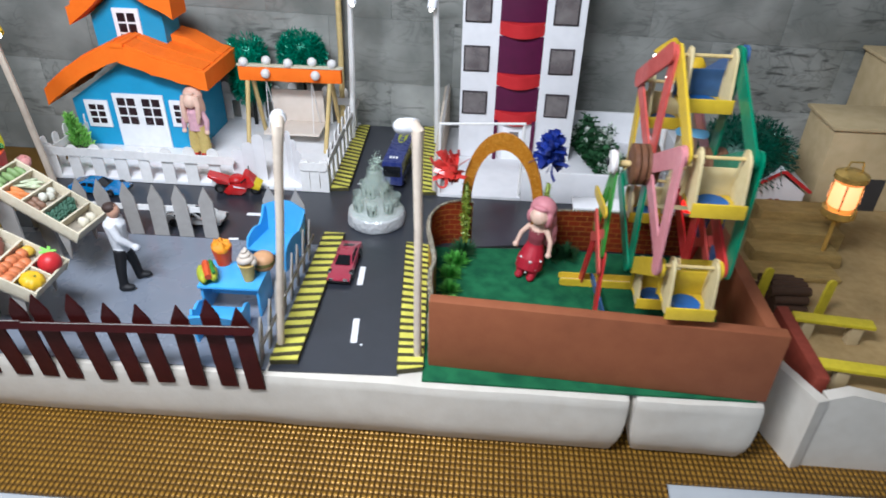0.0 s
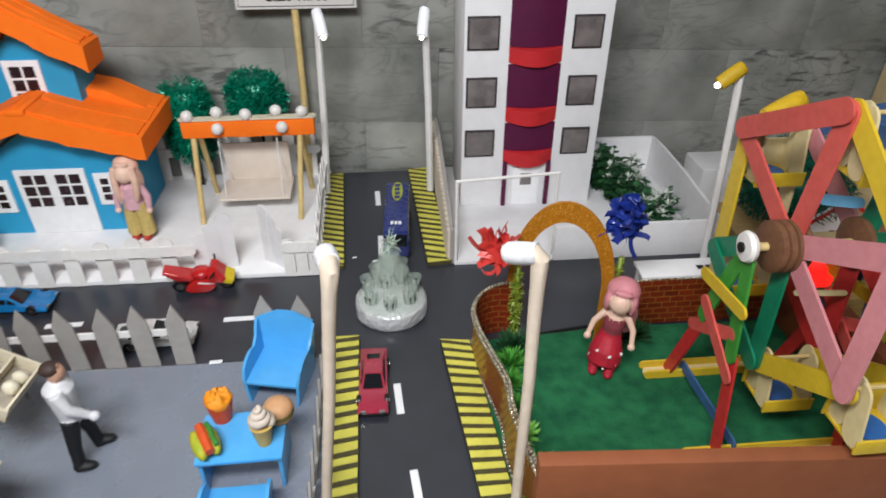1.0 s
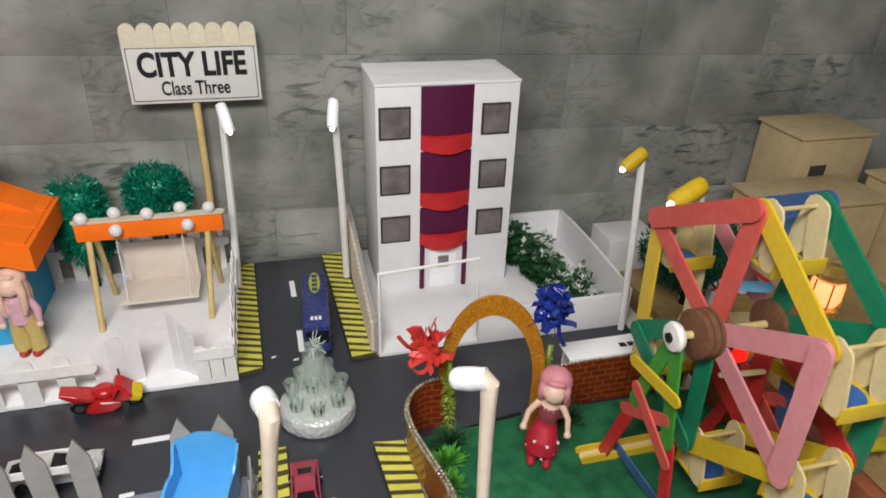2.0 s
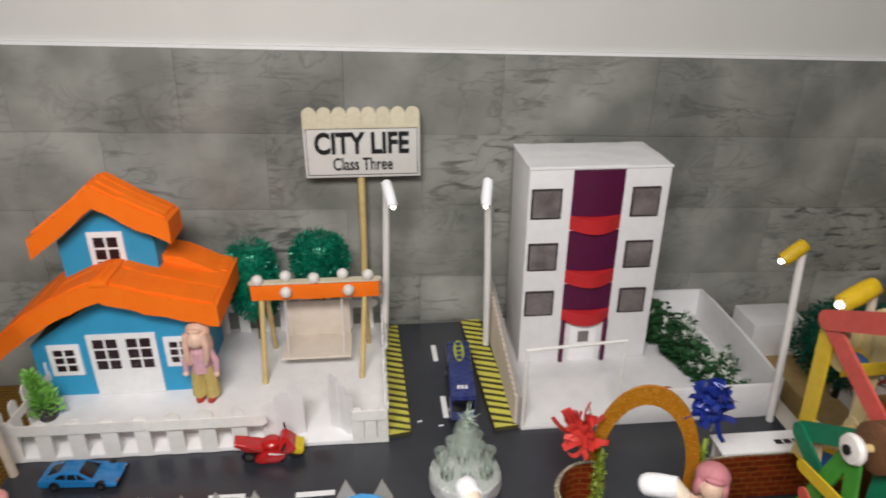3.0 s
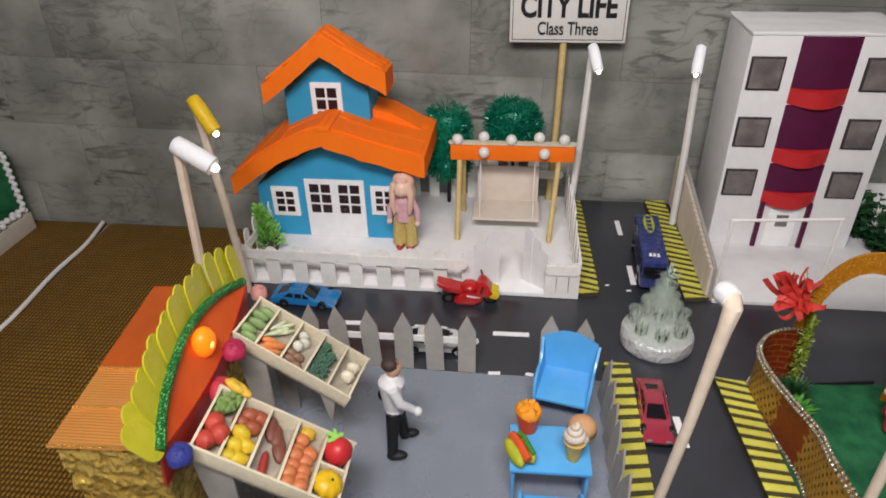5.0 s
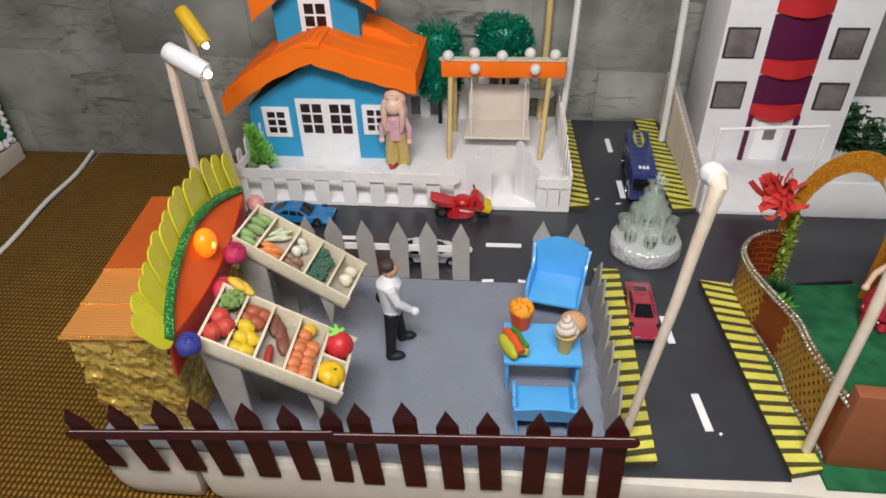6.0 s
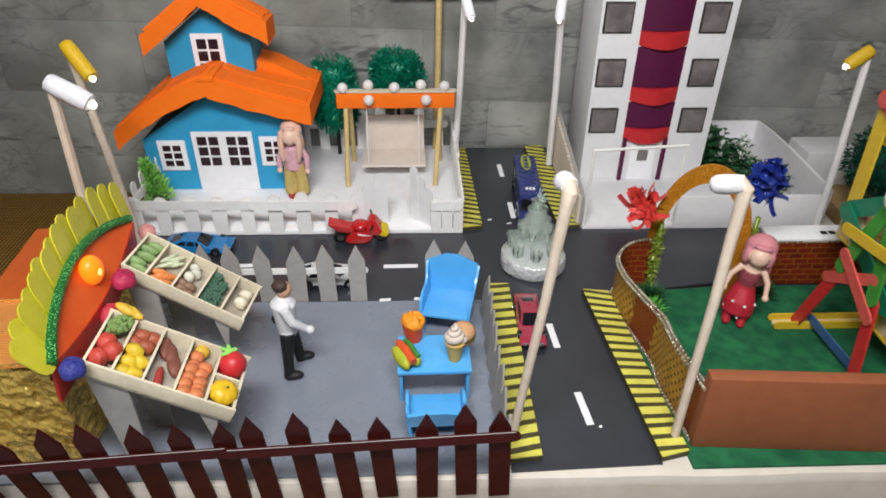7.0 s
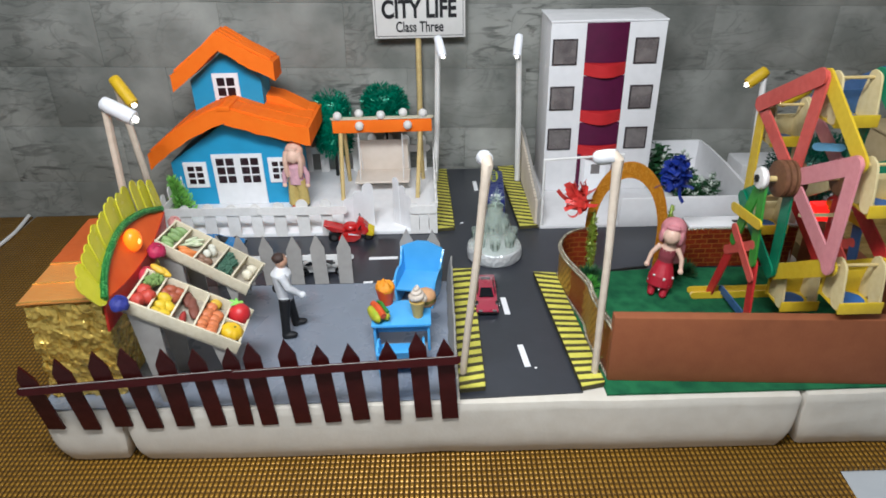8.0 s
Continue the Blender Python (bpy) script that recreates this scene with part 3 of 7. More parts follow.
# gate leaves swung inwards, and the low wall piece beside them
for a, b, hs in (((-0.229, 0.408), (-0.187, 0.419), (0.05, 0.06, 0.07)), ((-0.133, 0.407), (-0.158, 0.427), (0.052, 0.064, 0.074))):
    t = thing("yard_gate", "white card gate leaf of joined round-topped slats standing open", "gate", group="gate leaves of the yard")
    A, B = Vector((*a, YARD)), Vector((*b, YARD))
    side = (B - A).cross(Vector((0, 0, 1)))
    for j, h in enumerate(hs):
        p = A.lerp(B, (j + 0.5) / len(hs)) + side.normalized() * 0.0009 * (j % 2)
        bm = BM()
        plate(bm, stick_pts(h, (B - A).length / len(hs) * 1.08, one=True), 0.0016, basis(p, (0, 0, 1), side))
        part("slat", bm, CARD_WHITE, t)
xs = [-0.127 + 0.0135 * j for j in range(3)]
fence("picket_fence", "short white stick fence beside the open gate", xs, [0.05, 0.047, 0.05], 0.001, 0.0126, [((-0.134, 0.04), (-0.094, 0.04), 0.0125)], STICK_WHITE,
      pose(0, 0.402, 0), "white picket fences of the yard")


# ---------------------------------------------------------------- blue house
def window_unit(parent, x0, x1, z0, z1, cols, rows, name="window", bar=0.0028, frame=0.005, door=False):
    """A white frame with bars over dark panes, standing proud of the wall at local y = 0."""
    bm = BM()
    box(bm, (x0, -0.0022, z0), (x1, 0.0008, z1), bevel=0.0006)
    w = part(name, bm, PAPER_WHITE, parent, "white paper " + name)
    top = z1 - frame
    bot = z0 + (z1 - z0) * 0.42 if door else z0 + frame
    halves = ((x0 + frame, (x0 + x1) / 2 - 0.004), ((x0 + x1) / 2 + 0.004, x1 - frame)) if door else ((x0 + frame, x1 - frame),)
    for a, b in halves:
        for i in range(cols):
            for j in range(rows):
                cw, ch = (b - a) / cols, (top - bot) / rows
                bm = BM()
                box(bm, (a + i * cw + bar / 2, -0.0026, bot + j * ch + bar / 2), (a + (i + 1) * cw - bar / 2, -0.0018, bot + (j + 1) * ch - bar / 2))
                part("pane", bm, PANE_DARK, w)
    return w


def gable(bm, x0, x1, z0, ze, zr, y0, y1, xr=None, i=0, zer=None):
    xr = (x0 + x1) / 2 if xr is None else xr
    m = basis((0, y1, 0), (1, 0, 0), (0, -1, 0))
    plate(bm, [(x0, z0), (x1, z0), (x1, ze if zer is None else zer), (xr, zr), (x0, ze)], y1 - y0, m, i)


def roof_half(parent, a, b, thick, y0, y1, sag, rows, name="roof_slope"):
    """One slope of crepe paper over card: from eave a to ridge b (x, z), its sag hollow in the middle, with shingle flaps on its face."""
    n = 14
    up = []
    for j in range(n + 1):
        u = j / n
        up.append((a[0] + (b[0] - a[0]) * u, a[1] + (b[1] - a[1]) * u - sag * math.sin(math.pi * u)))
    lo = [(x, z - thick) for x, z in up]
    bm = BM()
    m = basis((0, y1, 0), (1, 0, 0), (0, -1, 0))
    plate(bm, up + lo[::-1] if a[0] > b[0] else (up + lo[::-1])[::-1], y1 - y0, m)
    bmesh.ops.bevel(bm, geom=[e for e in bm.edges if e.calc_face_angle(0) > 0.7], offset=0.0025, segments=2, affect="EDGES")
    for v in bm.verts:
        q = noise.noise(v.co * 40) * 0.0016 + noise.noise(v.co * 110) * 0.0014
        v.co.z += q
        v.co.y += q
    s = part(name, bm, ORANGE, parent, sharp=55)
    rnd = random.Random(int(1000 * abs(a[0])))
    for r in range(rows):
        u = (r + 0.15) / rows
        k = 3
        for c in range(k):
            ya, yb = y0 + (y1 - y0) * c / k + (0.003 if c == 0 else 0), y0 + (y1 - y0) * (c + 1) / k
            uu = min(u + 1.15 / rows, 0.98)
            j0, j1 = u * n, uu * n
            P = [Vector((up[int(q)][0] + (up[min(n, int(q) + 1)][0] - up[int(q)][0]) * (q % 1), 0, up[int(q)][1] + (up[min(n, int(q) + 1)][1] - up[int(q)][1]) * (q % 1))) for q in (j0, j1)]
            d = P[1] - P[0]
            nn = Vector((-d.z, 0, d.x)).normalized()
            nn = nn if nn.z > 0 else -nn
            bm = BM()
            mm = basis(P[0] + nn * (rnd.uniform(0, 0.0007) - 0.0008) + Vector((0, ya + rnd.uniform(0.0002, 0.0026), 0)), d + nn * 0.0004, nn)
            sy = -(yb - ya - 0.003) if mm.col[1].y < 0 else yb - ya - 0.003
            plate(bm, [(rnd.uniform(-0.002, 0.001), 0), (d.length, 0), (d.length, sy), (rnd.uniform(-0.002, 0.002), sy)][::1 if sy > 0 else -1], 0.0026, mm)
            part("shingle", bm, ORANGE, s)
    return s


house = thing("toy_house", "sky blue card house with two orange crepe paper roofs", "house", pose(0, 0, 0))
bm = BM()
gable(bm, -0.505, -0.318, YARD, 0.078, 0.142, 0.509, 0.62, -0.408, zer=0.104)
part("wall", bm, BLUE_WALL, house)
fr = pose(0, 0.5085, 0)


for x0, x1, z0, z1, c, r, nm in ((-0.487, -0.451, 0.036, 0.078, 2, 3, "window"), (-0.355, -0.321, 0.042, 0.083, 2, 3, "window"), (-0.441, -0.363, 0.0065, 0.09, 2, 3, "door")):
    w = window_unit(house, x0, x1, z0, z1, c, r, nm, door=nm == "door")
    w.matrix_basis = fr
roof_half(house, (-0.525, 0.102), (-0.402, 0.172), 0.024, 0.481, 0.604, -0.008, 4)
roof_half(house, (-0.28, 0.136), (-0.402, 0.172), 0.026, 0.481, 0.604, 0.003, 4)
bm = BM()
box(bm, (-0.41, 0.479, 0.1655), (-0.39, 0.538, 0.1725), bevel=0.002)
part("ridge_cap", bm, ORANGE, house)
bm = BM()
gable(bm, -0.461, -0.355, 0.13, 0.196, 0.238, 0.54, 0.59, -0.406)
part("upper_wall", bm, BLUE_WALL, house)
w = window_unit(house, -0.427, -0.388, 0.151, 0.206, 2, 3)
w.matrix_basis = pose(0, 0.5395, 0)
roof_half(house, (-0.479, 0.211), (-0.403, 0.269), 0.024, 0.514, 0.562, 0.003, 2)
roof_half(house, (-0.327, 0.225), (-0.403, 0.269), 0.025, 0.514, 0.562, 0.002, 2)
bm = BM()
plate(bm, [(-0.357, 0.136), (-0.29, 0.125), (-0.287, 0.137), (-0.303, 0.146), (-0.334, 0.163), (-0.357, 0.168)], 0.044, basis((0, 0.6, 0), (1, 0, 0), (0, -1, 0)))
for v in bm.verts:
    v.co.z += noise.noise(v.co * 60) * 0.0025
part("chimney", bm, ORANGE, house, "orange crepe paper wedge between the two roofs")


# ---------------------------------------------------------------- plants
def tinsel_ball(bm, c, r, s, n, length, rnd, i=0, w=0.0011, full=1.0):
    """Many short strands that stand out of an oval form."""
    for _ in range(n):
        a, h = rnd.uniform(0, 2 * math.pi), rnd.uniform(-1, 1)
        k = math.sqrt(1 - h * h)
        k = k ** full
        d = Vector((k * math.cos(a), k * math.sin(a), h))
        q = rnd.uniform(0.72, 1.0)
        p = Vector(c) + Vector((d.x * s[0], d.y * s[1], d.z * s[2])) * r * q
        e = (d + Vector((rnd.uniform(-1, 1), rnd.uniform(-1, 1), rnd.uniform(-1, 1))) * 0.9).normalized()
        side = e.cross(Vector((rnd.uniform(-1, 1), rnd.uniform(-1, 1), rnd.uniform(-1, 1)))).normalized() * w
        l = length * rnd.uniform(0.6, 1.2)
        v = [bm.verts.new(x) for x in (p - side, p + side, p + e * l * 0.6 + side * 0.8, p + e * l, p + e * l * 0.6 - side * 0.8)]
        f = bm.faces.new(v)
        f.material_index = i


def tinsel_tree(x, y, z0, zc, r, s, label, seed, trunk=0.003, material=TINSEL, n=3600, full=1.0, strand=0.0075):
    rnd = random.Random(seed)
    t = thing("tinsel_tree", label, "tree", pose(x, y, z0), "tinsel trees")
    bm = BM()
    tube(bm, [(0, 0, 0), (0.001, 0, (zc - z0) * 0.5), (0, 0, zc - z0)], [trunk, trunk * 0.85, trunk * 0.6])
    part("trunk", bm, BLACK_PL, t)
    bm = BM()
    ball(bm, (0, 0, 0), r * 0.8, (1, 1, 1), 18)
    for v in bm.verts:
        k = math.hypot(v.co.x, v.co.y)
        if k > 1e-6:
            w = r * 0.8 * max(0.0, 1 - (v.co.z / (r * 0.8)) ** 2) ** (0.5 * full) / k
            v.co.x, v.co.y = v.co.x * w, v.co.y * w
        v.co = Vector((v.co.x * s[0], v.co.y * s[1], v.co.z * s[2] + zc - z0))
    tinsel_ball(bm, (0, 0, zc - z0), r * 0.95, s, n, strand, rnd, full=full, w=0.0009)
    part("crown", bm, material, t, sharp=180)


tinsel_tree(-0.267, 0.618, YARD, 0.098, 0.0345, (0.98, 0.8, 1.66), "teal tinsel tree with a tall drum-shaped crown in the yard", 1, full=0.35)
tinsel_tree(-0.178, 0.616, YARD, 0.126, 0.0385, (1.02, 0.8, 0.98), "teal tinsel tree with a round crown in the yard", 2, full=0.55)

# small plant in a pot beside the house
t = thing("potted_plant", "bright green paper plant in a dark pot beside the house", "plant", pose(-0.483, 0.468, YARD))
bm = BM()
lathe(bm, [(0.009, 0), (0.013, 0.016), (0.0125, 0.0165)], seg=14)
part("pot", bm, DARK_CARD, t)
rnd = random.Random(9)
bm = BM()
tube(bm, [(0, 0, 0.012), (-0.002, 0, 0.03), (-0.004, 0.001, 0.046)], [0.0012, 0.001, 0.0006], 6)
for j in range(700):
    u = rnd.random()
    c = Vector((-0.008 * u, 0, 0.01 + 0.05 * u))
    r = 0.019 * max(0.12, 1 - u) ** 0.8 * rnd.uniform(0.1, 1.0)
    a = rnd.uniform(0, 6.28)
    p = c + Vector((r * math.cos(a), r * math.sin(a), rnd.uniform(-0.003, 0.003)))
    d = Vector((0.7 * math.cos(a), 0.7 * math.sin(a), rnd.uniform(0.2, 1.6))).normalized()
    l = rnd.uniform(0.005, 0.011)
    sd = d.cross(Vector((rnd.uniform(-1, 1), rnd.uniform(-1, 1), 0.3))).normalized() * 0.0015
    bm.faces.new([bm.verts.new(q) for q in (p - sd * 0.4, p + sd * 0.4, p + d * l * 0.6 + sd, p + d * l, p + d * l * 0.6 - sd)])
part("foliage", bm, LEAF_LIGHT, t, sharp=180)

# ---------------------------------------------------------------- swing
swing = thing("toy_swing", "garden swing with orange beam, white beads and card bench", "swing", pose(0, 0, 0))
bm = BM()
box(bm, (-0.2555, 0.541, 0.1076), (-0.1, 0.552, 0.128), bevel=0.0015)
bmesh.ops.subdivide_edges(bm, edges=[e for e in bm.edges if e.calc_length() > 0.1], cuts=16)
for v in bm.verts:
    v.co.z += noise.noise(v.co * 60) * 0.001
part("beam", bm, ORANGE, swing)
bm = BM()
stick(bm, (-0.2585, 0.5465, 0.1295), (-0.097, 0.5465, 0.13), 0.0105, 0.002)
part("top_stick", bm, STICK_CREAM, swing)
for x, y, z in ((-0.2463, 0.5435, 0.1345), (-0.2135, 0.5495, 0.136), (-0.179, 0.5435, 0.135), (-0.1445, 0.5495, 0.1365), (-0.1137, 0.5455, 0.136), (-0.2125, 0.5368, 0.1205), (-0.1375, 0.5368, 0.1205)):
    bm = BM()
    ball(bm, (x, y, z), 0.007, seg=18)
    part("bead", bm, BEAD, swing)
for x0, y0, x1, y1 in ((-0.245, 0.513, -0.244, 0.545), (-0.243, 0.592, -0.24, 0.556), (-0.126, 0.516, -0.1185, 0.545), (-0.118, 0.595, -0.119, 0.556)):
    bm = BM()
    rod(bm, (x0, y0, YARD), (x1, y1, 0.1085), 0.0034, seg=10)
    part("post", bm, WOOD, swing)
bm = BM()
box(bm, (-0.2235, 0.585, 0.028), (-0.141, 0.5875, 0.08), bevel=0.0008)
part("backrest", bm, CARD_BEIGE, swing)
bm = BM()
box(bm, (-0.2265, 0.534, 0.0245), (-0.139, 0.587, 0.028), bevel=0.0008)
part("seat", bm, CARD_BEIGE, swing)
for x in (-0.2175, -0.148):
    for y in (0.539, 0.582):
        bm = BM()
        rod(bm, (x, y, 0.027), (x, 0.55, 0.1085), 0.0006, seg=6)
        part("string", bm, CARD_WHITE, swing)

# ---------------------------------------------------------------- sign
BLACK_INK = flat("black_ink", "17171a", 0.5)
# Greyer than PAPER_WHITE: the shade on the board is put into its colour.
SIGN_PAPER = mat("matt_print_paper", "d6d4d0", 0.7, second="cac8c3", size=50, bump=0.04, dirt=0.08)
sign = thing("name_sign", "white paper sign lettered CITY LIFE on a wooden pole", "sign", pose(-0.116, 0.632, 0))
bm = BM()
tube(bm, [(-0.008, 0.004, 0.001), (-0.004, 0.004, 0.13), (-0.002, 0.004, 0.3)], 0.0046, 10)
part("pole", bm, WOOD, sign)
bm = BM()
box(bm, (-0.0715, -0.003, 0.233), (0.0725, -0.0008, 0.299), bevel=0.0005)
board = part("board", bm, SIGN_PAPER, sign)
for lo, hi in (((-0.0685, 0.236), (0.0695, 0.2368)), ((-0.0685, 0.2952), (0.0695, 0.296)), ((-0.0685, 0.236), (-0.0677, 0.296)), ((0.0687, 0.236), (0.0695, 0.296))):
    bm = BM()
    box(bm, (lo[0], -0.0034, lo[1]), (hi[0], -0.0029, hi[1]))
    part("border_line", bm, BLACK_INK, board)
for j in range(8):
    bm = BM()
    m = basis((-0.0625 + j * 0.018, -0.001, 0.292), (0, 0, 1), (0, -1, 0))
    plate(bm, stick_pts(0.0305, 0.0178, one=True), 0.0018, m)
    part("craft_stick", bm, STICK_CREAM, sign)
bm = BM()
box(bm, (-0.0715, -0.0038, 0.296), (0.0725, -0.0028, 0.2995))
part("ledge", bm, STICK_CREAM, sign)


def lettering(text, x, z, size, squeeze, bold, parent, name):
    cu = bpy.data.curves.new(name, "FONT")
    cu.body, cu.size, cu.align_x, cu.align_y, cu.extrude, cu.offset = text, size, "CENTER", "CENTER", 0.0002, bold
    tmp = new(name, cu)
    dg = bpy.context.evaluated_depsgraph_get()
    me = bpy.data.meshes.new_from_object(tmp.evaluated_get(dg))
    bpy.data.objects.remove(tmp)
    me.materials.clear()
    me.materials.append(BLACK_INK)
    ob = new(name, me)
    ob.parent = parent
    ob.matrix_basis = Matrix.Translation((x, -0.0034, z)) @ Matrix.Rotation(math.pi / 2, 4, "X") @ Matrix.Diagonal((squeeze, 1, 1, 1))
    ob["label"] = "black printed lettering"
    return ob


lettering("CITY LIFE", 0.0, 0.2757, 0.037, 0.765, 0.0013, board, "lettering")
lettering("Class Three", 0.0005, 0.2495, 0.0225, 0.69, 0.0004, board, "lettering")

# ---------------------------------------------------------------- street lamps
LED = mat("lit_led", "ffffff", 0.3, size=100, bump=0, glow="fff4dc", power=6.0)
HEAD_WHITE = mat("white_paper_lamp_head", "dedee0", 0.6, second="d0d0d4", size=90, bump=0.3, bump_size=250, dirt=0.08, spec=0.2)
HEAD_LIT = mat("lit_paper_lamp_head", "f0f0f2", 0.55, second="e2e2e6", size=90, bump=0.3, bump_size=250, dirt=0.06, glow="f4f6ff", power=0.2)
HEAD_YELLOW = mat("yellow_thread_lamp_head", "d8b21c", 0.5, second="c49c12", size=200, bump=0.3, bump_size=500, dirt=0.12)


def street_lamp(base, top, tip, r, material, label, lit=True, post_r=0.0045, wrap=None):
    """A wrapped stick with a paper head; the unlit ones swell to the head in one soft bend."""
    t = thing("street_lamp", label, "street lamp", Matrix.Translation(base), "toy street lamps")
    B = Vector(base)
    top, tip = Vector(top) - B, Vector(tip) - B
    d = (tip - top).normalized()
    L = (tip - top).length
    bm = BM()
    if lit:
        tube(bm, [(0, 0, 0), top * 0.5 + Vector((0.001, 0, 0)), top * 0.97, top + d * 0.004], [post_r, post_r, post_r * 0.95, post_r * 0.9], 8)
    else:
        bend = [top * 0.985, top + d * r * 0.5, top + d * r * 1.2]
        tube(bm, [(0, 0, 0), top * 0.3, top * 0.6 + Vector((0.0008, 0, 0)), top * 0.82, top * 0.92] + bend,
             [post_r * 0.92, post_r * 0.92, post_r * 0.96, post_r * 1.04, post_r * 1.14, r * 0.8, r * 0.82, r * 0.7], 12)
    part("post", bm, wrap or POST_CREAM, t)
    bm = BM()
    m = basis(top - d * 0.003, d, (0.1, 0.2, 1)) @ Matrix.Rotation(math.pi / 2, 4, "Y")
    if lit:
        prof = [(r * 0.6, 0), (r * 0.92, 0.0015), (r, L * 0.3), (r * 1.02, L * 0.75), (r * 0.95, L + 0.003), (r * 0.55, L + 0.0035)]
    else:
        e = L + 0.006
        prof = [(r * 0.5, r * 0.7), (r * 0.9, r * 0.75), (r, e * 0.5), (r * 1.02, e * 0.66), (r * 0.95, e * 0.84), (r * 0.7, e * 0.95), (r * 0.3, e)]
    lathe(bm, prof, m=m, seg=14)
    for v in bm.verts:
        v.co += Vector((noise.noise(v.co * 170), noise.noise(v.co * 180), noise.noise(v.co * 190))) * 0.0007
    part("head", bm, material, t, sharp=60)
    if lit:
        bm = BM()
        ball(bm, tip + d * 0.002, r * 0.42, seg=12)
        part("bulb", bm, LED, t, "lit white bulb")


street_lamp((-0.097, 0.583, 0.0005), (-0.0875, 0.577, 0.242), (-0.0805, 0.5555, 0.2205), 0.0062, HEAD_LIT, "white street lamp of wrapped stick at the yard fence", wrap=STICK_WHITE)
street_lamp((0.041, 0.577, 0.0042), (0.0355, 0.574, 0.243), (0.0312, 0.558, 0.2175), 0.0062, HEAD_LIT, "white street lamp of wrapped stick by the tower block", wrap=STICK_WHITE)
street_lamp((-0.07, 0.079, 0.0042), (-0.047, 0.083, 0.236), (-0.0505, 0.096, 0.2345), 0.0068, HEAD_WHITE, "white street lamp of wrapped stick at the plaza corner", lit=False, post_r=0.0039)
street_lamp((0.065, 0.076, 0.0042), (0.065, 0.08, 0.239), (0.0485, 0.0895, 0.234), 0.0066, HEAD_WHITE, "white street lamp of wrapped stick at the park corner", lit=False, post_r=0.0039)
street_lamp((-0.47, 0.262, 0.0003), (-0.449, 0.25, 0.246), (-0.418, 0.243, 0.231), 0.0085, HEAD_WHITE, "white street lamp behind the market stall")
street_lamp((-0.483, 0.384, 0.0003), (-0.488, 0.366, 0.243), (-0.466, 0.352, 0.216), 0.0075, HEAD_YELLOW, "street lamp with a yellow head at the yard corner")
street_lamp((0.349, 0.4, 0.0003), (0.335, 0.4, 0.226), (0.315, 0.398, 0.211), 0.0075, HEAD_YELLOW, "street lamp with a yellow head by the garden wall", post_r=0.004, wrap=STICK_WHITE)
street_lamp((0.365, 0.292, 0.0003), (0.337, 0.3, 0.232), (0.308, 0.296, 0.218), 0.009, HEAD_YELLOW, "street lamp with a yellow head behind the big wheel", post_r=0.004)

# ---------------------------------------------------------------- tower block and its garden
bm = BM()
box(bm, (0.056, 0.4118, 0.0004), (0.3545, 0.646, 0.005), bevel=0.0008)
box(bm, (0.0562, 0.4072, 0.0004), (0.1706, 0.412, 0.0049), bevel=0.0006)
tagged(part("garden_board", bm, CARD_WHITE), "white card ground round the tower block", "board", kind="structure")
PLEAT = mat("pleated_beige_paper", "d8cbb9", 0.65, second="cdbfac", size=80, bump=0.05, dirt=0.1)
walls = thing("garden_wall", "low white card wall round the tower garden", "wall", kind="structure")
bm = BM()
box(bm, (0.171, 0.407, 0.0004), (0.3548, 0.4115, 0.046), bevel=0.0008)
part("front_wall", bm, CARD_WHITE, walls)
bm = BM()
m = basis((0.0515, 0.411, 0), (0, 1, 0), (1, 0, 0))
plate(bm, [(0, 0.0005), (0.235, 0.0005), (0.235, 0.08), (0.2, 0.08), (0.0, 0.045)], 0.004, m)
part("side_wall", bm, GREY_CARD, walls)
for j in range(26):
    y = 0.416 + j * 0.009
    bm = BM()
    rod(bm, (0.0522, y, 0.002), (0.0522, y, 0.043 + max(0, min(0.034, (y - 0.411) * 0.175))), 0.0046, seg=8)
    part("slat", bm, PLEAT, walls)
bm = BM()
m = basis((0.359, 0.407, 0), (0, 1, 0), (1, 0, 0))
plate(bm, [(0, 0.0005), (0.213, 0.0005), (0.213, 0.055), (0.17, 0.058), (0.1, 0.058), (0.0, 0.053)], -0.004, m)
part("side_wall", bm, CARD_WHITE, walls)
bm = BM()
box(bm, (0.25, 0.616, 0.0052), (0.3548, 0.62, 0.0555))
part("back_wall", bm, CARD_WHITE, walls)

tower = thing("tower_block", "white card tower block with plum and red balcony strip", "building", pose(0, 0, 0))
bm = BM()
box(bm, (0.077, 0.533, 0.0052), (0.246, 0.631, 0.268), bevel=0.0015)
part("wall", bm, CARD_WHITE, tower)
bm = BM()
box(bm, (0.076, 0.532, 0.2682), (0.247, 0.632, 0.2705), bevel=0.001)
bmesh.ops.subdivide_edges(bm, edges=[e for e in bm.edges if e.calc_length() > 0.05], cuts=14, use_grid_fill=True)
for v in bm.verts:
    if v.co.z > 0.2692:
        v.co.z += 0.0009 + 0.0016 * noise.noise(v.co * 38)
part("roof", bm, CARD_WHITE, tower)
for z0, z1 in ((0.208, 0.2455), (0.1395, 0.176), (0.0755, 0.1105)):
    for x0, x1 in ((0.0805, 0.117), (0.201, 0.2355)):
        bm = BM()
        box(bm, (x0, 0.531, z0), (x1, 0.534, z1), bevel=0.0005)
        w = part("window", bm, FRAME_DARK, tower)
        bm = BM()
        box(bm, (x0 + 0.0022, 0.5303, z0 + 0.0022), (x1 - 0.0022, 0.532, z1 - 0.0022))
        part("pane", bm, PANE_GREY, w)


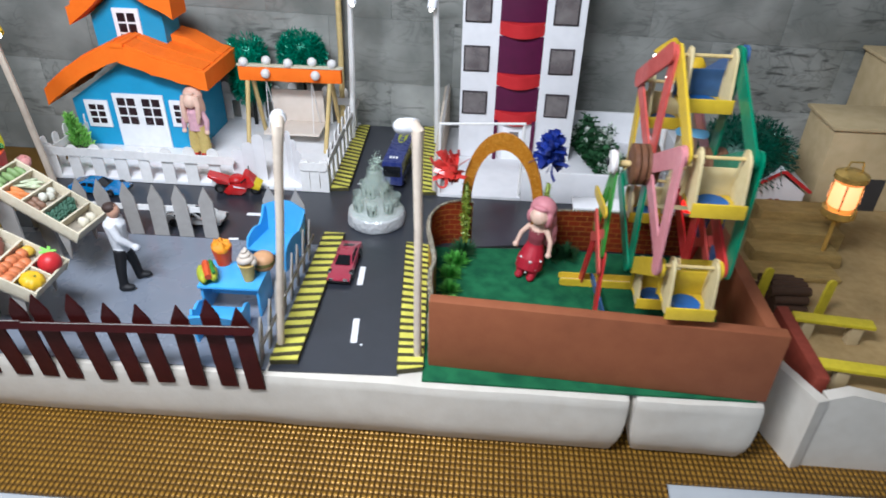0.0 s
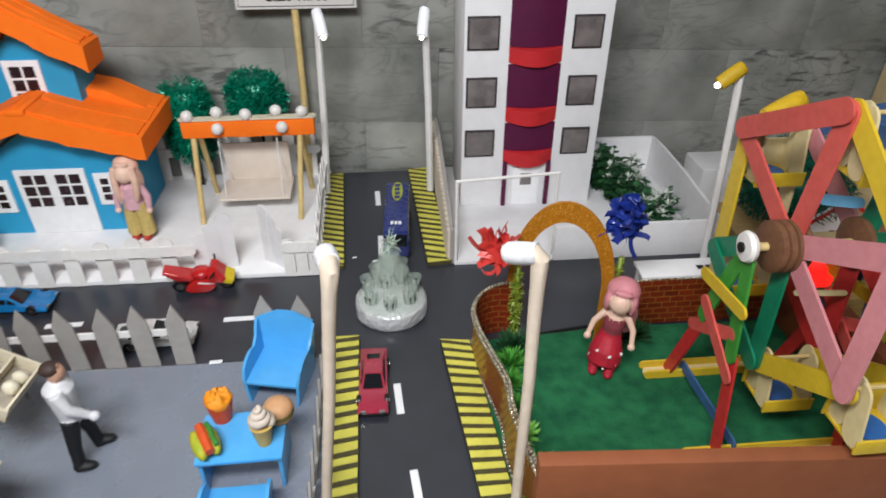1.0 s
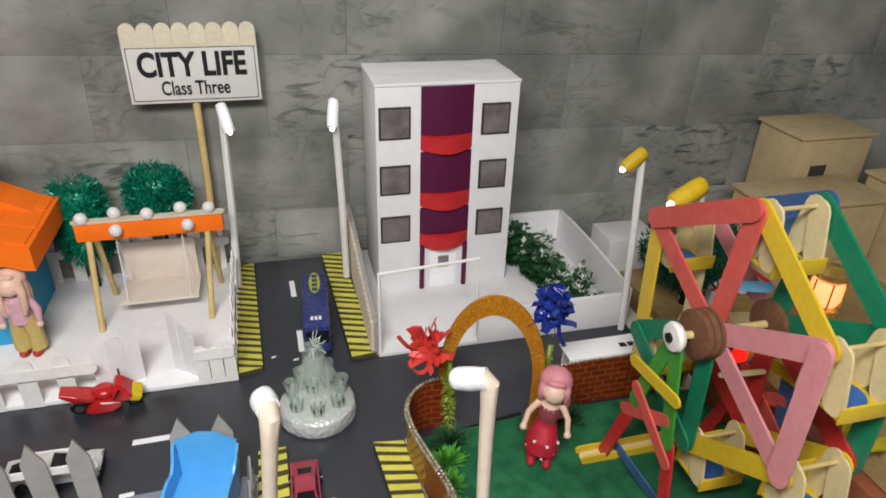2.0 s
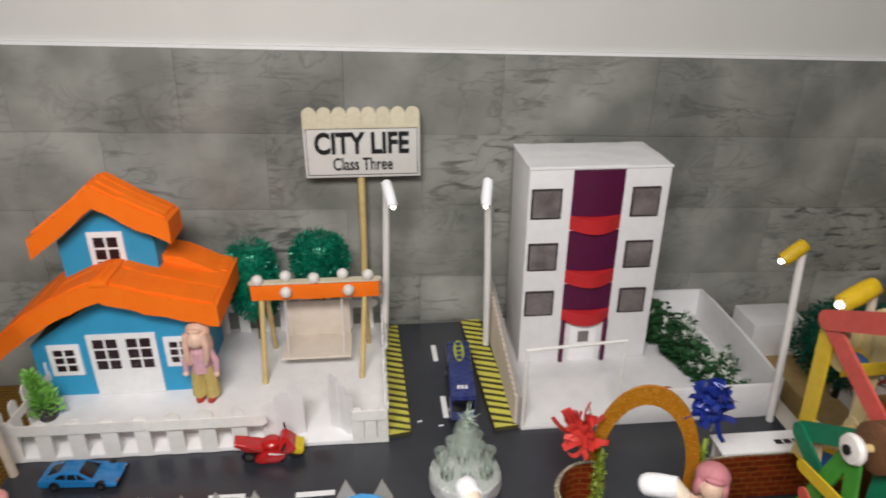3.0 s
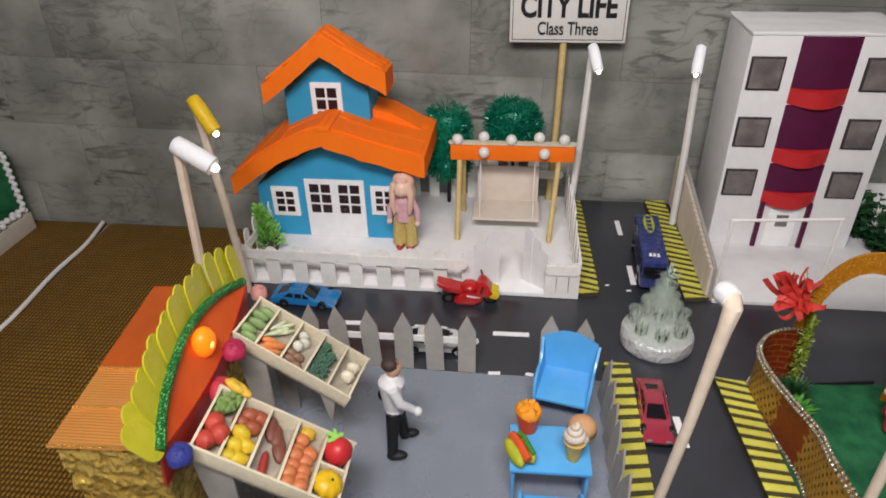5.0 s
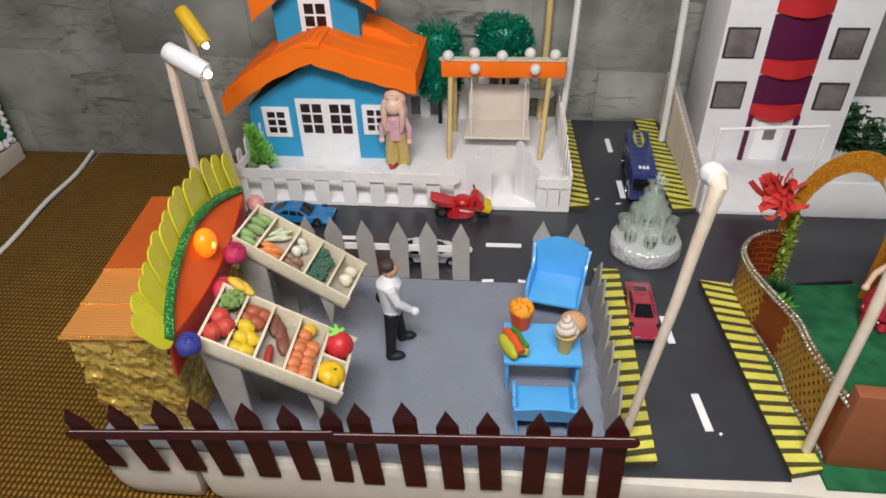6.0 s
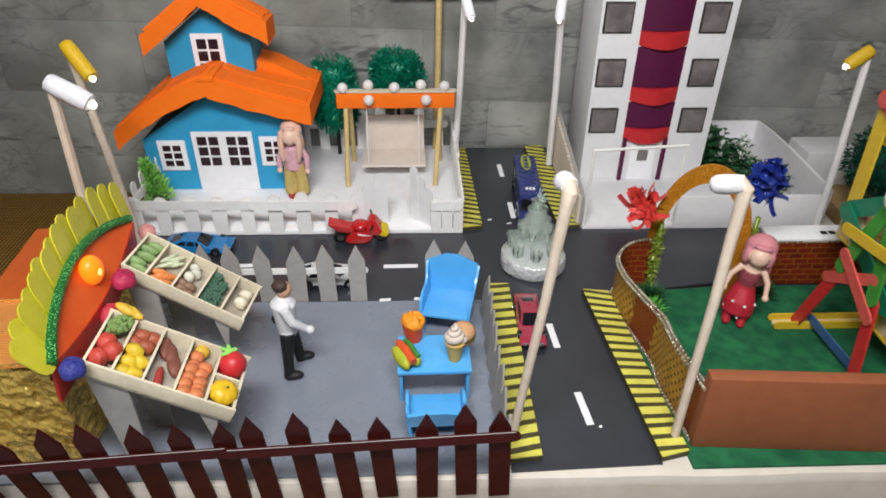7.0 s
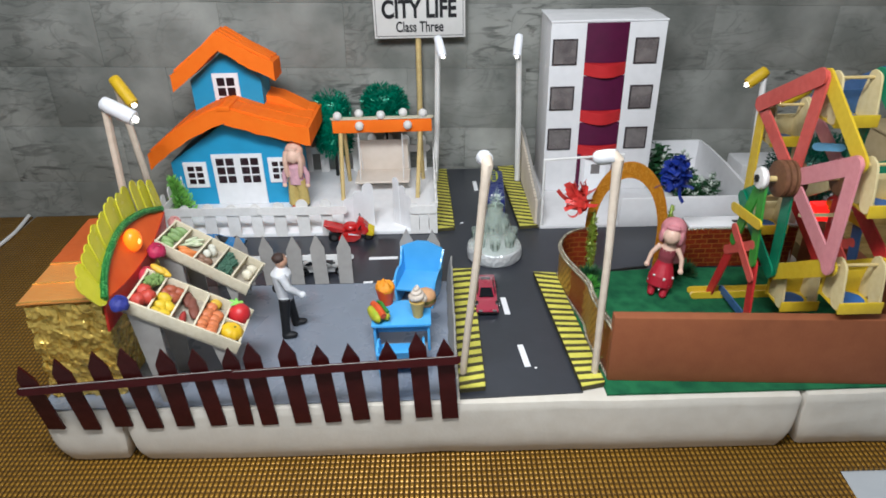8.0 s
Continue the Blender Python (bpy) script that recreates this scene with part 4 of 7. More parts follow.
def bulge(bm, x0, x1, z0, z1, out, drop=0.0):
    n = 10
    pts = [(x0 + (x1 - x0) * j / n, -out * math.sin(math.pi * j / n)) for j in range(n + 1)]
    k = 0.533
    lo = [bm.verts.new((x, k + y, z0 - drop * math.sin(math.pi * j / n))) for j, (x, y) in enumerate(pts)]
    hi = [bm.verts.new((x, k + y, z1 - drop * math.sin(math.pi * j / n))) for j, (x, y) in enumerate(pts)]
    for j in range(n):
        bm.faces.new((lo[j], lo[j + 1], hi[j + 1], hi[j]))
    bm.faces.new(lo)
    bm.faces.new(hi[::-1])
    bm.faces.new((lo[0], hi[0], hi[-1], lo[-1]))


for z0, z1, out, mt, nm, dr in ((0.083, 0.119, 0.005, PLUM, "panel", 0), (0.139, 0.191, 0.005, PLUM, "panel", 0), (0.211, 0.2675, 0.005, PLUM, "panel", 0),
                                (0.066, 0.083, 0.012, RED_BAND, "balcony", 0.003), (0.121, 0.139, 0.012, RED_BAND, "balcony", 0.003), (0.193, 0.211, 0.012, RED_BAND, "balcony", 0.003)):
    bm = BM()
    bulge(bm, 0.129, 0.191, z0, z1, out, dr)
    part(nm, bm, mt, tower)
for x in (0.1295, 0.185):
    bm = BM()
    box(bm, (x, 0.5285, 0.0052), (x + 0.005, 0.5328, 0.068))
    part("pillar", bm, PLUM, tower)
bm = BM()
box(bm, (0.143, 0.5315, 0.0052), (0.177, 0.5328, 0.058))
d = part("door", bm, PAPER_WHITE, tower)
bm = BM()
box(bm, (0.153, 0.5308, 0.034), (0.167, 0.5316, 0.05))
part("pane", bm, PANE_GREY, d)

gate = thing("white_rail_gate", "thin white rail frame before the tower block", "gate")
for a, b in (((0.058, 0.4095, 0.001), (0.058, 0.4095, 0.107)), ((0.168, 0.4135, 0.0052), (0.168, 0.4135, 0.111)), ((0.0565, 0.4095, 0.107), (0.1695, 0.4135, 0.111))):
    bm = BM()
    rod(bm, a, b, 0.0019, seg=8)
    part("bar", bm, STICK_WHITE, gate)

# bush with small flowers along the tower
rnd = random.Random(21)
t = thing("flowering_bush", "dark green plastic bush with small white flowers along the tower", "bush", pose(0, 0, 0.005))
bm = BM()
bf = BM()
for k in range(96):
    u = rnd.random()
    c = Vector((0.266 + 0.05 * u + rnd.uniform(-0.014, 0.014), 0.59 - 0.15 * u + rnd.uniform(-0.016, 0.016), 0))
    h = rnd.uniform(0.03, 0.08) * (1 - 0.55 * u)
    tip = c + Vector((rnd.uniform(-0.014, 0.014), rnd.uniform(-0.014, 0.014), h))
    tube(bm, [c, (c + tip) / 2 + Vector((0.002, 0, 0)), tip], 0.0006, 4)
    for _ in range(26):
        p = c.lerp(tip, rnd.uniform(0.1, 1.0))
        a = rnd.uniform(0, 6.28)
        d = Vector((math.cos(a), math.sin(a), rnd.uniform(-0.1, 0.7))).normalized()
        l = rnd.uniform(0.007, 0.014)
        sd = d.cross(Vector((0, 0, 1))).normalized() * l * 0.32
        bm.faces.new([bm.verts.new(q) for q in (p, p + d * l * 0.5 + sd, p + d * l + Vector((0, 0, -0.001)), p + d * l * 0.5 - sd)])
    if rnd.random() < 0.62 and u > 0.2:
        for j in range(13):
            a, e = rnd.uniform(0, 6.28), rnd.uniform(-0.1, 1.2)
            d = Vector((math.cos(a) * math.cos(e), math.sin(a) * math.cos(e), math.sin(e)))
            sd = d.cross(Vector((0.1, 0.2, 1))).normalized() * 0.0014
            l = rnd.uniform(0.007, 0.0115)
            bf.faces.new([bf.verts.new(q) for q in (tip, tip + d * l * 0.6 + sd, tip + d * l, tip + d * l * 0.6 - sd)])
part("leaves", bm, LEAF, t, sharp=180)
part("blossom", bf, PETAL_WHITE, t)
for x, y, mt, lb in ((0.196, 0.438, flat("blue_toy", "4f8fb0"), "small blue toy lying behind the garden wall"), (0.24, 0.442, flat("rust_toy", "b5542c"), "small rust red toy lying behind the garden wall")):
    bm = BM()
    box(bm, (-0.012, -0.006, 0), (0.012, 0.006, 0.012), pose(x, y, 0.005, 0, 0, 14), 0.003)
    ball(bm, (x, y, 0.018), 0.007, (1.3, 0.8, 0.7))
    tagged(part("small_toy", bm, mt), lb, "toy")

# ---------------------------------------------------------------- plaza
xs = [-0.432 + 0.0315 * j for j in range(8)]
fence("grey_picket_fence", "grey card picket fence between plaza and road", xs, [0.071 + rr.uniform(-0.003, 0.004) for _ in xs], 0.0005, 0.0178,
      [((-0.44, 0.036), (-0.2, 0.037), 0.007)], GREY_CARD, pose(0, 0.2695, 0), "picket fences of the plaza", True, leans=[rr.uniform(-3, 3) for _ in xs], rail_mat=STICK_WHITE, behind=True)
xs = [-0.132, -0.1]
fence("grey_picket_fence", "two grey card pickets behind the big blue chair", xs, [0.077, 0.075], 0.0005, 0.018, [((-0.14, 0.036), (-0.09, 0.036), 0.006)], GREY_CARD, pose(0, 0.2695, 0),
      "picket fences of the plaza", True)
xs = [0.003 + 0.0258 * j for j in range(8)]
fence("grey_picket_fence", "grey card picket fence leaning over the striped kerb", xs, [0.056 + rr.uniform(-0.003, 0.004) for _ in xs], 0.0005, 0.0165, [((-0.006, 0.026), (0.195, 0.026), 0.005)],
      GREY_CARD, pose(-0.0832, 0.055, 0, 5, 0, 90), "picket fences of the plaza", True, leans=[rr.uniform(-4, 4) for _ in xs], spin=9)
maroon = thing("brown_picket_fence", "dark maroon card picket fence leaning out along the front edge", "fence")
feet = [-0.475, -0.44, -0.408, -0.378, -0.347, -0.314, -0.287, -0.263, -0.23, -0.2, -0.172, -0.141, -0.11, -0.084]
for j, x in enumerate(feet):
    u = j / 13
    foot = Vector((x, 0.041, -0.021 + 0.004 * u + rr.uniform(-0.002, 0.002)))
    head = Vector((x + 0.004 * (1 - 2 * u) + rr.uniform(-0.003, 0.003), 0.019 + 0.018 * u, 0.086 + rr.uniform(-0.004, 0.005) - 0.008 * (j == 0)))
    d, w = head - foot, 0.0165 * rr.uniform(0.94, 1.06)
    bm = BM()
    plate(bm, [(0, -w / 2), (d.length - w * 1.15, -w / 2), (d.length, 0), (d.length - w * 1.15, w / 2), (0, w / 2)], 0.0022, basis(foot, d, (0.02, -1, 0)))
    part("picket", bm, MAROON, maroon)
for a, b in (((-0.484, 0.0215, 0.043), (-0.28, 0.026, 0.0555)), ((-0.286, 0.0245, 0.055), (-0.073, 0.031, 0.0615))):
    A, B = Vector(a), Vector(b)
    bm = BM()
    stick(bm, A, B, 0.0088, 0.0018, (0, -1, 0.12))
    rail = part("rail", bm, MAROON, maroon)
    bm = BM()
    tube(bm, [A + Vector((0.004, -0.0006, 0.0045)), A.lerp(B, 0.5) + Vector((0, -0.0006, 0.0045)), B + Vector((-0.004, -0.0006, 0.0045))], 0.00035, 5)
    part("cut_edge", bm, GREY_CARD, rail, "pale cut edge of the card")


# ---------------------------------------------------------------- figures
SKIN = flat("doll_skin", "d9a98c", 0.45)
SKIN_PALE = flat("pale_doll_skin", "edc8b2", 0.45)


def figure(name, label, m, pieces, mats, grain=0.0009):
    """A moulded doll: rounded pieces welded into one skin, each patch of it coloured as the piece nearest to it."""
    bm = BM()
    for kind, *a in pieces:
        (ball if kind == "b" else rod if kind == "r" else tube)(bm, *a[:-1], **a[-1])
    bmesh.ops.recalc_face_normals(bm, faces=bm.faces)
    bmesh.ops.triangulate(bm, faces=bm.faces)
    bm.faces.ensure_lookup_table()
    near = bvhtree.BVHTree.FromBMesh(bm)
    slots = [f.material_index for f in bm.faces]
    me = bpy.data.meshes.new(name)
    bm.to_mesh(me)
    bm.free()
    tmp = new(name, me)
    weld = tmp.modifiers.new("weld", "REMESH")
    weld.mode, weld.voxel_size = "VOXEL", grain
    skin = bpy.data.meshes.new_from_object(tmp.evaluated_get(bpy.context.evaluated_depsgraph_get()))
    bpy.data.objects.remove(tmp)
    bm = BM()
    bm.from_mesh(skin)
    for _ in range(2):
        bmesh.ops.smooth_vert(bm, verts=bm.verts, factor=0.5, use_axis_x=True, use_axis_y=True, use_axis_z=True)
    for f in bm.faces:
        f.material_index = slots[near.find_nearest(f.calc_center_median())[2]]
    ob = part(name, bm, mats, None, m=m, sharp=75)
    return tagged(ob, label, "doll")


# white shirted figure, striding
figure("toy_figure", "small toy figure in white shirt and black trousers on the plaza", pose(-0.264, 0.167, 0.0004, 0, 0, 8), [
    ("t", [(-0.004, -0.012, 0.0), (-0.003, -0.01, 0.022), (-0.001, -0.004, 0.047)], [0.0048, 0.0052, 0.0072], dict(i=1)),
    ("t", [(0.006, 0.012, 0.0), (0.004, 0.01, 0.022), (0.001, 0.004, 0.047)], [0.0048, 0.0052, 0.0072], dict(i=1)),
    ("b", (0.0, -0.013, 0.004), 0.0055, dict(s=(1.7, 0.9, 0.7), i=1)), ("b", (0.01, 0.012, 0.004), 0.0055, dict(s=(1.7, 0.9, 0.7), i=1)),
    ("t", [(0, 0, 0.044), (-0.001, 0, 0.06), (-0.001, 0, 0.078), (0, 0, 0.085)], [0.0085, 0.0095, 0.0115, 0.006], dict(i=0, seg=12)),
    ("t", [(0, -0.011, 0.08), (0.006, -0.014, 0.066), (0.016, -0.011, 0.056)], [0.0052, 0.0045, 0.0036], dict(i=0)),
    ("t", [(0, 0.011, 0.08), (-0.006, 0.014, 0.066), (0.002, 0.014, 0.054)], [0.0052, 0.0045, 0.0036], dict(i=0)),
    ("b", (0.02, -0.011, 0.054), 0.0042, dict(i=0)), ("b", (-0.009, 0.012, 0.052), 0.006, dict(i=1)),
    ("b", (0.001, 0, 0.093), 0.0072, dict(s=(1, 0.9, 1.15), i=2)), ("b", (-0.001, 0, 0.0965), 0.0076, dict(s=(1, 0.95, 0.75), i=3)),
], [flat("white_shirt", "dcdde0", 0.7), flat("black_trousers", "18181b", 0.6), SKIN, flat("dark_brown_hair", "40302a", 0.6)])
# doll by the house
PINK = flat("pink_knit", "d8a9b4", 0.8)
figure("toy_doll", "small rose-haired doll in pink top and straw trousers by the house", pose(-0.309, 0.488, YARD, 0, 0, -6) @ Matrix.Scale(0.95, 4), [
    ("t", [(-0.008, 0, 0.008), (-0.008, 0, 0.03), (-0.005, 0, 0.05)], [0.0095, 0.0085, 0.009], dict(i=1)),
    ("t", [(0.008, 0, 0.008), (0.008, 0, 0.03), (0.005, 0, 0.05)], [0.0095, 0.0085, 0.009], dict(i=1)),
    ("b", (-0.007, -0.004, 0.0045), 0.006, dict(s=(0.9, 1.5, 0.75), i=3)), ("b", (0.007, -0.004, 0.0045), 0.006, dict(s=(0.9, 1.5, 0.75), i=3)),
    ("t", [(0, 0, 0.045), (0, 0, 0.06), (0, 0, 0.074), (0, 0, 0.08)], [0.0125, 0.0115, 0.011, 0.005], dict(i=0, seg=12)),
    ("t", [(-0.011, 0, 0.075), (-0.019, -0.002, 0.06), (-0.019, -0.005, 0.046)], [0.0045, 0.0045, 0.0035], dict(i=0)),
    ("t", [(0.011, 0, 0.075), (0.019, -0.002, 0.06), (0.019, -0.005, 0.046)], [0.0045, 0.0045, 0.0035], dict(i=0)),
    ("b", (-0.019, -0.006, 0.043), 0.004, dict(i=2)), ("b", (0.019, -0.006, 0.043), 0.004, dict(i=2)),
    ("b", (0, -0.0065, 0.0925), 0.0109, dict(s=(1, 0.92, 1.08), i=2)), ("b", (0, 0.0035, 0.0985), 0.0148, dict(s=(1, 0.86, 0.95), i=4)), ("b", (0, -0.008, 0.1045), 0.005, dict(s=(1.7, 0.7, 0.6), i=4)),
    ("t", [(-0.0105, -0.006, 0.1), (-0.0125, -0.0085, 0.086), (-0.0115, -0.0105, 0.068), (-0.01, -0.0105, 0.058)], [0.0042, 0.0044, 0.004, 0.0022], dict(i=4)), ("t", [(0.0105, -0.006, 0.1), (0.0125, -0.0085, 0.086), (0.0115, -0.0105, 0.068), (0.01, -0.0105, 0.058)], [0.0042, 0.0044, 0.004, 0.0022], dict(i=4)),
    ("b", (0, 0.006, 0.08), 0.0135, dict(s=(1.2, 0.55, 1.6), i=4)), ("b", (-0.0125, 0.0, 0.084), 0.0055, dict(s=(0.7, 1, 2.2), i=4)), ("b", (0.0125, 0.0, 0.084), 0.0055, dict(s=(0.7, 1, 2.2), i=4)),
], [PINK, flat("straw_trousers", "c9b26a", 0.75), SKIN_PALE, flat("red_shoes", "b8321f", 0.4), flat("pale_rose_hair", "e4bda8", 0.6)])
# doll in the park
figure("toy_doll", "small pink-haired doll with a spotted red skirt in the park", pose(0.178, 0.236, 0.002, 0, 5, -24) @ Matrix.Scale(0.88, 4), [
    ("t", [(-0.008, -0.002, 0.028), (-0.009, -0.012, 0.018), (-0.008, -0.016, 0.006)], [0.008, 0.007, 0.0055], dict(i=1)),
    ("t", [(0.008, -0.002, 0.028), (0.009, -0.012, 0.018), (0.008, -0.016, 0.006)], [0.008, 0.007, 0.0055], dict(i=1)),
    ("b", (-0.008, -0.019, 0.0045), 0.0052, dict(s=(1, 1.4, 0.85), i=1)), ("b", (0.008, -0.019, 0.0045), 0.0052, dict(s=(1, 1.4, 0.85), i=1)),
    ("t", [(0, -0.009, 0.013), (0, -0.006, 0.026), (0, 0, 0.042), (0, 0, 0.05)], [0.0178, 0.0172, 0.0118, 0.0095], dict(i=1, seg=16)),
    ("t", [(0, 0, 0.046), (0, 0, 0.057), (0, 0.001, 0.066)], [0.01, 0.0112, 0.0102], dict(i=3, seg=12)), ("t", [(0, 0, 0.063), (0, 0.001, 0.07), (0, 0, 0.077)], [0.0098, 0.0088, 0.0045], dict(i=2, seg=12)),
    ("t", [(-0.011, 0, 0.07), (-0.02, -0.004, 0.056), (-0.022, -0.009, 0.044)], [0.0038, 0.0034, 0.0028], dict(i=2)),
    ("t", [(0.011, 0, 0.07), (0.02, -0.004, 0.056), (0.022, -0.009, 0.044)], [0.0038, 0.0034, 0.0028], dict(i=2)),
    ("b", (-0.0225, -0.011, 0.041), 0.004, dict(i=2)), ("b", (0.0225, -0.011, 0.041), 0.004, dict(i=2)),
    ("b", (0, -0.0075, 0.089), 0.0112, dict(s=(1, 0.92, 1.08), i=2)), ("b", (0, 0.004, 0.0955), 0.0168, dict(s=(1.02, 0.86, 0.95), i=0)), ("b", (0, -0.0095, 0.1015), 0.0056, dict(s=(1.7, 0.7, 0.6), i=0)), ("b", (-0.0122, -0.003, 0.086), 0.0064, dict(s=(0.75, 1.1, 1.8), i=0)), ("b", (0.0122, -0.003, 0.086), 0.0064, dict(s=(0.75, 1.1, 1.8), i=0)),
    ("b", (0.002, 0.009, 0.08), 0.0145, dict(s=(1.15, 0.65, 1.3), i=0)), ("b", (0.006, 0.013, 0.062), 0.0135, dict(s=(1.15, 0.6, 1.5), i=0)),
    ("b", (0.012, 0.015, 0.05), 0.009, dict(s=(1.1, 0.6, 1.5), i=0)), ("b", (-0.003, 0.014, 0.05), 0.008, dict(s=(1.0, 0.6, 1.6), i=0)),
] + [("b", (0.0168 * math.cos(a), -0.0065 + 0.0168 * math.sin(a), z), 0.0017, dict(i=4, seg=8)) for a, z in ((3.6, 0.02), (4.1, 0.032), (4.5, 0.02), (5.0, 0.03), (5.5, 0.019), (5.9, 0.03), (4.8, 0.013))],
    [flat("pink_hair", "cc858c", 0.6), flat("red_skirt", "b51f33", 0.6), SKIN_PALE, flat("dusky_pink_top", "8d3f48", 0.8), BEAD])

# ---------------------------------------------------------------- toy furniture and food
table = thing("toy_table", "light blue plastic toy table on the plaza", "table", pose(-0.134, 0.145, 0.0004, 0, 0, 1))
bm = BM()
box(bm, (-0.032, -0.024, 0.034), (0.032, 0.024, 0.0375), bevel=0.0012)
part("tabletop", bm, TOY_BLUE, table)
for x in (-0.029, 0.029):
    bm = BM()
    box(bm, (x - 0.0015, -0.021, 0), (x + 0.0015, 0.021, 0.0342), bevel=0.0007)
    part("side_panel", bm, TOY_BLUE, table)
bm = BM()
box(bm, (-0.0275, -0.001, 0.012), (0.0275, 0.001, 0.0338))
part("brace", bm, TOY_BLUE, table)


def toy_chair(m, w, d, seat, back, arm, flare, label):
    t = thing("toy_chair", label, "chair", m, "blue plastic toy chairs")
    bm = BM()
    box(bm, (-w, -d, seat - 0.003), (w, d, seat), bevel=0.001)
    part("seat", bm, TOY_BLUE, t)
    bm = BM()
    o = [(-w, 0), (w, 0), (w * 1.1, back * 0.8), (w * 0.7, back * 0.9), (w * 0.3, back), (-w * 0.3, back), (-w * 0.7, back * 0.9), (-w * 1.1, back * 0.8)]
    plate(bm, o, 0.0028, basis((0, d, seat - 0.001), (1, 0, 0), (0, -1, 0.22)))
    part("backrest", bm, TOY_BLUE, t)
    for s in (-1, 1):
        bm = BM()
        o = [(-d, -seat), (d, -seat), (d * 1.02, back * 0.8), (d * 0.82, back * 0.66), (d * 0.62, arm * 1.35), (d * 0.3, arm * 0.98), (-d * 0.05, arm * 1.12), (-d * 0.4, arm * 1.08), (-d * 0.8, arm * 0.8), (-d, arm * 0.2)]
        plate(bm, o, 0.0025, basis((s * w, 0, seat), (0, 1, 0), (1, 0, 0)))
        bmesh.ops.subdivide_edges(bm, edges=bm.edges[:], cuts=2)
        for v in bm.verts:
            up = max(0.0, v.co.z - seat) / back
            v.co.x += s * w * (flare * up - 0.1 * (v.co.z < seat) * (seat - v.co.z) / seat)
        part("side_panel", bm, TOY_BLUE, t)
    return t


toy_chair(pose(-0.119, 0.234, 0.0004, 0, 0, -12), 0.0235, 0.024, 0.024, 0.039, 0.014, 0.15, "large light blue plastic toy chair with a high scalloped back")
toy_chair(pose(-0.132, 0.096, 0.0004, 0, 0, 181), 0.0225, 0.017, 0.02, 0.017, 0.012, 0.06, "small light blue plastic toy chair drawn up to the table")

TZ = 0.0381
t = thing("toy_fries", "orange toy carton of fries on the blue table", "toy food", pose(-0.152, 0.164, TZ) @ Matrix.Scale(1.02, 4))
bm = BM()
lathe(bm, [(0.0072, 0), (0.009, 0.011), (0.0106, 0.02), (0.009, 0.021)], seg=18)
part("carton", bm, flat("red_orange_carton", "d8441a", 0.5, second="e2661e"), t)
bm = BM()
ball(bm, (0, 0, 0.0205), 0.0104, (1.02, 1.02, 0.62), 22)
for v in bm.verts:
    if v.co.z > 0.019:
        v.co.z += 0.0026 * noise.cell(v.co * 330) + 0.0008 * noise.noise(v.co * 500)
        v.co.x += 0.0007 * noise.noise(v.co * 420)
part("fry_mass", bm, flat("yellow_fries", "e8981c", 0.6, second="d98312"), t, sharp=50)
t = thing("toy_hot_dog", "toy hot dog in a green yellow bun on the table", "toy food", pose(-0.158, 0.134, TZ + 0.004, 0, 0, -62))
bm = BM()
ball(bm, (0, 0.005, 0.003), 0.0074, (2.0, 0.72, 0.95))
ball(bm, (0, -0.005, 0.003), 0.0074, (2.0, 0.72, 0.95))
part("bun", bm, flat("green_yellow_bun", "b9b62c", 0.6, second="5f9a2a"), t)
bm = BM()
tube(bm, [(-0.014, 0, 0.007), (0, 0, 0.009), (0.014, 0, 0.007)], [0.0035, 0.0042, 0.0035])
part("sausage", bm, flat("orange_sausage", "d8582a", 0.45), t)
bm = BM()
tube(bm, [(-0.012, 0.005, 0.009), (-0.004, 0.006, 0.011), (0.004, 0.005, 0.011), (0.012, 0.006, 0.009)], 0.002)
part("lettuce", bm, flat("lettuce_green", "3f8a35", 0.5), t)
t = thing("toy_ice_cream", "toy ice cream cone standing on the blue table", "toy food", pose(-0.116, 0.137, TZ))
bm = BM()
lathe(bm, [(0.0052, 0), (0.006, 0.006), (0.0082, 0.018), (0.009, 0.02)], seg=14)
part("cone", bm, flat("wafer", "d9b869", 0.6), t)
bm = BM()
for j in range(60):
    u = j / 59
    a, r = u * 6.28 * 3.2, 0.0068 * (1 - u * 0.9)
    ball(bm, (r * math.cos(a), r * math.sin(a), 0.022 + 0.015 * u), 0.0042 * (1 - 0.55 * u), seg=8)
part("cream", bm, flat("vanilla_cream", "dccfc0", 0.5), t)
t = thing("toy_burger", "toy burger behind the ice cream on the blue table", "toy food", pose(-0.108, 0.161, TZ))
bm = BM()
lathe(bm, [(0.0095, 0), (0.0115, 0.003), (0.0115, 0.005), (0.009, 0.0055)], seg=16)
part("bun_base", bm, flat("bun", "cf9a6a", 0.6), t)
bm = BM()
lathe(bm, [(0.0118, 0.0052), (0.0122, 0.0075), (0.0115, 0.0095)], seg=16)
part("patty", bm, flat("patty_green", "6f6a33", 0.7), t)
bm = BM()
ball(bm, (0, 0, 0.01), 0.0118, (1, 1, 0.72), 16)
part("bun_top", bm, flat("bun_top", "d6a476", 0.5), t)


# ---------------------------------------------------------------- market stall
stall = thing("market_stall", "market stall box in gold and orange foil with a stick arch", "stall", pose(0, 0, 0))


def frustum(bm, foot, top):
    """A closed block between two loops of four corners."""
    lo, hi = [bm.verts.new(p) for p in foot], [bm.verts.new(p) for p in top]
    bm.faces.new(lo[::-1])
    bm.faces.new(hi)
    for j in range(4):
        bm.faces.new((lo[j], lo[(j + 1) % 4], hi[(j + 1) % 4], hi[j]))


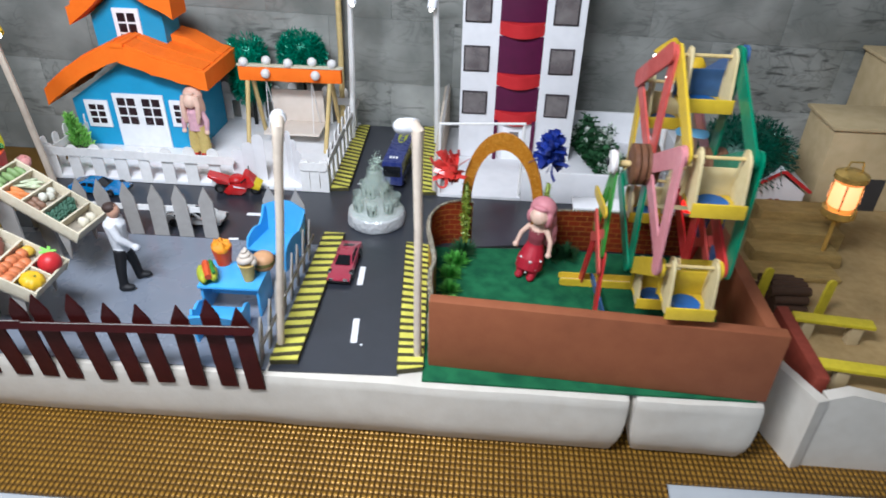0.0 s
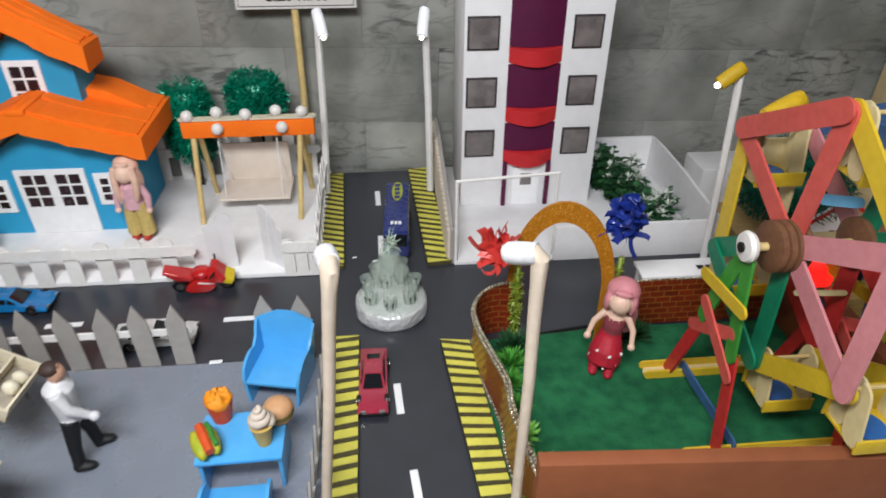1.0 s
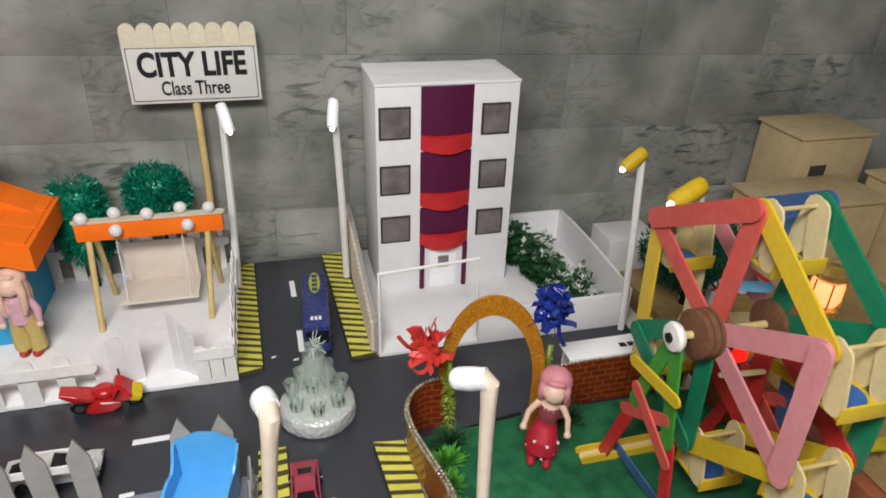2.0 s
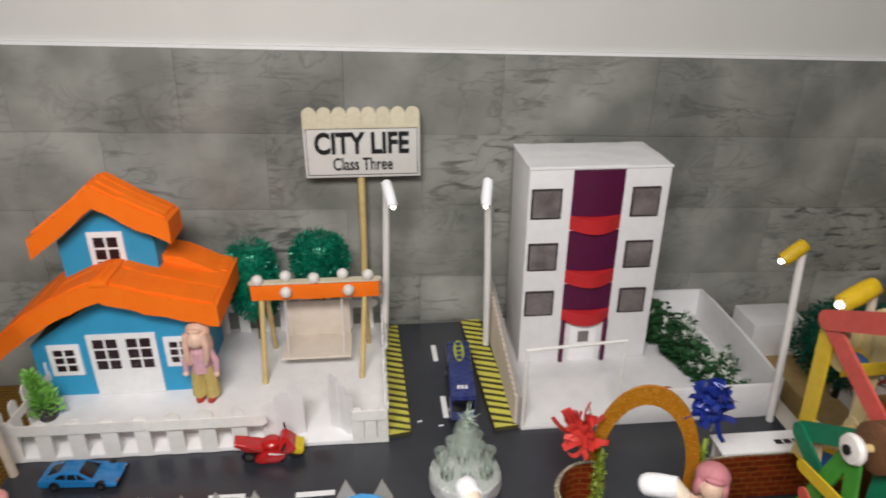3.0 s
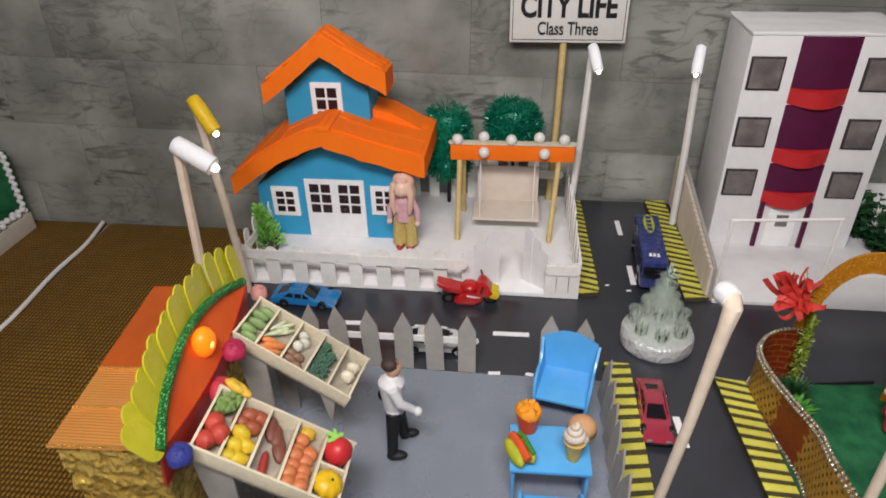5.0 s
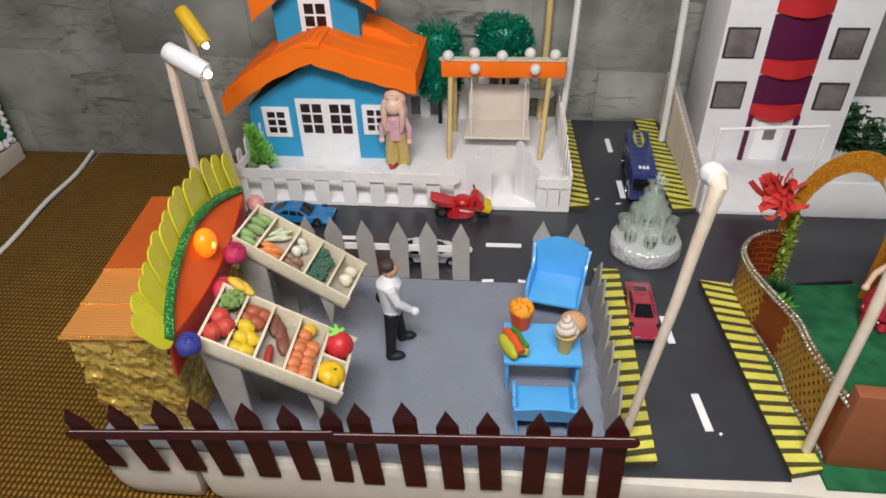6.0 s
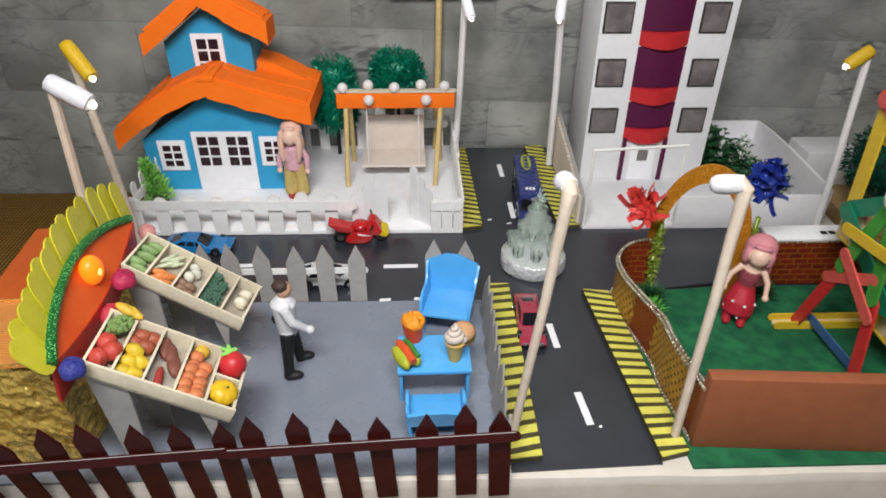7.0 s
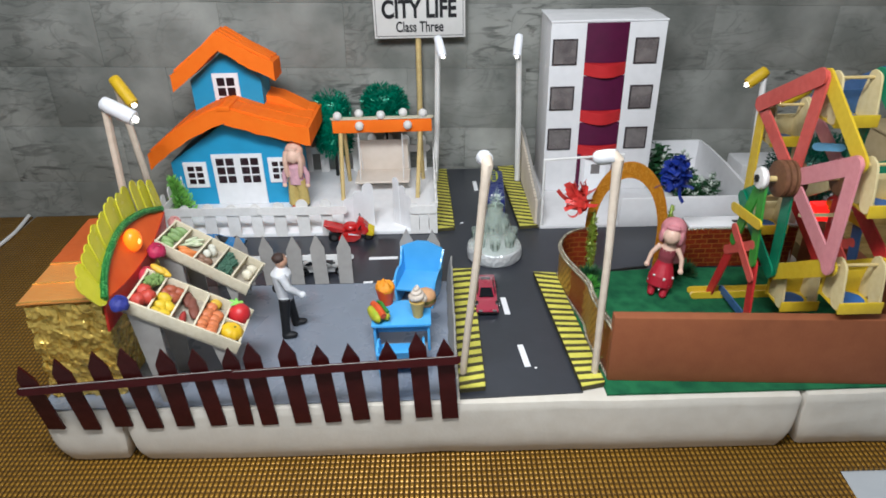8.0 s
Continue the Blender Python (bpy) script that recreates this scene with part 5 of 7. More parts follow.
NEAR_L, NEAR_R, FAR_R, FAR_L = Vector((-0.458, 0.035, 0.127)), Vector((-0.389, 0.037, 0.129)), Vector((-0.404, 0.215, 0.125)), Vector((-0.481, 0.218, 0.119))
bm = BM()
frustum(bm, [(-0.484, 0.064, 0.0004), (-0.409, 0.066, 0.0004), (-0.42, 0.216, 0.0004), (-0.486, 0.219, 0.0004)], [NEAR_L, NEAR_R, FAR_R, FAR_L])
bmesh.ops.subdivide_edges(bm, edges=bm.edges[:], cuts=26, use_grid_fill=True)
rnd = random.Random(17)
for v in bm.verts:
    p = v.co.copy()
    fold = abs(noise.noise(p * 45)) + 0.6 * abs(noise.noise(p * 95 + Vector((2, 7, 1))))
    v.co += Vector((noise.noise(p * 80), noise.noise(p * 85 + Vector((3, 0, 0))) - 0.6 * fold, noise.noise(p * 75) * 0.5)) * 0.0042
    v.co += Vector((rnd.uniform(-1, 1), rnd.uniform(-1, 1), rnd.uniform(-0.6, 0.6))) * 0.0011
bmesh.ops.triangulate(bm, faces=bm.faces[:], quad_method="ALTERNATE")
part("box", bm, GOLD_BOX, stall, "crumpled gold foil box", sharp=9)
up = Vector((0, 0, 0.004))
cut_l, cut_r = NEAR_L.lerp(FAR_L, 0.41), NEAR_R.lerp(FAR_R, 0.41)
for q, mt, lb in (((cut_l + Vector((-0.004, 0, 0)), cut_r, FAR_R, FAR_L + Vector((-0.004, 0, 0))), COPPER, "orange foil sheet roof"),
                  ((NEAR_L + Vector((-0.003, -0.003, 0)), NEAR_R + Vector((0, -0.003, 0)), cut_r, cut_l + Vector((-0.003, 0, 0))), GLARE_SHEET, "ribbed orange foil sheet roof, lightened for its glare")):
    bm = BM()
    frustum(bm, [p + up for p in q], [p + up + Vector((0, 0, 0.0015)) for p in q])
    part("roof_sheet", bm, mt, stall, lb)
for u in (0.0, 0.19, 0.41):
    A, B = NEAR_L.lerp(FAR_L, u) + Vector((-0.003, -0.0025, 0.006)), NEAR_R.lerp(FAR_R, u) + Vector((-0.004, -0.0025, 0.006))
    bm = BM()
    n = 46
    tube(bm, [A.lerp(B, j / n) + Vector((0, 0.0008 * (j % 2), 0.0004 * (j % 2))) for j in range(n + 1)], 0.0007, 5)
    part("foil_edge", bm, GOLD, stall, "pinked gold foil edge")
# the arch leans back over the roof
ARC = smooth([(-0.386, 0.034, 0.134), (-0.393, 0.055, 0.143), (-0.398, 0.076, 0.149), (-0.402, 0.099, 0.153), (-0.405, 0.122, 0.155), (-0.407, 0.151, 0.153), (-0.406, 0.185, 0.146), (-0.402, 0.216, 0.135)], 4)
LOW = [Vector((-0.385 - 0.013 * ((p.y - 0.034) / 0.182) ** 2, p.y, 0.132 - 0.01 * math.sin(math.pi * (p.y - 0.034) / 0.182))) for p in ARC]


def band(bm, hi, lo, back):
    """A closed sheet between two lines, as thick as the way back."""
    rows = [[bm.verts.new(v) for v in (h, l, l + back, h + back)] for h, l in zip(hi, lo)]
    for r0, r1 in zip(rows, rows[1:]):
        for k in range(4):
            bm.faces.new((r0[k], r1[k], r1[(k + 1) % 4], r0[(k + 1) % 4]))
    bm.faces.new(rows[0])
    bm.faces.new(rows[-1][::-1])


bm = BM()
band(bm, ARC, LOW, Vector((-0.002, 0, -0.001)))
part("arch_panel", bm, RED_SATIN, stall, "orange satin arch panel")
bm = BM()
band(bm, [p + Vector((0.0006, 0, 0.0004)) for p in LOW], [Vector((p.x - 0.003, p.y, 0.1)) for p in LOW], Vector((-0.002, 0, 0)))
part("front_strip", bm, flat("red_satin", "b3220f", 0.35), stall, "red satin strip under the arch")
bm = BM()
tube(bm, [p + Vector((0.002, 0, 0.001)) for p in ARC], 0.0036, 8)
part("arch_trim", bm, GREEN_GLIT, stall, "green glitter trim")
for j in range(15):
    u = j / 14
    k = u * (len(ARC) - 1)
    c = ARC[int(k)].lerp(ARC[min(len(ARC) - 1, int(k) + 1)], k % 1)
    d = Vector((-0.5 * (1 - u) ** 3 - 0.2 * u, -0.25 * (1 - u) ** 4 + 0.28 * u * (1.3 - u), 1.0)).normalized()
    bm = BM()
    l = 0.034 + 0.0015 * math.sin(j * 1.7) - 0.004 * math.sin(math.pi * u) ** 1.5 + 0.008 * u
    plate(bm, stick_pts(l, 0.0185), 0.0012, basis(c - d * 0.005 + Vector((-0.0005 - 0.0014 * (j % 2), 0, 0)), d, (1, 0.1, 0.15)))
    part("fringe_strip", bm, LIME, stall)
LANTERN = mat("lit_orange_lantern", "f08a10", 0.35, size=60, bump=0.1, glow="ff7a12", power=1.0)
bm = BM()
ball(bm, (-0.395, 0.128, 0.143), 0.0105, (0.8, 1.0, 1.15))
lantern = part("lantern", bm, LANTERN, stall, "small lit orange lantern")
bm = BM()
ball(bm, (-0.3895, 0.126, 0.143), 0.0036, (0.9, 1.0, 1.2), 12)
part("bulb", bm, mat("lantern_bulb", "ffd890", 0.3, size=60, bump=0, glow="ffb048", power=2.2), lantern, "bright bulb showing through the lantern")


def rose(x, y, z, r, h, label):
    t = thing("paper_rose", label, "flower", pose(x, y, z, 20, 30, 0), "paper roses of the stall")
    m = flat("petal_" + h, h, 0.6)
    bm = BM()
    ball(bm, (0, 0, 0), r * 0.62, (1, 1, 0.9), 10)
    for j in range(16):
        a, k = j * 2.4, 0.35 + 0.65 * j / 15
        d = Vector((math.cos(a), math.sin(a), 0.75 - 0.6 * k)).normalized()
        c = d * r * (0.45 + 0.5 * k)
        ball(bm, (0, 0, 0), r * (0.3 + 0.28 * k), (1, 0.9, 0.22), 8, m=basis(c, d.cross(Vector((0.1, 0.2, 1))), d + Vector((0, 0, 0.5))))
    part("petals", bm, m, t)


# ---------------------------------------------------------------- vegetable crates
CRATE_FLOOR = mat("crate_floor_card", "b5ac9c", 0.35, second="9d9486", size=120, mixed=0.8, bump=0.1, dirt=0.2)


def crate(m, label, length, width, stops):
    """A shallow tray that falls along its x, with cross walls."""
    t = thing("vegetable_crate", label, "crate", m, "vegetable crates of the stall")
    h, k = 0.014, 0.002
    bm = BM()
    box(bm, (0, -width / 2, 0), (length, width / 2, 0.002))
    part("bottom", bm, CRATE_FLOOR, t, "greyed card bottom")
    for y in (-width / 2, width / 2 - k):
        bm = BM()
        box(bm, (-0.001, y, 0), (length + 0.001, y + k, h), bevel=0.0004)
        part("side", bm, CRATE, t)
    for x in (0, length - k):
        bm = BM()
        box(bm, (x, -width / 2 + k, 0.001), (x + k, width / 2 - k, h - 0.0006), bevel=0.0004)
        part("end", bm, CRATE, t)
    for x in stops:
        bm = BM()
        box(bm, (x - 0.001, -width / 2 + k, 0.001), (x + 0.001, width / 2 - k, h), bevel=0.0003)
        part("divider", bm, CRATE, t)
    return t


def produce(m, name, label, spots, h, shape=(1, 1, 1), r=0.006, tex=0.5, cat="toy vegetable", turn=0, second=None, group="", lumps=0):
    rnd = random.Random(len(label) * 7 + len(spots))
    mt = flat("clay_" + h, h, tex, second=second)
    base = None
    for x, y, z in spots:
        if base is None:
            bm = BM()
            ball(bm, (0, 0, 0), r * (0.62 if lumps else 0.9), shape, 12)
            for j in range(lumps):
                a, e = j * 2.4, rnd.uniform(-0.2, 1.4)
                ball(bm, (r * 0.62 * shape[0] * math.cos(a) * math.cos(e), r * 0.62 * shape[1] * math.sin(a) * math.cos(e), r * 0.6 * math.sin(e)), r * rnd.uniform(0.26, 0.4), seg=8)
            for v in bm.verts:
                v.co += v.co.normalized() * noise.noise(v.co * 260) * r * 0.15
            base = tagged(part(name, bm, mt), label, cat, group)
            x, y = x * 0.92, y * 0.77
            base.matrix_basis = m @ pose(x, y, z - 0.0016, 0, 0, turn + rnd.uniform(-15, 15))
        else:
            x, y = x * 0.92, y * 0.77
            copy_thing(base, m @ pose(x, y, z - 0.0016, 0, 0, turn + rnd.uniform(-15, 15)))


SLOPE = 29
CF = pose(-0.3825, 0.0775, 0.111, 0, SLOPE, 1)
CB = pose(-0.3945, 0.1885, 0.112, 0, SLOPE, -7) @ Matrix.Diagonal((1, 0.86, 1, 1))
LEN, WID = 0.108, 0.057
crate(CF, "pale wooden crate of clay fruit tilted on a card stand", LEN, WID, [0.02, 0.041, 0.063, 0.086])
crate(CB, "pale wooden crate of clay greens tilted on a card stand", LEN, WID, [0.02, 0.043, 0.065, 0.087])
for m in (CF, CB):
    for sy in (-1, 1):
        bm = BM()
        a, b = m @ Vector((0.004, sy * 0.024, -0.0004)), m @ Vector((0.1, sy * 0.024, -0.0004))
        w = math.hypot(b.x - a.x, b.y - a.y)
        q = lambda u: a.z + (b.z - a.z) * u
        m2 = basis((a.x, a.y, 0), (b.x - a.x, b.y - a.y, 0), (b.y - a.y, a.x - b.x, 0))
        plate(bm, [(0.01, 0.0003), (0.025, 0.0003), (w * 0.31, q(0.31) - 0.001), (0, a.z - 0.001)], 0.002, m2)
        st = thing("crate_stand", "grey card wedge with a short leg under a crate", "stand", group="card stands under the crates")
        part("wedge", bm, GREY_CARD, st)
        bm = BM()
        plate(bm, [(w * 0.92, q(0.92) - 0.03), (w * 0.935, q(0.92) - 0.03), (w * 0.99, q(0.99) - 0.001), (w * 0.84, q(0.84) - 0.001)], 0.002, m2)
        part("leg", bm, GREY_CARD, st)


def g(x0, x1, y0, y1, n, z=0.0075, seed=1, dz=0.0):
    rnd = random.Random(seed)
    cols = max(1, int(round(math.sqrt(n * (x1 - x0) / (y1 - y0)))))
    rows = -(-n // cols)
    out = []
    for k in range(n):
        i, j = k % cols, k // cols
        out.append((x0 + (x1 - x0) * (i + 0.5) / cols + rnd.uniform(-0.001, 0.001), y0 + (y1 - y0) * (j + 0.5) / rows + rnd.uniform(-0.001, 0.001), z + rnd.uniform(0, dz)))
    return out


G = "clay produce in the crates"
# near crate, from its high end to its low end
produce(CF, "clay_tomato", "red clay tomato in a wooden crate", [(0.0085, -0.021, 0.011), (0.0085, -0.001, 0.011), (0.0155, -0.012, 0.0135)], "c4483a", r=0.0082, group=G)
produce(CF, "clay_lettuce", "crumpled green clay lettuce in a wooden crate", [(0.01, 0.02, 0.011), (0.013, 0.029, 0.01)], "7d9a56", (1.1, 1.2, 0.8), 0.0085, 0.8, group=G, lumps=10)
produce(CF, "clay_lemon", "yellow clay lemon in a wooden crate", [(0.029, -0.025, 0.008), (0.036, -0.024, 0.008), (0.03, -0.012, 0.009), (0.037, -0.009, 0.009), (0.03, -0.001, 0.012)], "dcbc2c", (1.2, 0.9, 0.85), 0.0068, group=G)
produce(CF, "clay_onion", "brown clay onion in a wooden crate", [(0.027, 0.013, 0.008), (0.036, 0.012, 0.008), (0.031, 0.023, 0.009), (0.039, 0.025, 0.008)], "a5573c", (1.1, 0.9, 0.9), 0.0072, group=G)
produce(CF, "clay_yam", "dark brown clay yam in a wooden crate", [(0.051, 0.019, 0.008), (0.057, 0.013, 0.0085), (0.062, 0.002, 0.008)], "7c4a3c", (0.95, 2.0, 0.8), 0.0062, turn=22, group=G)
produce(CF, "clay_chilli", "red clay pepper in a wooden crate", [(0.055, -0.019, 0.007)], "a93a35", (0.6, 2.2, 0.7), 0.006, turn=15, group=G)
produce(CF, "clay_carrot", "orange clay carrot in a wooden crate", g(0.071, 0.09, -0.033, 0.025, 11, 0.0075, 5, 0.003), "d07c4e", (1.05, 1.0, 0.85), 0.0064, group=G)
produce(CF, "clay_mango", "yellow clay mango in a wooden crate", [(0.079, 0.03, 0.009)], "d9b23a", (1.1, 0.9, 0.8), 0.0064, group=G)
bm = BM()
ball(bm, (0, 0, 0.0), 0.0108, (1, 1, 1.05), 14)
straw = thing("clay_strawberry", "big red clay strawberry with green leaves in a crate", "toy fruit", CF @ pose(0.097, 0.015, 0.0125), G)
part("fruit", bm, flat("strawberry_red", "c92f33", 0.4), straw)
bm = BM()
for j in range(6):
    stick(bm, (-0.006, 0.004, 0.009), (-0.006 + 0.008 * math.cos(j), 0.004 + 0.008 * math.sin(j), 0.008), 0.003, 0.0006)
part("leaves", bm, LEAF_LIGHT, straw)
pump = thing("clay_pumpkin", "yellow ribbed clay pumpkin in a crate", "toy vegetable", CF @ pose(0.097, -0.0135, 0.012), G)
bm = BM()
ball(bm, (0, 0, 0), 0.0112, (1, 1, 0.66), 40)
for v in bm.verts:
    k = 1 + 0.1 * abs(math.sin(4.5 * math.atan2(v.co.y, v.co.x))) - 0.1
    q = math.hypot(v.co.x, v.co.y) / 0.0112
    v.co.x, v.co.y = v.co.x * k, v.co.y * k
    v.co.z -= 0.0035 * max(0, 0.45 - q) * (1 if v.co.z > 0 else 0)
part("flesh", bm, flat("pumpkin_yellow", "e2b71c", 0.4), pump)
bm = BM()
rod(bm, (0, 0, 0.002), (0.001, 0, 0.007), 0.0015, 0.001, 6)
part("stem", bm, LEAF, pump)
bm = BM()
box(bm, (0.087, -0.001, 0.001), (LEN - 0.002, 0.001, 0.014), CF)
tagged(part("crate_divider", bm, CRATE), "small pale wooden divider in the crate", "divider")
# far crate
produce(CB, "clay_cucumber", "green clay cucumber in a wooden crate", [(0.007, -0.012, 0.009), (0.012, 0.002, 0.01), (0.009, 0.016, 0.009), (0.014, 0.025, 0.01), (0.013, -0.022, 0.009)], "86a266", (1.5, 0.9, 0.85), 0.0062, group=G)
produce(CB, "clay_carrot", "orange clay carrot in a wooden crate", [(0.03, -0.024, 0.008), (0.034, -0.017, 0.009), (0.038, -0.025, 0.008), (0.039, -0.013, 0.009), (0.03, -0.012, 0.009)], "e08a4c", (1.5, 0.7, 0.7), 0.0058, turn=35, group=G)
produce(CB, "clay_leek", "white and green clay leek in a wooden crate", [(0.029, 0.003, 0.009), (0.033, 0.008, 0.01), (0.037, 0.012, 0.009), (0.029, 0.015, 0.011), (0.034, 0.02, 0.01)], "dfe4c8", (0.36, 2.5, 0.4), 0.0058, turn=-30, second="8fae63", group=G)
produce(CB, "clay_mushroom", "white clay mushroom in a wooden crate", [(0.054, 0.003, 0.009), (0.058, 0.013, 0.009), (0.054, 0.022, 0.009)], "d8d6c6", r=0.0058, group=G)
produce(CB, "clay_potato", "brown clay potato in a wooden crate", [(0.052, -0.011, 0.008), (0.06, -0.012, 0.008), (0.054, -0.021, 0.008), (0.062, -0.024, 0.007), (0.052, -0.029, 0.007)], "8a6a55", (1.1, 0.9, 0.8), 0.006, group=G)
produce(CB, "clay_broccoli", "dark green clay broccoli floret in a wooden crate", g(0.074, 0.09, -0.03, 0.028, 11, 0.007, 8, 0.003), "486c58", (1, 1, 0.8), 0.0062, 0.7, turn=50, group=G, lumps=9)
produce(CB, "clay_egg", "white clay ball in a wooden crate", [(0.1075, -0.001, 0.0095), (0.1085, 0.016, 0.0095)], "e2dac2", r=0.007, group=G)
produce(CF, "clay_banana", "yellow clay banana bunch hung on the crate", [(0.012, 0.041, 0.016), (0.016, 0.038, 0.018), (0.01, 0.037, 0.019)], "e2b93a", (1.6, 0.7, 0.6), 0.0062, turn=-30, group=G)
rose(-0.374, 0.0375, 0.128, 0.0074, "343a8a", "dark blue paper rose beside the crate")
rose(-0.382, 0.145, 0.122, 0.0084, "b02a52", "crimson paper rose on the stall arch")
rose(-0.38, 0.112, 0.112, 0.009, "c0394a", "red paper rose between the crates")
rose(-0.399, 0.239, 0.108, 0.0072, "d99a94", "pale pink paper rose at the arch end")


# ---------------------------------------------------------------- vehicles
def wheel(parent, x, y, r, w, rim=CHROME):
    bm = BM()
    lathe(bm, [(r * 0.85, -w / 2), (r, -w / 2 + 0.0006), (r, w / 2 - 0.0006), (r * 0.85, w / 2)], seg=16, m=Matrix.Rotation(math.pi / 2, 4, "X"))
    t = part("wheel", bm, BLACK_PL, parent, m=pose(x, y, r))
    bm = BM()
    lathe(bm, [(r * 0.55, -w / 2 - 0.0004), (r * 0.5, w / 2 + 0.0004)], seg=10, m=Matrix.Rotation(math.pi / 2, 4, "X"))
    part("rim", bm, rim, t)


def shell(bm, prof, half, taper, base):
    """A car's body: its side outline, with the flanks drawn in towards the top."""
    n = len(prof)
    zs = [z for _, z in prof]
    z0, z1 = min(zs), max(zs)
    L, R = [], []
    for x, z in prof:
        k = half * (1 - taper * max(0, (z - base)) / max(1e-6, z1 - base))
        L.append(bm.verts.new((x, k, z)))
        R.append(bm.verts.new((x, -k, z)))
    bm.faces.new(L)
    bm.faces.new(R[::-1])
    for j in range(n):
        bm.faces.new((L[j], L[(j + 1) % n], R[(j + 1) % n], R[j]))
    bmesh.ops.bevel(bm, geom=list(bm.edges), offset=0.0011, segments=2, affect="EDGES", profile=0.6)


def toy_car(m, label, paint, length=0.074, half=0.0155, hood=0.0115, roof=0.0195, stripe=None):
    t = thing("toy_car", label, "toy car", m, "toy vehicles on the roads")
    l = length / 2
    bm = BM()
    shell(bm, [(-l, 0.0045), (l, 0.004), (l, 0.0072), (l * 0.5, hood), (l * 0.1, hood + 0.0012), (-l * 0.55, hood + 0.0024), (-l, hood + 0.001)], half, 0.1, 0.007)
    part("body", bm, paint, t)
    bm = BM()
    shell(bm, [(l * 0.42, hood - 0.001), (-l * 0.02, roof), (-l * 0.42, roof), (-l * 0.95, hood + 0.0008)], half * 0.88, 0.28, hood)
    part("cabin", bm, paint, t)
    h = roof - hood

    def pane(name, quad, wide, grow=0.0):
        """A dark pane let into the cabin; the flanks lean in as the cabin does."""
        b = BM()
        side = [[b.verts.new((x, s * (half * 0.88 * wide * (1 - 0.28 * max(0, z - hood) / h) + grow), z)) for x, z in quad] for s in (1, -1)]
        b.faces.new(side[0])
        b.faces.new(side[1][::-1])
        for j in range(4):
            b.faces.new((side[0][j], side[0][j - 1], side[1][j - 1], side[1][j]))
        bmesh.ops.recalc_face_normals(b, faces=b.faces[:])
        part(name, b, GLASS_BLACK, t)

    pane("windscreen", [(l * 0.37, hood + 0.0012), (l * 0.03, roof - 0.0001), (l * 0.03, roof - 0.003), (l * 0.3, hood)], 0.78)
    for u0, u1, v0, v1 in ((0.22, 0.0, 0.02, -0.02), (-0.04, -0.26, -0.06, -0.26), (-0.3, -0.62, -0.3, -0.44)):
        pane("side_window", [(l * u0, hood + h * 0.22), (l * v0, roof - h * 0.2), (l * v1, roof - h * 0.2), (l * u1, hood + h * 0.22)], 1.0, 0.0003)
    pane("engine_grille", [(-l * 0.5, roof - h * 0.1), (-l * 0.88, hood + h * 0.22), (-l * 0.88, hood), (-l * 0.5, hood)], 0.62)
    bm = BM()
    box(bm, (-l - 0.0005, -half * 0.95, 0.0035), (l + 0.0005, half * 0.95, 0.006), bevel=0.0006)
    part("chassis", bm, BLACK_PL, t)
    for x in (l * 0.6, -l * 0.58):
        for y in (half - 0.001, -half + 0.001):
            wheel(t, x, y, 0.0056, 0.0042)
    if stripe:
        for y in (-half * 0.45, half * 0.25):
            bm = BM()
            box(bm, (l * 0.12, y, hood - 0.0002), (l * 0.45, y + 0.003, hood + 0.0016))
            part("stripe", bm, stripe, t)
    for y in (-half * 0.62, half * 0.62):
        bm = BM()
        box(bm, (l - 0.0015, y - 0.0025, 0.0065), (l + 0.0004, y + 0.0025, 0.0085), bevel=0.0003)
        part("headlight", bm, CHROME, t)
    return t


toy_car(pose(-0.407, 0.371, 0.0003, 0, 0, -3), "blue die-cast sports car parked on the road", flat("blue_car_paint", "1f78b8", 0.25, coat=0.5), 0.077, 0.0158, 0.0105, 0.018)
toy_car(pose(-0.036, 0.225, 0.0003, 0, 0, -91), "dark red die-cast sports car driving on the road", flat("red_car_paint", "a63046", 0.3, coat=0.8), 0.076, 0.0132, 0.0105, 0.017)
toy_car(pose(-0.247, 0.305, 0.0003, 0, 0, 2), "white die-cast sports car with black marks behind the fence", flat("white_car_paint", "d8d8d6", 0.25, coat=0.5), 0.076, stripe=BLACK_PL)

bus = thing("toy_bus", "purple blue die-cast bus with a yellow mark on its roof", "toy bus", pose(-0.006, 0.478, 0.0003, 0, 0, -93) @ Matrix.Diagonal((1.1, 0.88, 1.0, 1)), "toy vehicles on the roads")
BUS = flat("bus_blue", "2c3670", 0.28, coat=0.3, second="38427e")
bm = BM()
box(bm, (-0.052, -0.0165, 0.006), (0.052, 0.0165, 0.042), bevel=0.003)
part("body", bm, BUS, bus)
for j in range(5):
    for s in (-1, 1):
        bm = BM()
        box(bm, (-0.044 + j * 0.0165, s * 0.0162, 0.021), (-0.031 + j * 0.0165, s * 0.0169, 0.034), bevel=0.0002)
        part("window", bm, GLASS_BLACK, bus)
bm = BM()
box(bm, (0.0512, -0.014, 0.02), (0.0526, 0.014, 0.036), bevel=0.0003)
part("windscreen", bm, GLASS_BLACK, bus)
bm = BM()
plate(bm, [(-0.03 + 0.021 * math.cos(a), 0.0075 * math.sin(a)) for a in [2 * math.pi * j / 20 for j in range(20)]], 0.0008, Matrix.Translation((0, 0, 0.0418)))
mark = part("roof_mark", bm, flat("yellow_green_print", "b9c13a", 0.4), bus, "yellow green printed oval")
bm = BM()
for j in range(4):
    box(bm, (-0.046 + 0.009 * j, -0.0035, 0.0424), (-0.04 + 0.009 * j, 0.0035, 0.043))
part("mark_bar", bm, BUS, mark)
bm = BM()
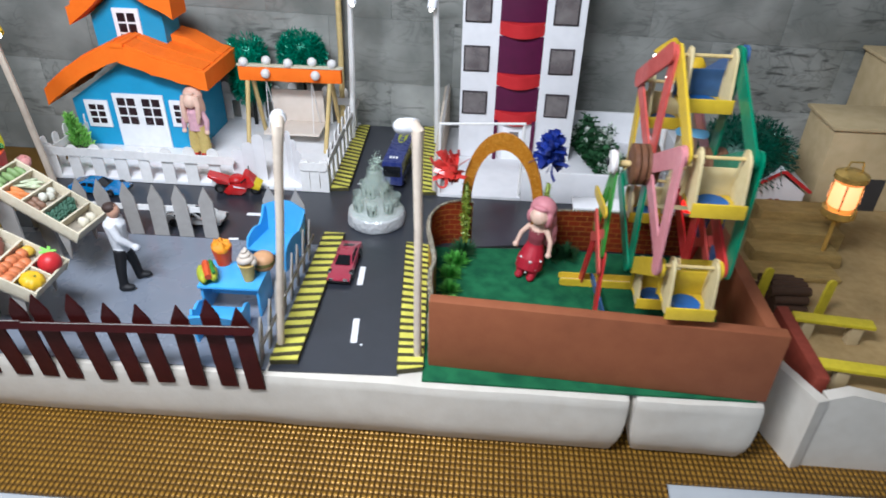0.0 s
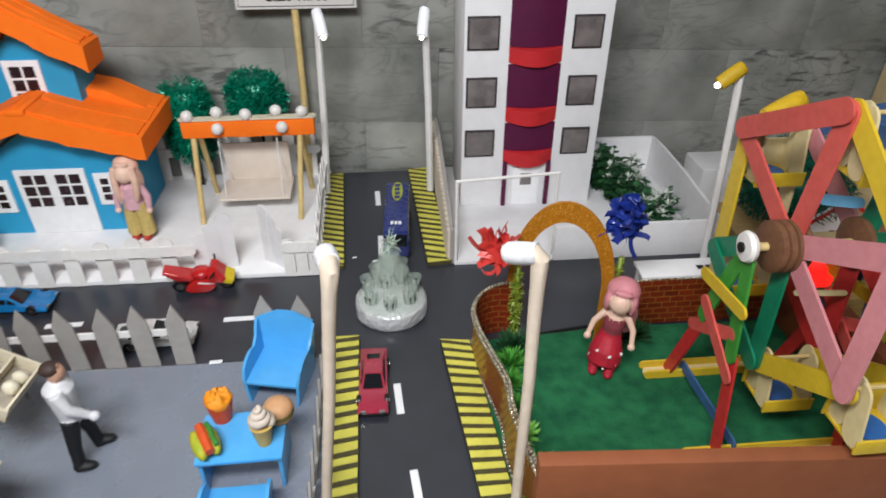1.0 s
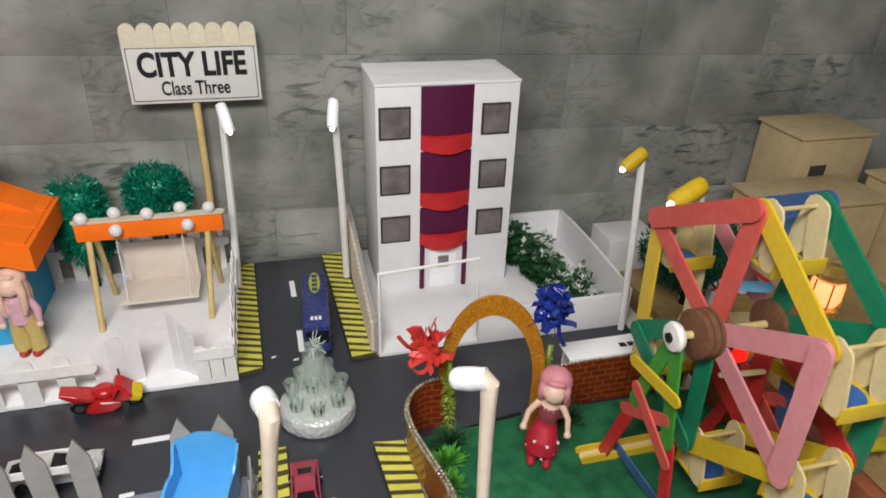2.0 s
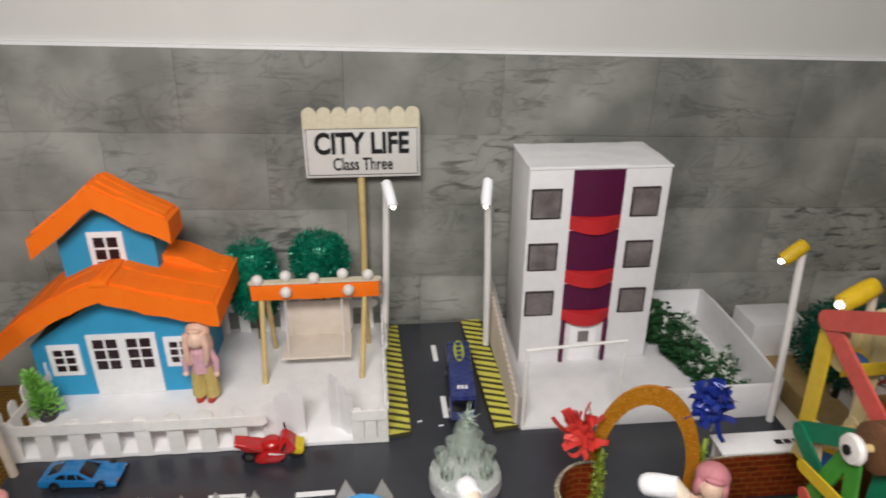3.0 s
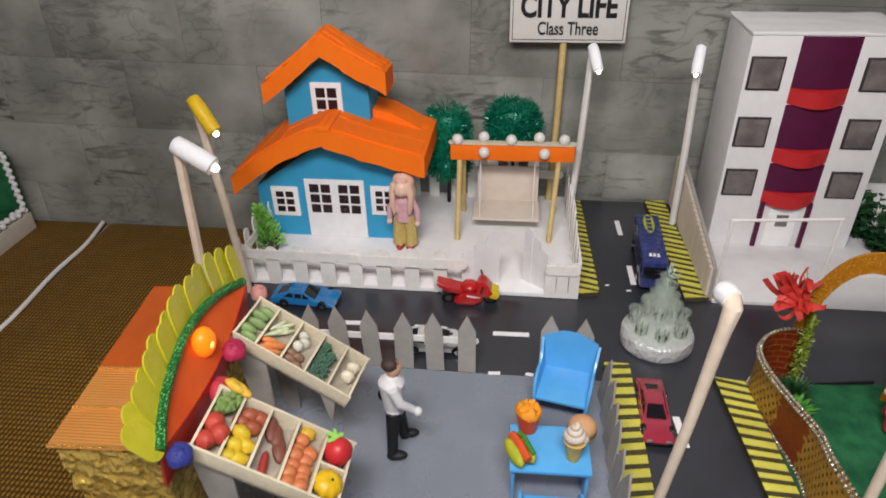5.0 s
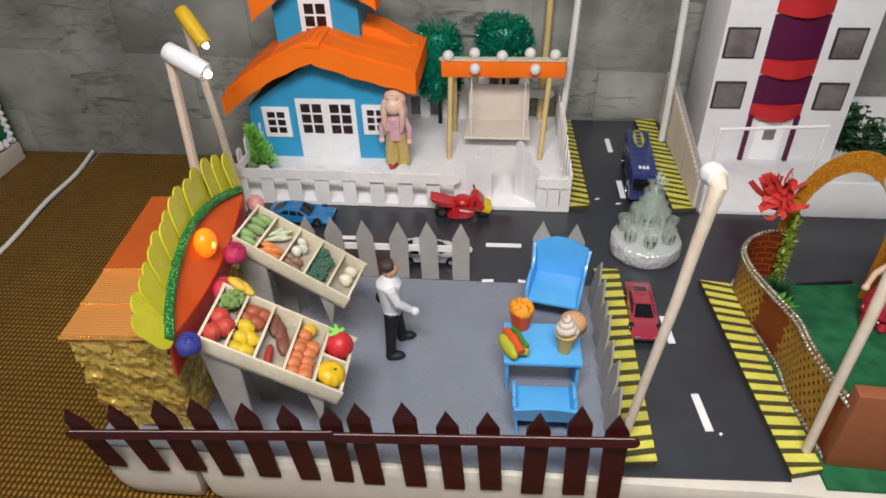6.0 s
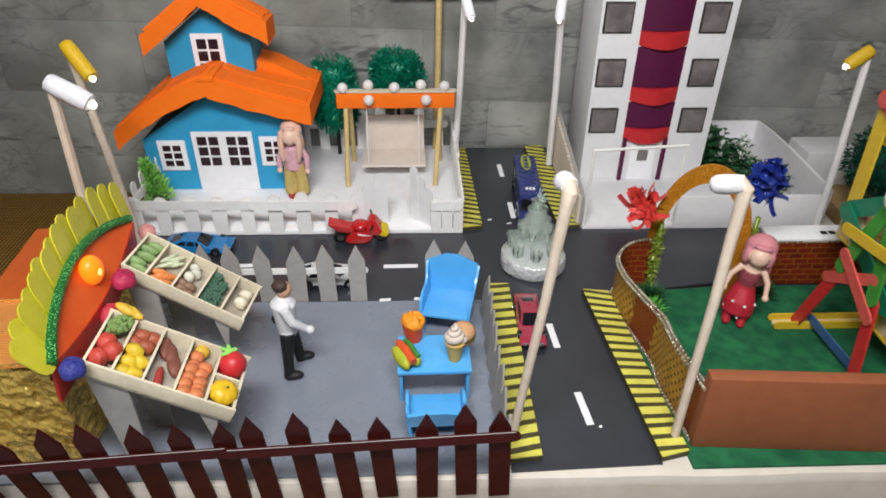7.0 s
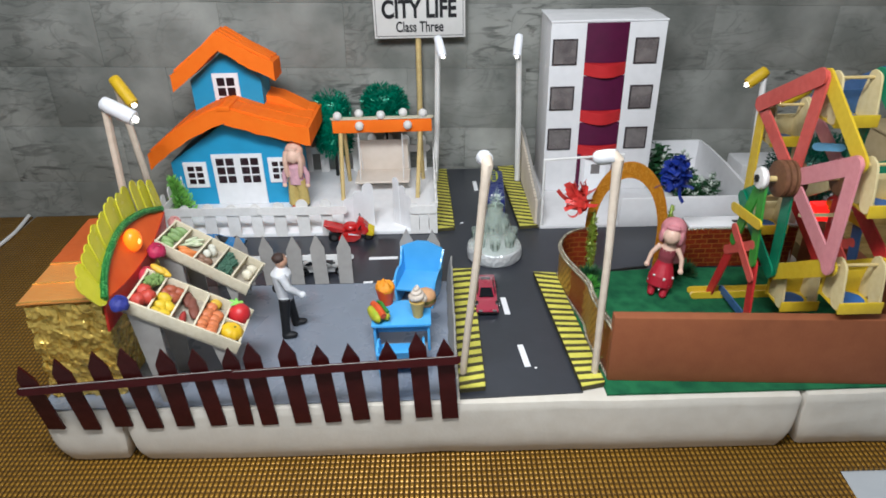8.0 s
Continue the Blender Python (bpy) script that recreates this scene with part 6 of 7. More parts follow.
for j in range(3):
    box(bm, (0.034, -0.007 + 0.005 * j, 0.0417), (0.04, -0.0035 + 0.005 * j, 0.0424))
part("front_mark", bm, PAPER_WHITE, bus, "white printed marks")
for x in (0.033, -0.033):
    for y in (0.0155, -0.0155):
        wheel(bus, x, y, 0.0068, 0.005)

bike = thing("toy_motorcycle", "red toy motorcycle with a yellow nose parked on the road", "toy motorcycle", pose(-0.221, 0.388, 0.0003, 9, 0, 3) @ Matrix.Diagonal((1.02, 1.75, 0.96, 1)), "toy vehicles on the roads")
RED_TOY = flat("red_toy_paint", "bf2020", 0.22, coat=0.5)
for x in (-0.021, 0.0265):
    wheel(bike, x, 0, 0.0082, 0.0055, DARK_CARD)
bm = BM()
shell(bm, [(-0.015, 0.0085), (-0.01, 0.004), (0.008, 0.0035), (0.0155, 0.009), (0.0185, 0.017), (0.006, 0.021), (-0.006, 0.019)], 0.0068, 0.25, 0.006)
part("belly_fairing", bm, RED_TOY, bike)
bm = BM()
shell(bm, [(-0.034, 0.0305), (-0.022, 0.021), (-0.008, 0.0185), (-0.003, 0.0235), (-0.014, 0.0262), (-0.033, 0.0345)], 0.005, 0.3, 0.02)
part("tail", bm, RED_TOY, bike)
bm = BM()
ball(bm, (0.003, 0, 0.0245), 0.0085, (1.25, 0.66, 0.72), 14)
part("tank", bm, RED_TOY, bike)
bm = BM()
shell(bm, [(0.009, 0.0185), (0.0235, 0.0155), (0.0285, 0.0215), (0.021, 0.035), (0.0155, 0.0385), (0.0115, 0.0305)], 0.0064, 0.45, 0.018)
part("cowl", bm, RED_TOY, bike)
bm = BM()
shell(bm, [(0.0195, 0.016), (0.0325, 0.011), (0.036, 0.0165), (0.0275, 0.0235)], 0.0056, 0.2, 0.015)
part("nose", bm, flat("yellow_toy_paint", "e3c81e", 0.3), bike)
bm = BM()
tube(bm, [(0.015, -0.011, 0.032), (0.018, -0.004, 0.03), (0.018, 0.004, 0.03), (0.015, 0.011, 0.032)], 0.001, 6)
part("handlebar", bm, BLACK_PL, bike)
for s in (-1, 1):
    bm = BM()
    tube(bm, [(0.018, s * 0.0045, 0.026), (0.022, s * 0.0045, 0.0095)], 0.0011, 6)
    part("fork", bm, CHROME, bike)
    bm = BM()
    box(bm, (-0.004, s * 0.0052 - 0.0006, 0.016), (0.012, s * 0.0052 + 0.0006, 0.018), pose(0, 0, 0, 0, 12, 0))
    part("side_mark", bm, PAPER_WHITE, bike)

# ---------------------------------------------------------------- fountain
fount = thing("toy_fountain", "fountain of clear plastic cups on a silver foil base", "fountain", pose(-0.017, 0.334, 0.0003))
rnd = random.Random(12)
bm = BM()
lathe(bm, [(0.036, 0), (0.0374, 0.002), (0.0372, 0.009), (0.0362, 0.0155), (0.0335, 0.018), (0.02, 0.0195), (0.0, 0.02)], seg=30, wob=0.02, rnd=rnd)
for v in bm.verts:
    v.co += Vector((noise.noise(v.co * 190), noise.noise(v.co * 200), noise.noise(v.co * 210) * 0.6)) * 0.0007 if v.co.z > 0.001 else Vector()
part("base", bm, SILVER, fount, "silver foil base")


RIB_INK = flat("dark_green_ink", "16281d", 0.4)


def cup(x, y, z, r, h, tilt=0.0, flip=True):
    bm = BM()
    w = 0.0007
    out = [(r * 0.72, 0), (r, h)] if not flip else [(r, 0), (r * 0.72, h)]
    prof = [(out[0][0], 0), (out[1][0], h), (out[1][0] - w, h - (w if flip else 0)), (out[0][0] - w, w if not flip else 0)]
    lathe(bm, prof, seg=18, m=pose(x, y, z, tilt, 0, 0))
    return part("cup", bm, CLEAR, fount)


SPOTS = []
for ring, n, turn, z, r, h in ((0.0245, 7, 0.2, 0.021, 0.0078, 0.0165), (0.0135, 5, 0.5, 0.0395, 0.0076, 0.0165)):
    for j in range(n):
        a = 2 * math.pi * (j + turn) / n
        SPOTS.append((ring * math.cos(a), ring * math.sin(a), z, r, h))
for x, y, z, r, h in SPOTS:
    c = cup(x, y, z, r, h, flip=False)
    bm = BM()
    for k in range(6):
        b = 2 * math.pi * k / 6 + x * 90
        rod(bm, (x + r * 0.7 * math.cos(b), y + r * 0.7 * math.sin(b), z + 0.0012), (x + r * 0.82 * math.cos(b), y + r * 0.82 * math.sin(b), z + h * 0.6), 0.0009, seg=5)
    part("cup_ribs", bm, RIB_INK, c, "dark green ribs inside the cup")
bm = BM()
lathe(bm, [(0.035, 0.0175), (0.0255, 0.036), (0.0145, 0.058), (0.0078, 0.074), (0.0071, 0.074), (0.0138, 0.058), (0.0248, 0.036), (0.0342, 0.0175)], seg=26, wob=0.02, rnd=rnd)
part("wrap", bm, CLEAR, fount, "clear plastic wrap round the cups")
cup(0, 0, 0.052, 0.0112, 0.0215, flip=False)
cup(0, 0, 0.072, 0.0078, 0.012, flip=False)
bm = BM()
tinsel_ball(bm, (0, 0, 0.083), 0.005, (0.8, 0.8, 1.2), 46, 0.012, rnd, w=0.0005)
part("spray", bm, flat("pale_green_strands", "c3d6c6", 0.3), fount, "pale green plastic strands", sharp=180)

for x, y, l, tu in ((-0.184, 0.2672, 0.012, 4), (-0.149, 0.2685, 0.008, -8)):
    bm = BM()
    box(bm, (-l / 2, -0.0022, 0), (l / 2, 0.0022, 0.0006), pose(x, y, 0.0014, 0, 0, tu), 0.0002)
    tagged(part("tape_scrap", bm, PAPER_WHITE), "small white tape scrap on the edge of the grey paper", "tape", "tape scraps")
for x, y, l, tu in ((-0.058, 0.432, 0.006, 20), (-0.034, 0.423, 0.007, 15), (0.007, 0.091, 0.003, 50)):
    bm = BM()
    plate(bm, [(-l / 2, -0.0009), (l * 0.4, -0.0013), (l / 2, 0.0006), (-l * 0.3, 0.0012)], 0.0006, pose(x, y, 0.0003, 0, 0, tu))
    tagged(part("paper_scrap", bm, PAPER_WHITE), "tiny torn white paper scrap lying on the road", "scrap", "paper scraps")

# ---------------------------------------------------------------- park
bm = BM()
plate(bm, [(0.072, 0.047), (0.25, 0.048), (0.379, 0.05), (0.379, 0.283), (0.2, 0.286), (0.112, 0.279), (0.06, 0.276)], 0.0022, Matrix.Translation((0, 0, -0.0007)))
bmesh.ops.subdivide_edges(bm, edges=bm.edges[:], cuts=1)
tagged(part("park_lawn", bm, FELT), "green felt lawn of the park, worn and blotchy", "lawn", kind="structure")
planter = thing("park_wall", "brown painted foam board wall round the park", "wall", kind="structure")
bm = BM()
A, B = Vector((0.076, 0.067, 0)), Vector((0.386, 0.049, 0))
m = basis(A + Vector((0, 0, 0.0016)), B - A, (0, 0, 1))
box(bm, (0, 0, 0), ((B - A).length, 0.012, 0.077), m, 0.0015)
part("front_board", bm, BROWN_FOAM, planter)
bm = BM()
box(bm, (0.372, 0.062, 0.0016), (0.385, 0.286, 0.0735), bevel=0.0015)
part("side_board", bm, BROWN_FOAM, planter)



def brick_ribbon(name, colour, rough, metal, first="8e2f14", other="6e2410", joint="a8702e", scale=100, share=0.75, **k):
    """Ribbon printed or woven with small courses along the fence."""
    m = mat(name, colour, rough, metal, **k)
    nt = m.node_tree
    b = nt.nodes["Principled BSDF"]
    geo = nt.nodes.new("ShaderNodeNewGeometry")
    sep = nt.nodes.new("ShaderNodeSeparateXYZ")
    nt.links.new(geo.outputs["Position"], sep.inputs[0])
    along = nt.nodes.new("ShaderNodeMath")
    nt.links.new(sep.outputs[0], along.inputs[0])
    nt.links.new(sep.outputs[1], along.inputs[1])
    co = nt.nodes.new("ShaderNodeCombineXYZ")
    nt.links.new(along.outputs[0], co.inputs[0])
    nt.links.new(sep.outputs[2], co.inputs[1])
    br = nt.nodes.new("ShaderNodeTexBrick")
    br.inputs["Scale"].default_value = scale
    br.inputs["Brick Width"].default_value, br.inputs["Row Height"].default_value = 1.5, 0.7
    br.inputs["Mortar Size"].default_value, br.inputs["Bias"].default_value = 0.05, 0.0
    br.inputs["Color1"].default_value, br.inputs["Color2"].default_value = rgb(first), rgb(other)
    br.inputs["Mortar"].default_value = rgb(joint)
    nt.links.new(co.outputs[0], br.inputs["Vector"])
    old = b.inputs["Base Color"].links[0].from_socket
    mx = nt.nodes.new("ShaderNodeMix")
    mx.data_type = "RGBA"
    mx.inputs["Factor"].default_value = share
    nt.links.new(old, mx.inputs["A"])
    nt.links.new(br.outputs["Color"], mx.inputs["B"])
    nt.links.new(mx.outputs["Result"], b.inputs["Base Color"])
    return m


def wave_of(nt, socket, scale, shift=0.0):
    """sin(value * scale + shift)"""
    k = nt.nodes.new("ShaderNodeMath")
    k.operation = "MULTIPLY_ADD"
    k.inputs[1].default_value, k.inputs[2].default_value = scale, shift
    nt.links.new(socket, k.inputs[0])
    w = nt.nodes.new("ShaderNodeMath")
    w.operation = "SINE"
    nt.links.new(k.outputs[0], w.inputs[0])
    return w.outputs[0]


def lace_ribbon():
    """Gold woven ribbon with rows of dark eyelets and patches of rust glitter."""
    m = mat("gold_lace_ribbon", "cfa04c", 0.32, 0.35, second="b8812f", size=260, mixed=0.9, bump=0.7, bump_size=700, dirt=0.15)
    nt = m.node_tree
    b = nt.nodes["Principled BSDF"]
    geo = nt.nodes.new("ShaderNodeNewGeometry")
    sep = nt.nodes.new("ShaderNodeSeparateXYZ")
    nt.links.new(geo.outputs["Position"], sep.inputs[0])
    along = nt.nodes.new("ShaderNodeMath")
    nt.links.new(sep.outputs[0], along.inputs[0])
    nt.links.new(sep.outputs[1], along.inputs[1])
    last = b.inputs["Base Color"].links[0].from_socket
    eye = nt.nodes.new("ShaderNodeMath")
    eye.operation = "MULTIPLY"
    nt.links.new(wave_of(nt, along.outputs[0], 900), eye.inputs[0])
    nt.links.new(wave_of(nt, sep.outputs[2], 560, 1.2), eye.inputs[1])
    noise_tex = nt.nodes.new("ShaderNodeTexNoise")
    noise_tex.inputs["Scale"].default_value = 130
    nt.links.new(geo.outputs["Position"], noise_tex.inputs["Vector"])
    patch = nt.nodes.new("ShaderNodeMath")
    patch.operation = "ADD"
    nt.links.new(wave_of(nt, along.outputs[0], 57, -0.9), patch.inputs[0])
    nt.links.new(noise_tex.outputs["Fac"], patch.inputs[1])
    for value, lo, hi, colour in ((eye.outputs[0], 0.4, 0.6, "4a2a10"), (patch.outputs[0], 1.0, 1.12, "8a2f10")):
        rng = nt.nodes.new("ShaderNodeMapRange")
        rng.inputs["From Min"].default_value, rng.inputs["From Max"].default_value = lo, hi
        rng.inputs["To Max"].default_value = 0.92
        nt.links.new(value, rng.inputs["Value"])
        mx = nt.nodes.new("ShaderNodeMix")
        mx.data_type = "RGBA"
        mx.inputs["B"].default_value = rgb(colour)
        nt.links.new(rng.outputs["Result"], mx.inputs["Factor"])
        nt.links.new(last, mx.inputs["A"])
        last = mx.outputs["Result"]
    nt.links.new(last, b.inputs["Base Color"])
    return m


LACE_OUT = lace_ribbon()
LACE_IN = brick_ribbon("rust_glitter_ribbon", "7a2e14", 0.4, 0.3, second="9a4a1e", size=320, mixed=0.9, bump=0.6, bump_size=800, dirt=0.25)
BEADS = mat("silver_gold_beads", "d8d2bc", 0.25, 0.5, second="5a4c34", size=420, mixed=1.0, bump=0.3)


def ribbon_wall(name, label, line, z0, tops, thick=0.0022):
    """A curved upright band with an outer and an inner face, and bead edging."""
    t = thing(name, label, "ribbon fence", group="ribbon fences of the park")
    n = len(line)
    hs = [tops(j / (n - 1)) for j in range(n)]
    for nm, off, mt in (("outer_band", thick / 2, LACE_OUT), ("inner_band", -thick / 2, LACE_IN)):
        bm = BM()
        rows = []
        for j in range(n):
            d = (line[min(j + 1, n - 1)] - line[max(0, j - 1)]).normalized()
            s = Vector((-d.y, d.x, 0))
            a, b = line[j] + s * (off if off > 0 else 0), line[j] + s * (0 if off > 0 else off)
            rows.append([bm.verts.new((q.x, q.y, z)) for q, z in ((a, z0), (b, z0), (b, hs[j]), (a, hs[j]))])
        for r0, r1 in zip(rows, rows[1:]):
            for k in range(4):
                bm.faces.new((r0[k], r0[(k + 1) % 4], r1[(k + 1) % 4], r1[k]))
        bm.faces.new(rows[0])
        bm.faces.new(rows[-1][::-1])
        part(nm, bm, mt, t)
    for nm, zz in (("bead_edge", None), ("bead_foot", 0.003)):
        bm = BM()
        acc, last = 0.0, None
        for j in range(n - 1):
            for k in range(4):
                p = line[j].lerp(line[j + 1], k / 4)
                z = hs[j] + (hs[j + 1] - hs[j]) * k / 4 if zz is None else zz
                q = Vector((p.x, p.y, z))
                d = (line[j + 1] - line[j]).normalized()
                if nm == "bead_foot":
                    q += Vector((-d.y, d.x, 0)) * 0.0022
                if last is None or (q - last).length > 0.0031:
                    ball(bm, q, 0.0019, seg=6)
                    if nm == "bead_edge":
                        ball(bm, q + Vector((-d.y, d.x, 0)) * 0.002 - Vector((0, 0, 0.0028)), 0.0018, seg=6)
                    last = q
        part(nm, bm, BEADS, t, "silver gold bead edging")
    return t


line = smooth([(0.079, 0.074, 0), (0.076, 0.1, 0), (0.072, 0.135, 0), (0.0735, 0.165, 0), (0.068, 0.2, 0), (0.0605, 0.24, 0), (0.06, 0.268, 0), (0.07, 0.284, 0), (0.088, 0.289, 0), (0.108, 0.284, 0)])
ribbon_wall("ribbon_fence", "curving gold lace ribbon fence beside the striped kerb", line, 0.0014, lambda u: 0.056 + 0.006 * math.sin(u * 8) + 0.008 * max(0, 0.12 - u) / 0.12)
line2 = smooth([(0.198, 0.272, 0), (0.205, 0.285, 0), (0.23, 0.289, 0), (0.3, 0.2895, 0), (0.366, 0.29, 0)])
ribbon_wall("ribbon_fence", "gold lace ribbon fence along the back of the park", line2, 0.0014, lambda u: 0.056)
bm = BM()
box(bm, (0.226, 0.288, 0.0575), (0.368, 0.316, 0.0605), bevel=0.0008)
box(bm, (0.23, 0.309, 0.0004), (0.364, 0.314, 0.0576))
ledge = tagged(part("white_ledge", bm, CARD_WHITE), "white card ledge behind the ribbon fence", "ledge")
bm = BM()
for j in range(5):
    box(bm, (0.285 + j * 0.009, 0.297, 0.0603), (0.292 + j * 0.009, 0.303, 0.061))
part("print_bar", bm, BLACK_INK, ledge, "dark printed marks")

arch = thing("entrance_arch", "amber glitter arch at the park entrance", "arch", pose(0, 0, 0))
bm = BM()
m = basis((0.1415, 0.279, 0), (0.092, -0.03, 0), (-0.03, -0.092, 0))
o, q = [], []
for j in range(25):
    a = math.pi * j / 24
    o.append((0.049 * math.cos(a), 0.064 + 0.09 * math.sin(a)))
    q.append((0.038 * math.cos(a), 0.06 + 0.074 * math.sin(a)))
plate(bm, [(0.049, 0.0012)] + o + [(-0.049, 0.0012), (-0.038, 0.0012)] + q[::-1] + [(0.038, 0.0012)], 0.003, m)
part("arch_band", bm, ORANGE_GLIT, arch)


# Shadow at the road paper's curled edge, built as a thin black strip.
bm = BM()
tube(bm, [(0.112, 0.2792, 0.0028), (0.135, 0.2808, 0.0034), (0.155, 0.2822, 0.0046), (0.178, 0.2846, 0.005)], [0.0006, 0.0011, 0.0017, 0.0019], 6)
tagged(part("paper_edge", bm, BLACK_PL), "black strip for the shadow of the road paper's curled edge", "paper")


def garland_post(x, y, h, hexa, label, seed, zc, lengths, curl=0.004, dx=0.0, tall=1.0, wide=0.0042, count=60, low=-0.45, loops=()):
    rnd = random.Random(seed)
    t = thing("ribbon_flower", label, "flower", pose(x, y, 0.0014), "ribbon flowers at the arch")
    bm = BM()
    tube(bm, [(0, 0, 0), (0.001, 0, h * 0.5), (0, 0, h)], 0.0022, 6)
    tinsel_ball(bm, (0, 0, h * 0.5), h * 0.5, (0.06, 0.06, 1.0), 420, 0.0058, rnd, w=0.0009)
    part("stem", bm, LEAF_GARLAND, t, "green garland stem", sharp=180)
    mt = mat("ribbon_" + hexa, hexa, 0.3, 0.15, size=120, bump=0.1, spec=0.6)
    bm = BM()
    for j in range(count):
        a, e = rnd.uniform(0, 6.28), rnd.uniform(low, 1.45)
        d = Vector((math.cos(a) * math.cos(e) + dx * 14, math.sin(a) * math.cos(e), math.sin(e) * tall)).normalized()
        l = rnd.uniform(*lengths) * (1 + (tall - 1) * abs(d.z))
        sd = d.cross(Vector((rnd.uniform(-1, 1), rnd.uniform(-1, 1), rnd.uniform(-1, 1)))).normalized() * wide * rnd.uniform(0.5, 1.2)
        c = Vector((dx, 0, h + zc))
        rows = []
        for k in range(7):
            u = k / 6
            p = c + d * l * u + d.cross(sd).normalized() * curl * math.sin(u * 4.5 + j) + Vector((0, 0, -0.006 * u * u))
            rows.append((bm.verts.new(p - sd * (1 - 0.25 * u)), bm.verts.new(p + sd * (1 - 0.25 * u))))
        for r0, r1 in zip(rows, rows[1:]):
            bm.faces.new((r0[0], r0[1], r1[1], r1[0]))
    for lx, lz, r in loops:
        c = Vector((dx + lx, -0.004, h + zc + lz))
        rows = []
        for k in range(15):
            a = 0.5 + 5.4 * k / 14
            p = c + Vector((r * math.cos(a), 0.002 * math.sin(a), r * 1.3 * math.sin(a)))
            rows.append((bm.verts.new(p - Vector((0, 0.0028, 0))), bm.verts.new(p + Vector((0, 0.0028, 0)))))
        for r0, r1 in zip(rows, rows[1:]):
            bm.faces.new((r0[0], r0[1], r1[1], r1[0]))
    part("ribbon_spray", bm, mt, t, "", sharp=180)


LEAF_GARLAND = mat("yellow_green_garland", "8a9a33", 0.4, 0.1, second="5e7a2a", size=300, bump=0.1, dirt=0.2)
garland_post(0.1, 0.276, 0.088, "e0463f", "red ribbon flower on a green garland stem by the arch", 31, 0.006, (0.016, 0.038), 0.004, -0.015, 1.15, 0.0056, 36, 0.4, ((-0.013, 0.002, 0.008),))
garland_post(0.191, 0.266, 0.1, "263a94", "blue ribbon flower on a green garland stem by the arch", 32, 0.036, (0.009, 0.017), 0.004, -0.001, 2.1, 0.0065, 84)


def tuft(x, y, r, n, seed, mt, label, z=0.0015):
    rnd = random.Random(seed)
    t = thing("grass_tuft", label, "plant", pose(x, y, z), "plastic plants of the park")
    bm = BM()
    for _ in range(n):
        a, e = rnd.uniform(0, 6.28), rnd.uniform(0.15, 1.4)
        d = Vector((math.cos(a) * math.cos(e), math.sin(a) * math.cos(e), math.sin(e)))
        l = r * rnd.uniform(0.35, 0.75)
        sd = d.cross(Vector((0, 0, 1.0))).normalized() * 0.0008
        p = d * r * rnd.uniform(0.05, 0.5)
        p.z = max(p.z, 0)
        bm.faces.new([bm.verts.new(v) for v in (p - sd, p + sd, p + d * l * 0.6 + sd, p + d * l, p + d * l * 0.6 - sd)])
    part("foliage", bm, mt, t, sharp=180)


TUFT = mat("bright_plastic_grass", "68bc48", 0.45, second="429236", size=200, bump=0, dirt=0.15)
for k, (x, y, r, mt) in enumerate(((0.098, 0.262, 0.022, LEAF), (0.092, 0.24, 0.019, TUFT), (0.086, 0.214, 0.017, TUFT), (0.088, 0.186, 0.016, TUFT), (0.087, 0.155, 0.017, LEAF_LIGHT), (0.092, 0.116, 0.021, LEAF_LIGHT),
                                   (0.094, 0.092, 0.022, LEAF_LIGHT), (0.206, 0.268, 0.018, LEAF), (0.222, 0.27, 0.02, LEAF))):
    tuft(x, y, r, 240, 50 + k, mt, "green plastic grass tuft on the park lawn")

# ---------------------------------------------------------------- big wheel
SALMON = flat("salmon_stick", "cf5a50", 0.45, second="b94a42", coat=0.15)
PINK_ST = flat("pink_stick", "d78f94", 0.45, second="c67a80", coat=0.15)
YEL_ST = flat("yellow_stick", "d9b92c", 0.45, second="c7a41e", coat=0.15)
TEAL_ST = flat("teal_stick", "17805c", 0.45, second="0f6a4a", coat=0.15)
GRN_ST = flat("green_stick", "3f8f35", 0.45, second="327a2a")
RED_ST = flat("red_stick", "c23030", 0.45, second="a82626")
BLU_ST = flat("blue_stick", "3f6290", 0.45, second="34527c")
CRM_ST = flat("cream_stick", "dccb9a", 0.5, second="cbb67e")
CX, CY, CZ = 0.272, 0.163, 0.178
RAD = 0.107
wheel_t = thing("ferris_wheel", "toy ferris wheel of painted craft sticks standing on the lawn", "ferris wheel", pose(0, 0, 0))


def rim_pt(x, deg, r=RAD):
    return Vector((x, CY + r * math.cos(radians(deg)), CZ + r * math.sin(radians(deg))))


ANG = [27, 96, 151, 207, 267, 326]
for x, cols, bars in ((CX, (SALMON, SALMON, PINK_ST, PINK_ST, TEAL_ST, TEAL_ST), (SALMON, YEL_ST, PINK_ST, YEL_ST, TEAL_ST, YEL_ST)),
                      (CX + 0.046, (PINK_ST, TEAL_ST, TEAL_ST, RED_ST, RED_ST, CRM_ST), (BLU_ST, TEAL_ST, TEAL_ST, YEL_ST, RED_ST, CRM_ST))):
    out = -1 if x == CX else 1
    rad = RAD
    for j in range(6):
        bm = BM()
        stick(bm, (x + out * 0.0035, CY, CZ), rim_pt(x + out * 0.0035, ANG[j], rad), 0.0168, 0.0022, (1, 0, 0), over=0.006)
        part("spoke", bm, cols[j], wheel_t)
        bm = BM()
        k = (j + 1) % 6
        o = out * (0.0008 if j % 2 else 0.0062)
        stick(bm, rim_pt(x + o, ANG[j], rad), rim_pt(x + o, ANG[k], rad), 0.0168, 0.0022, (1, 0, 0), over=0.007)
        part("rim_stick", bm, bars[j], wheel_t)
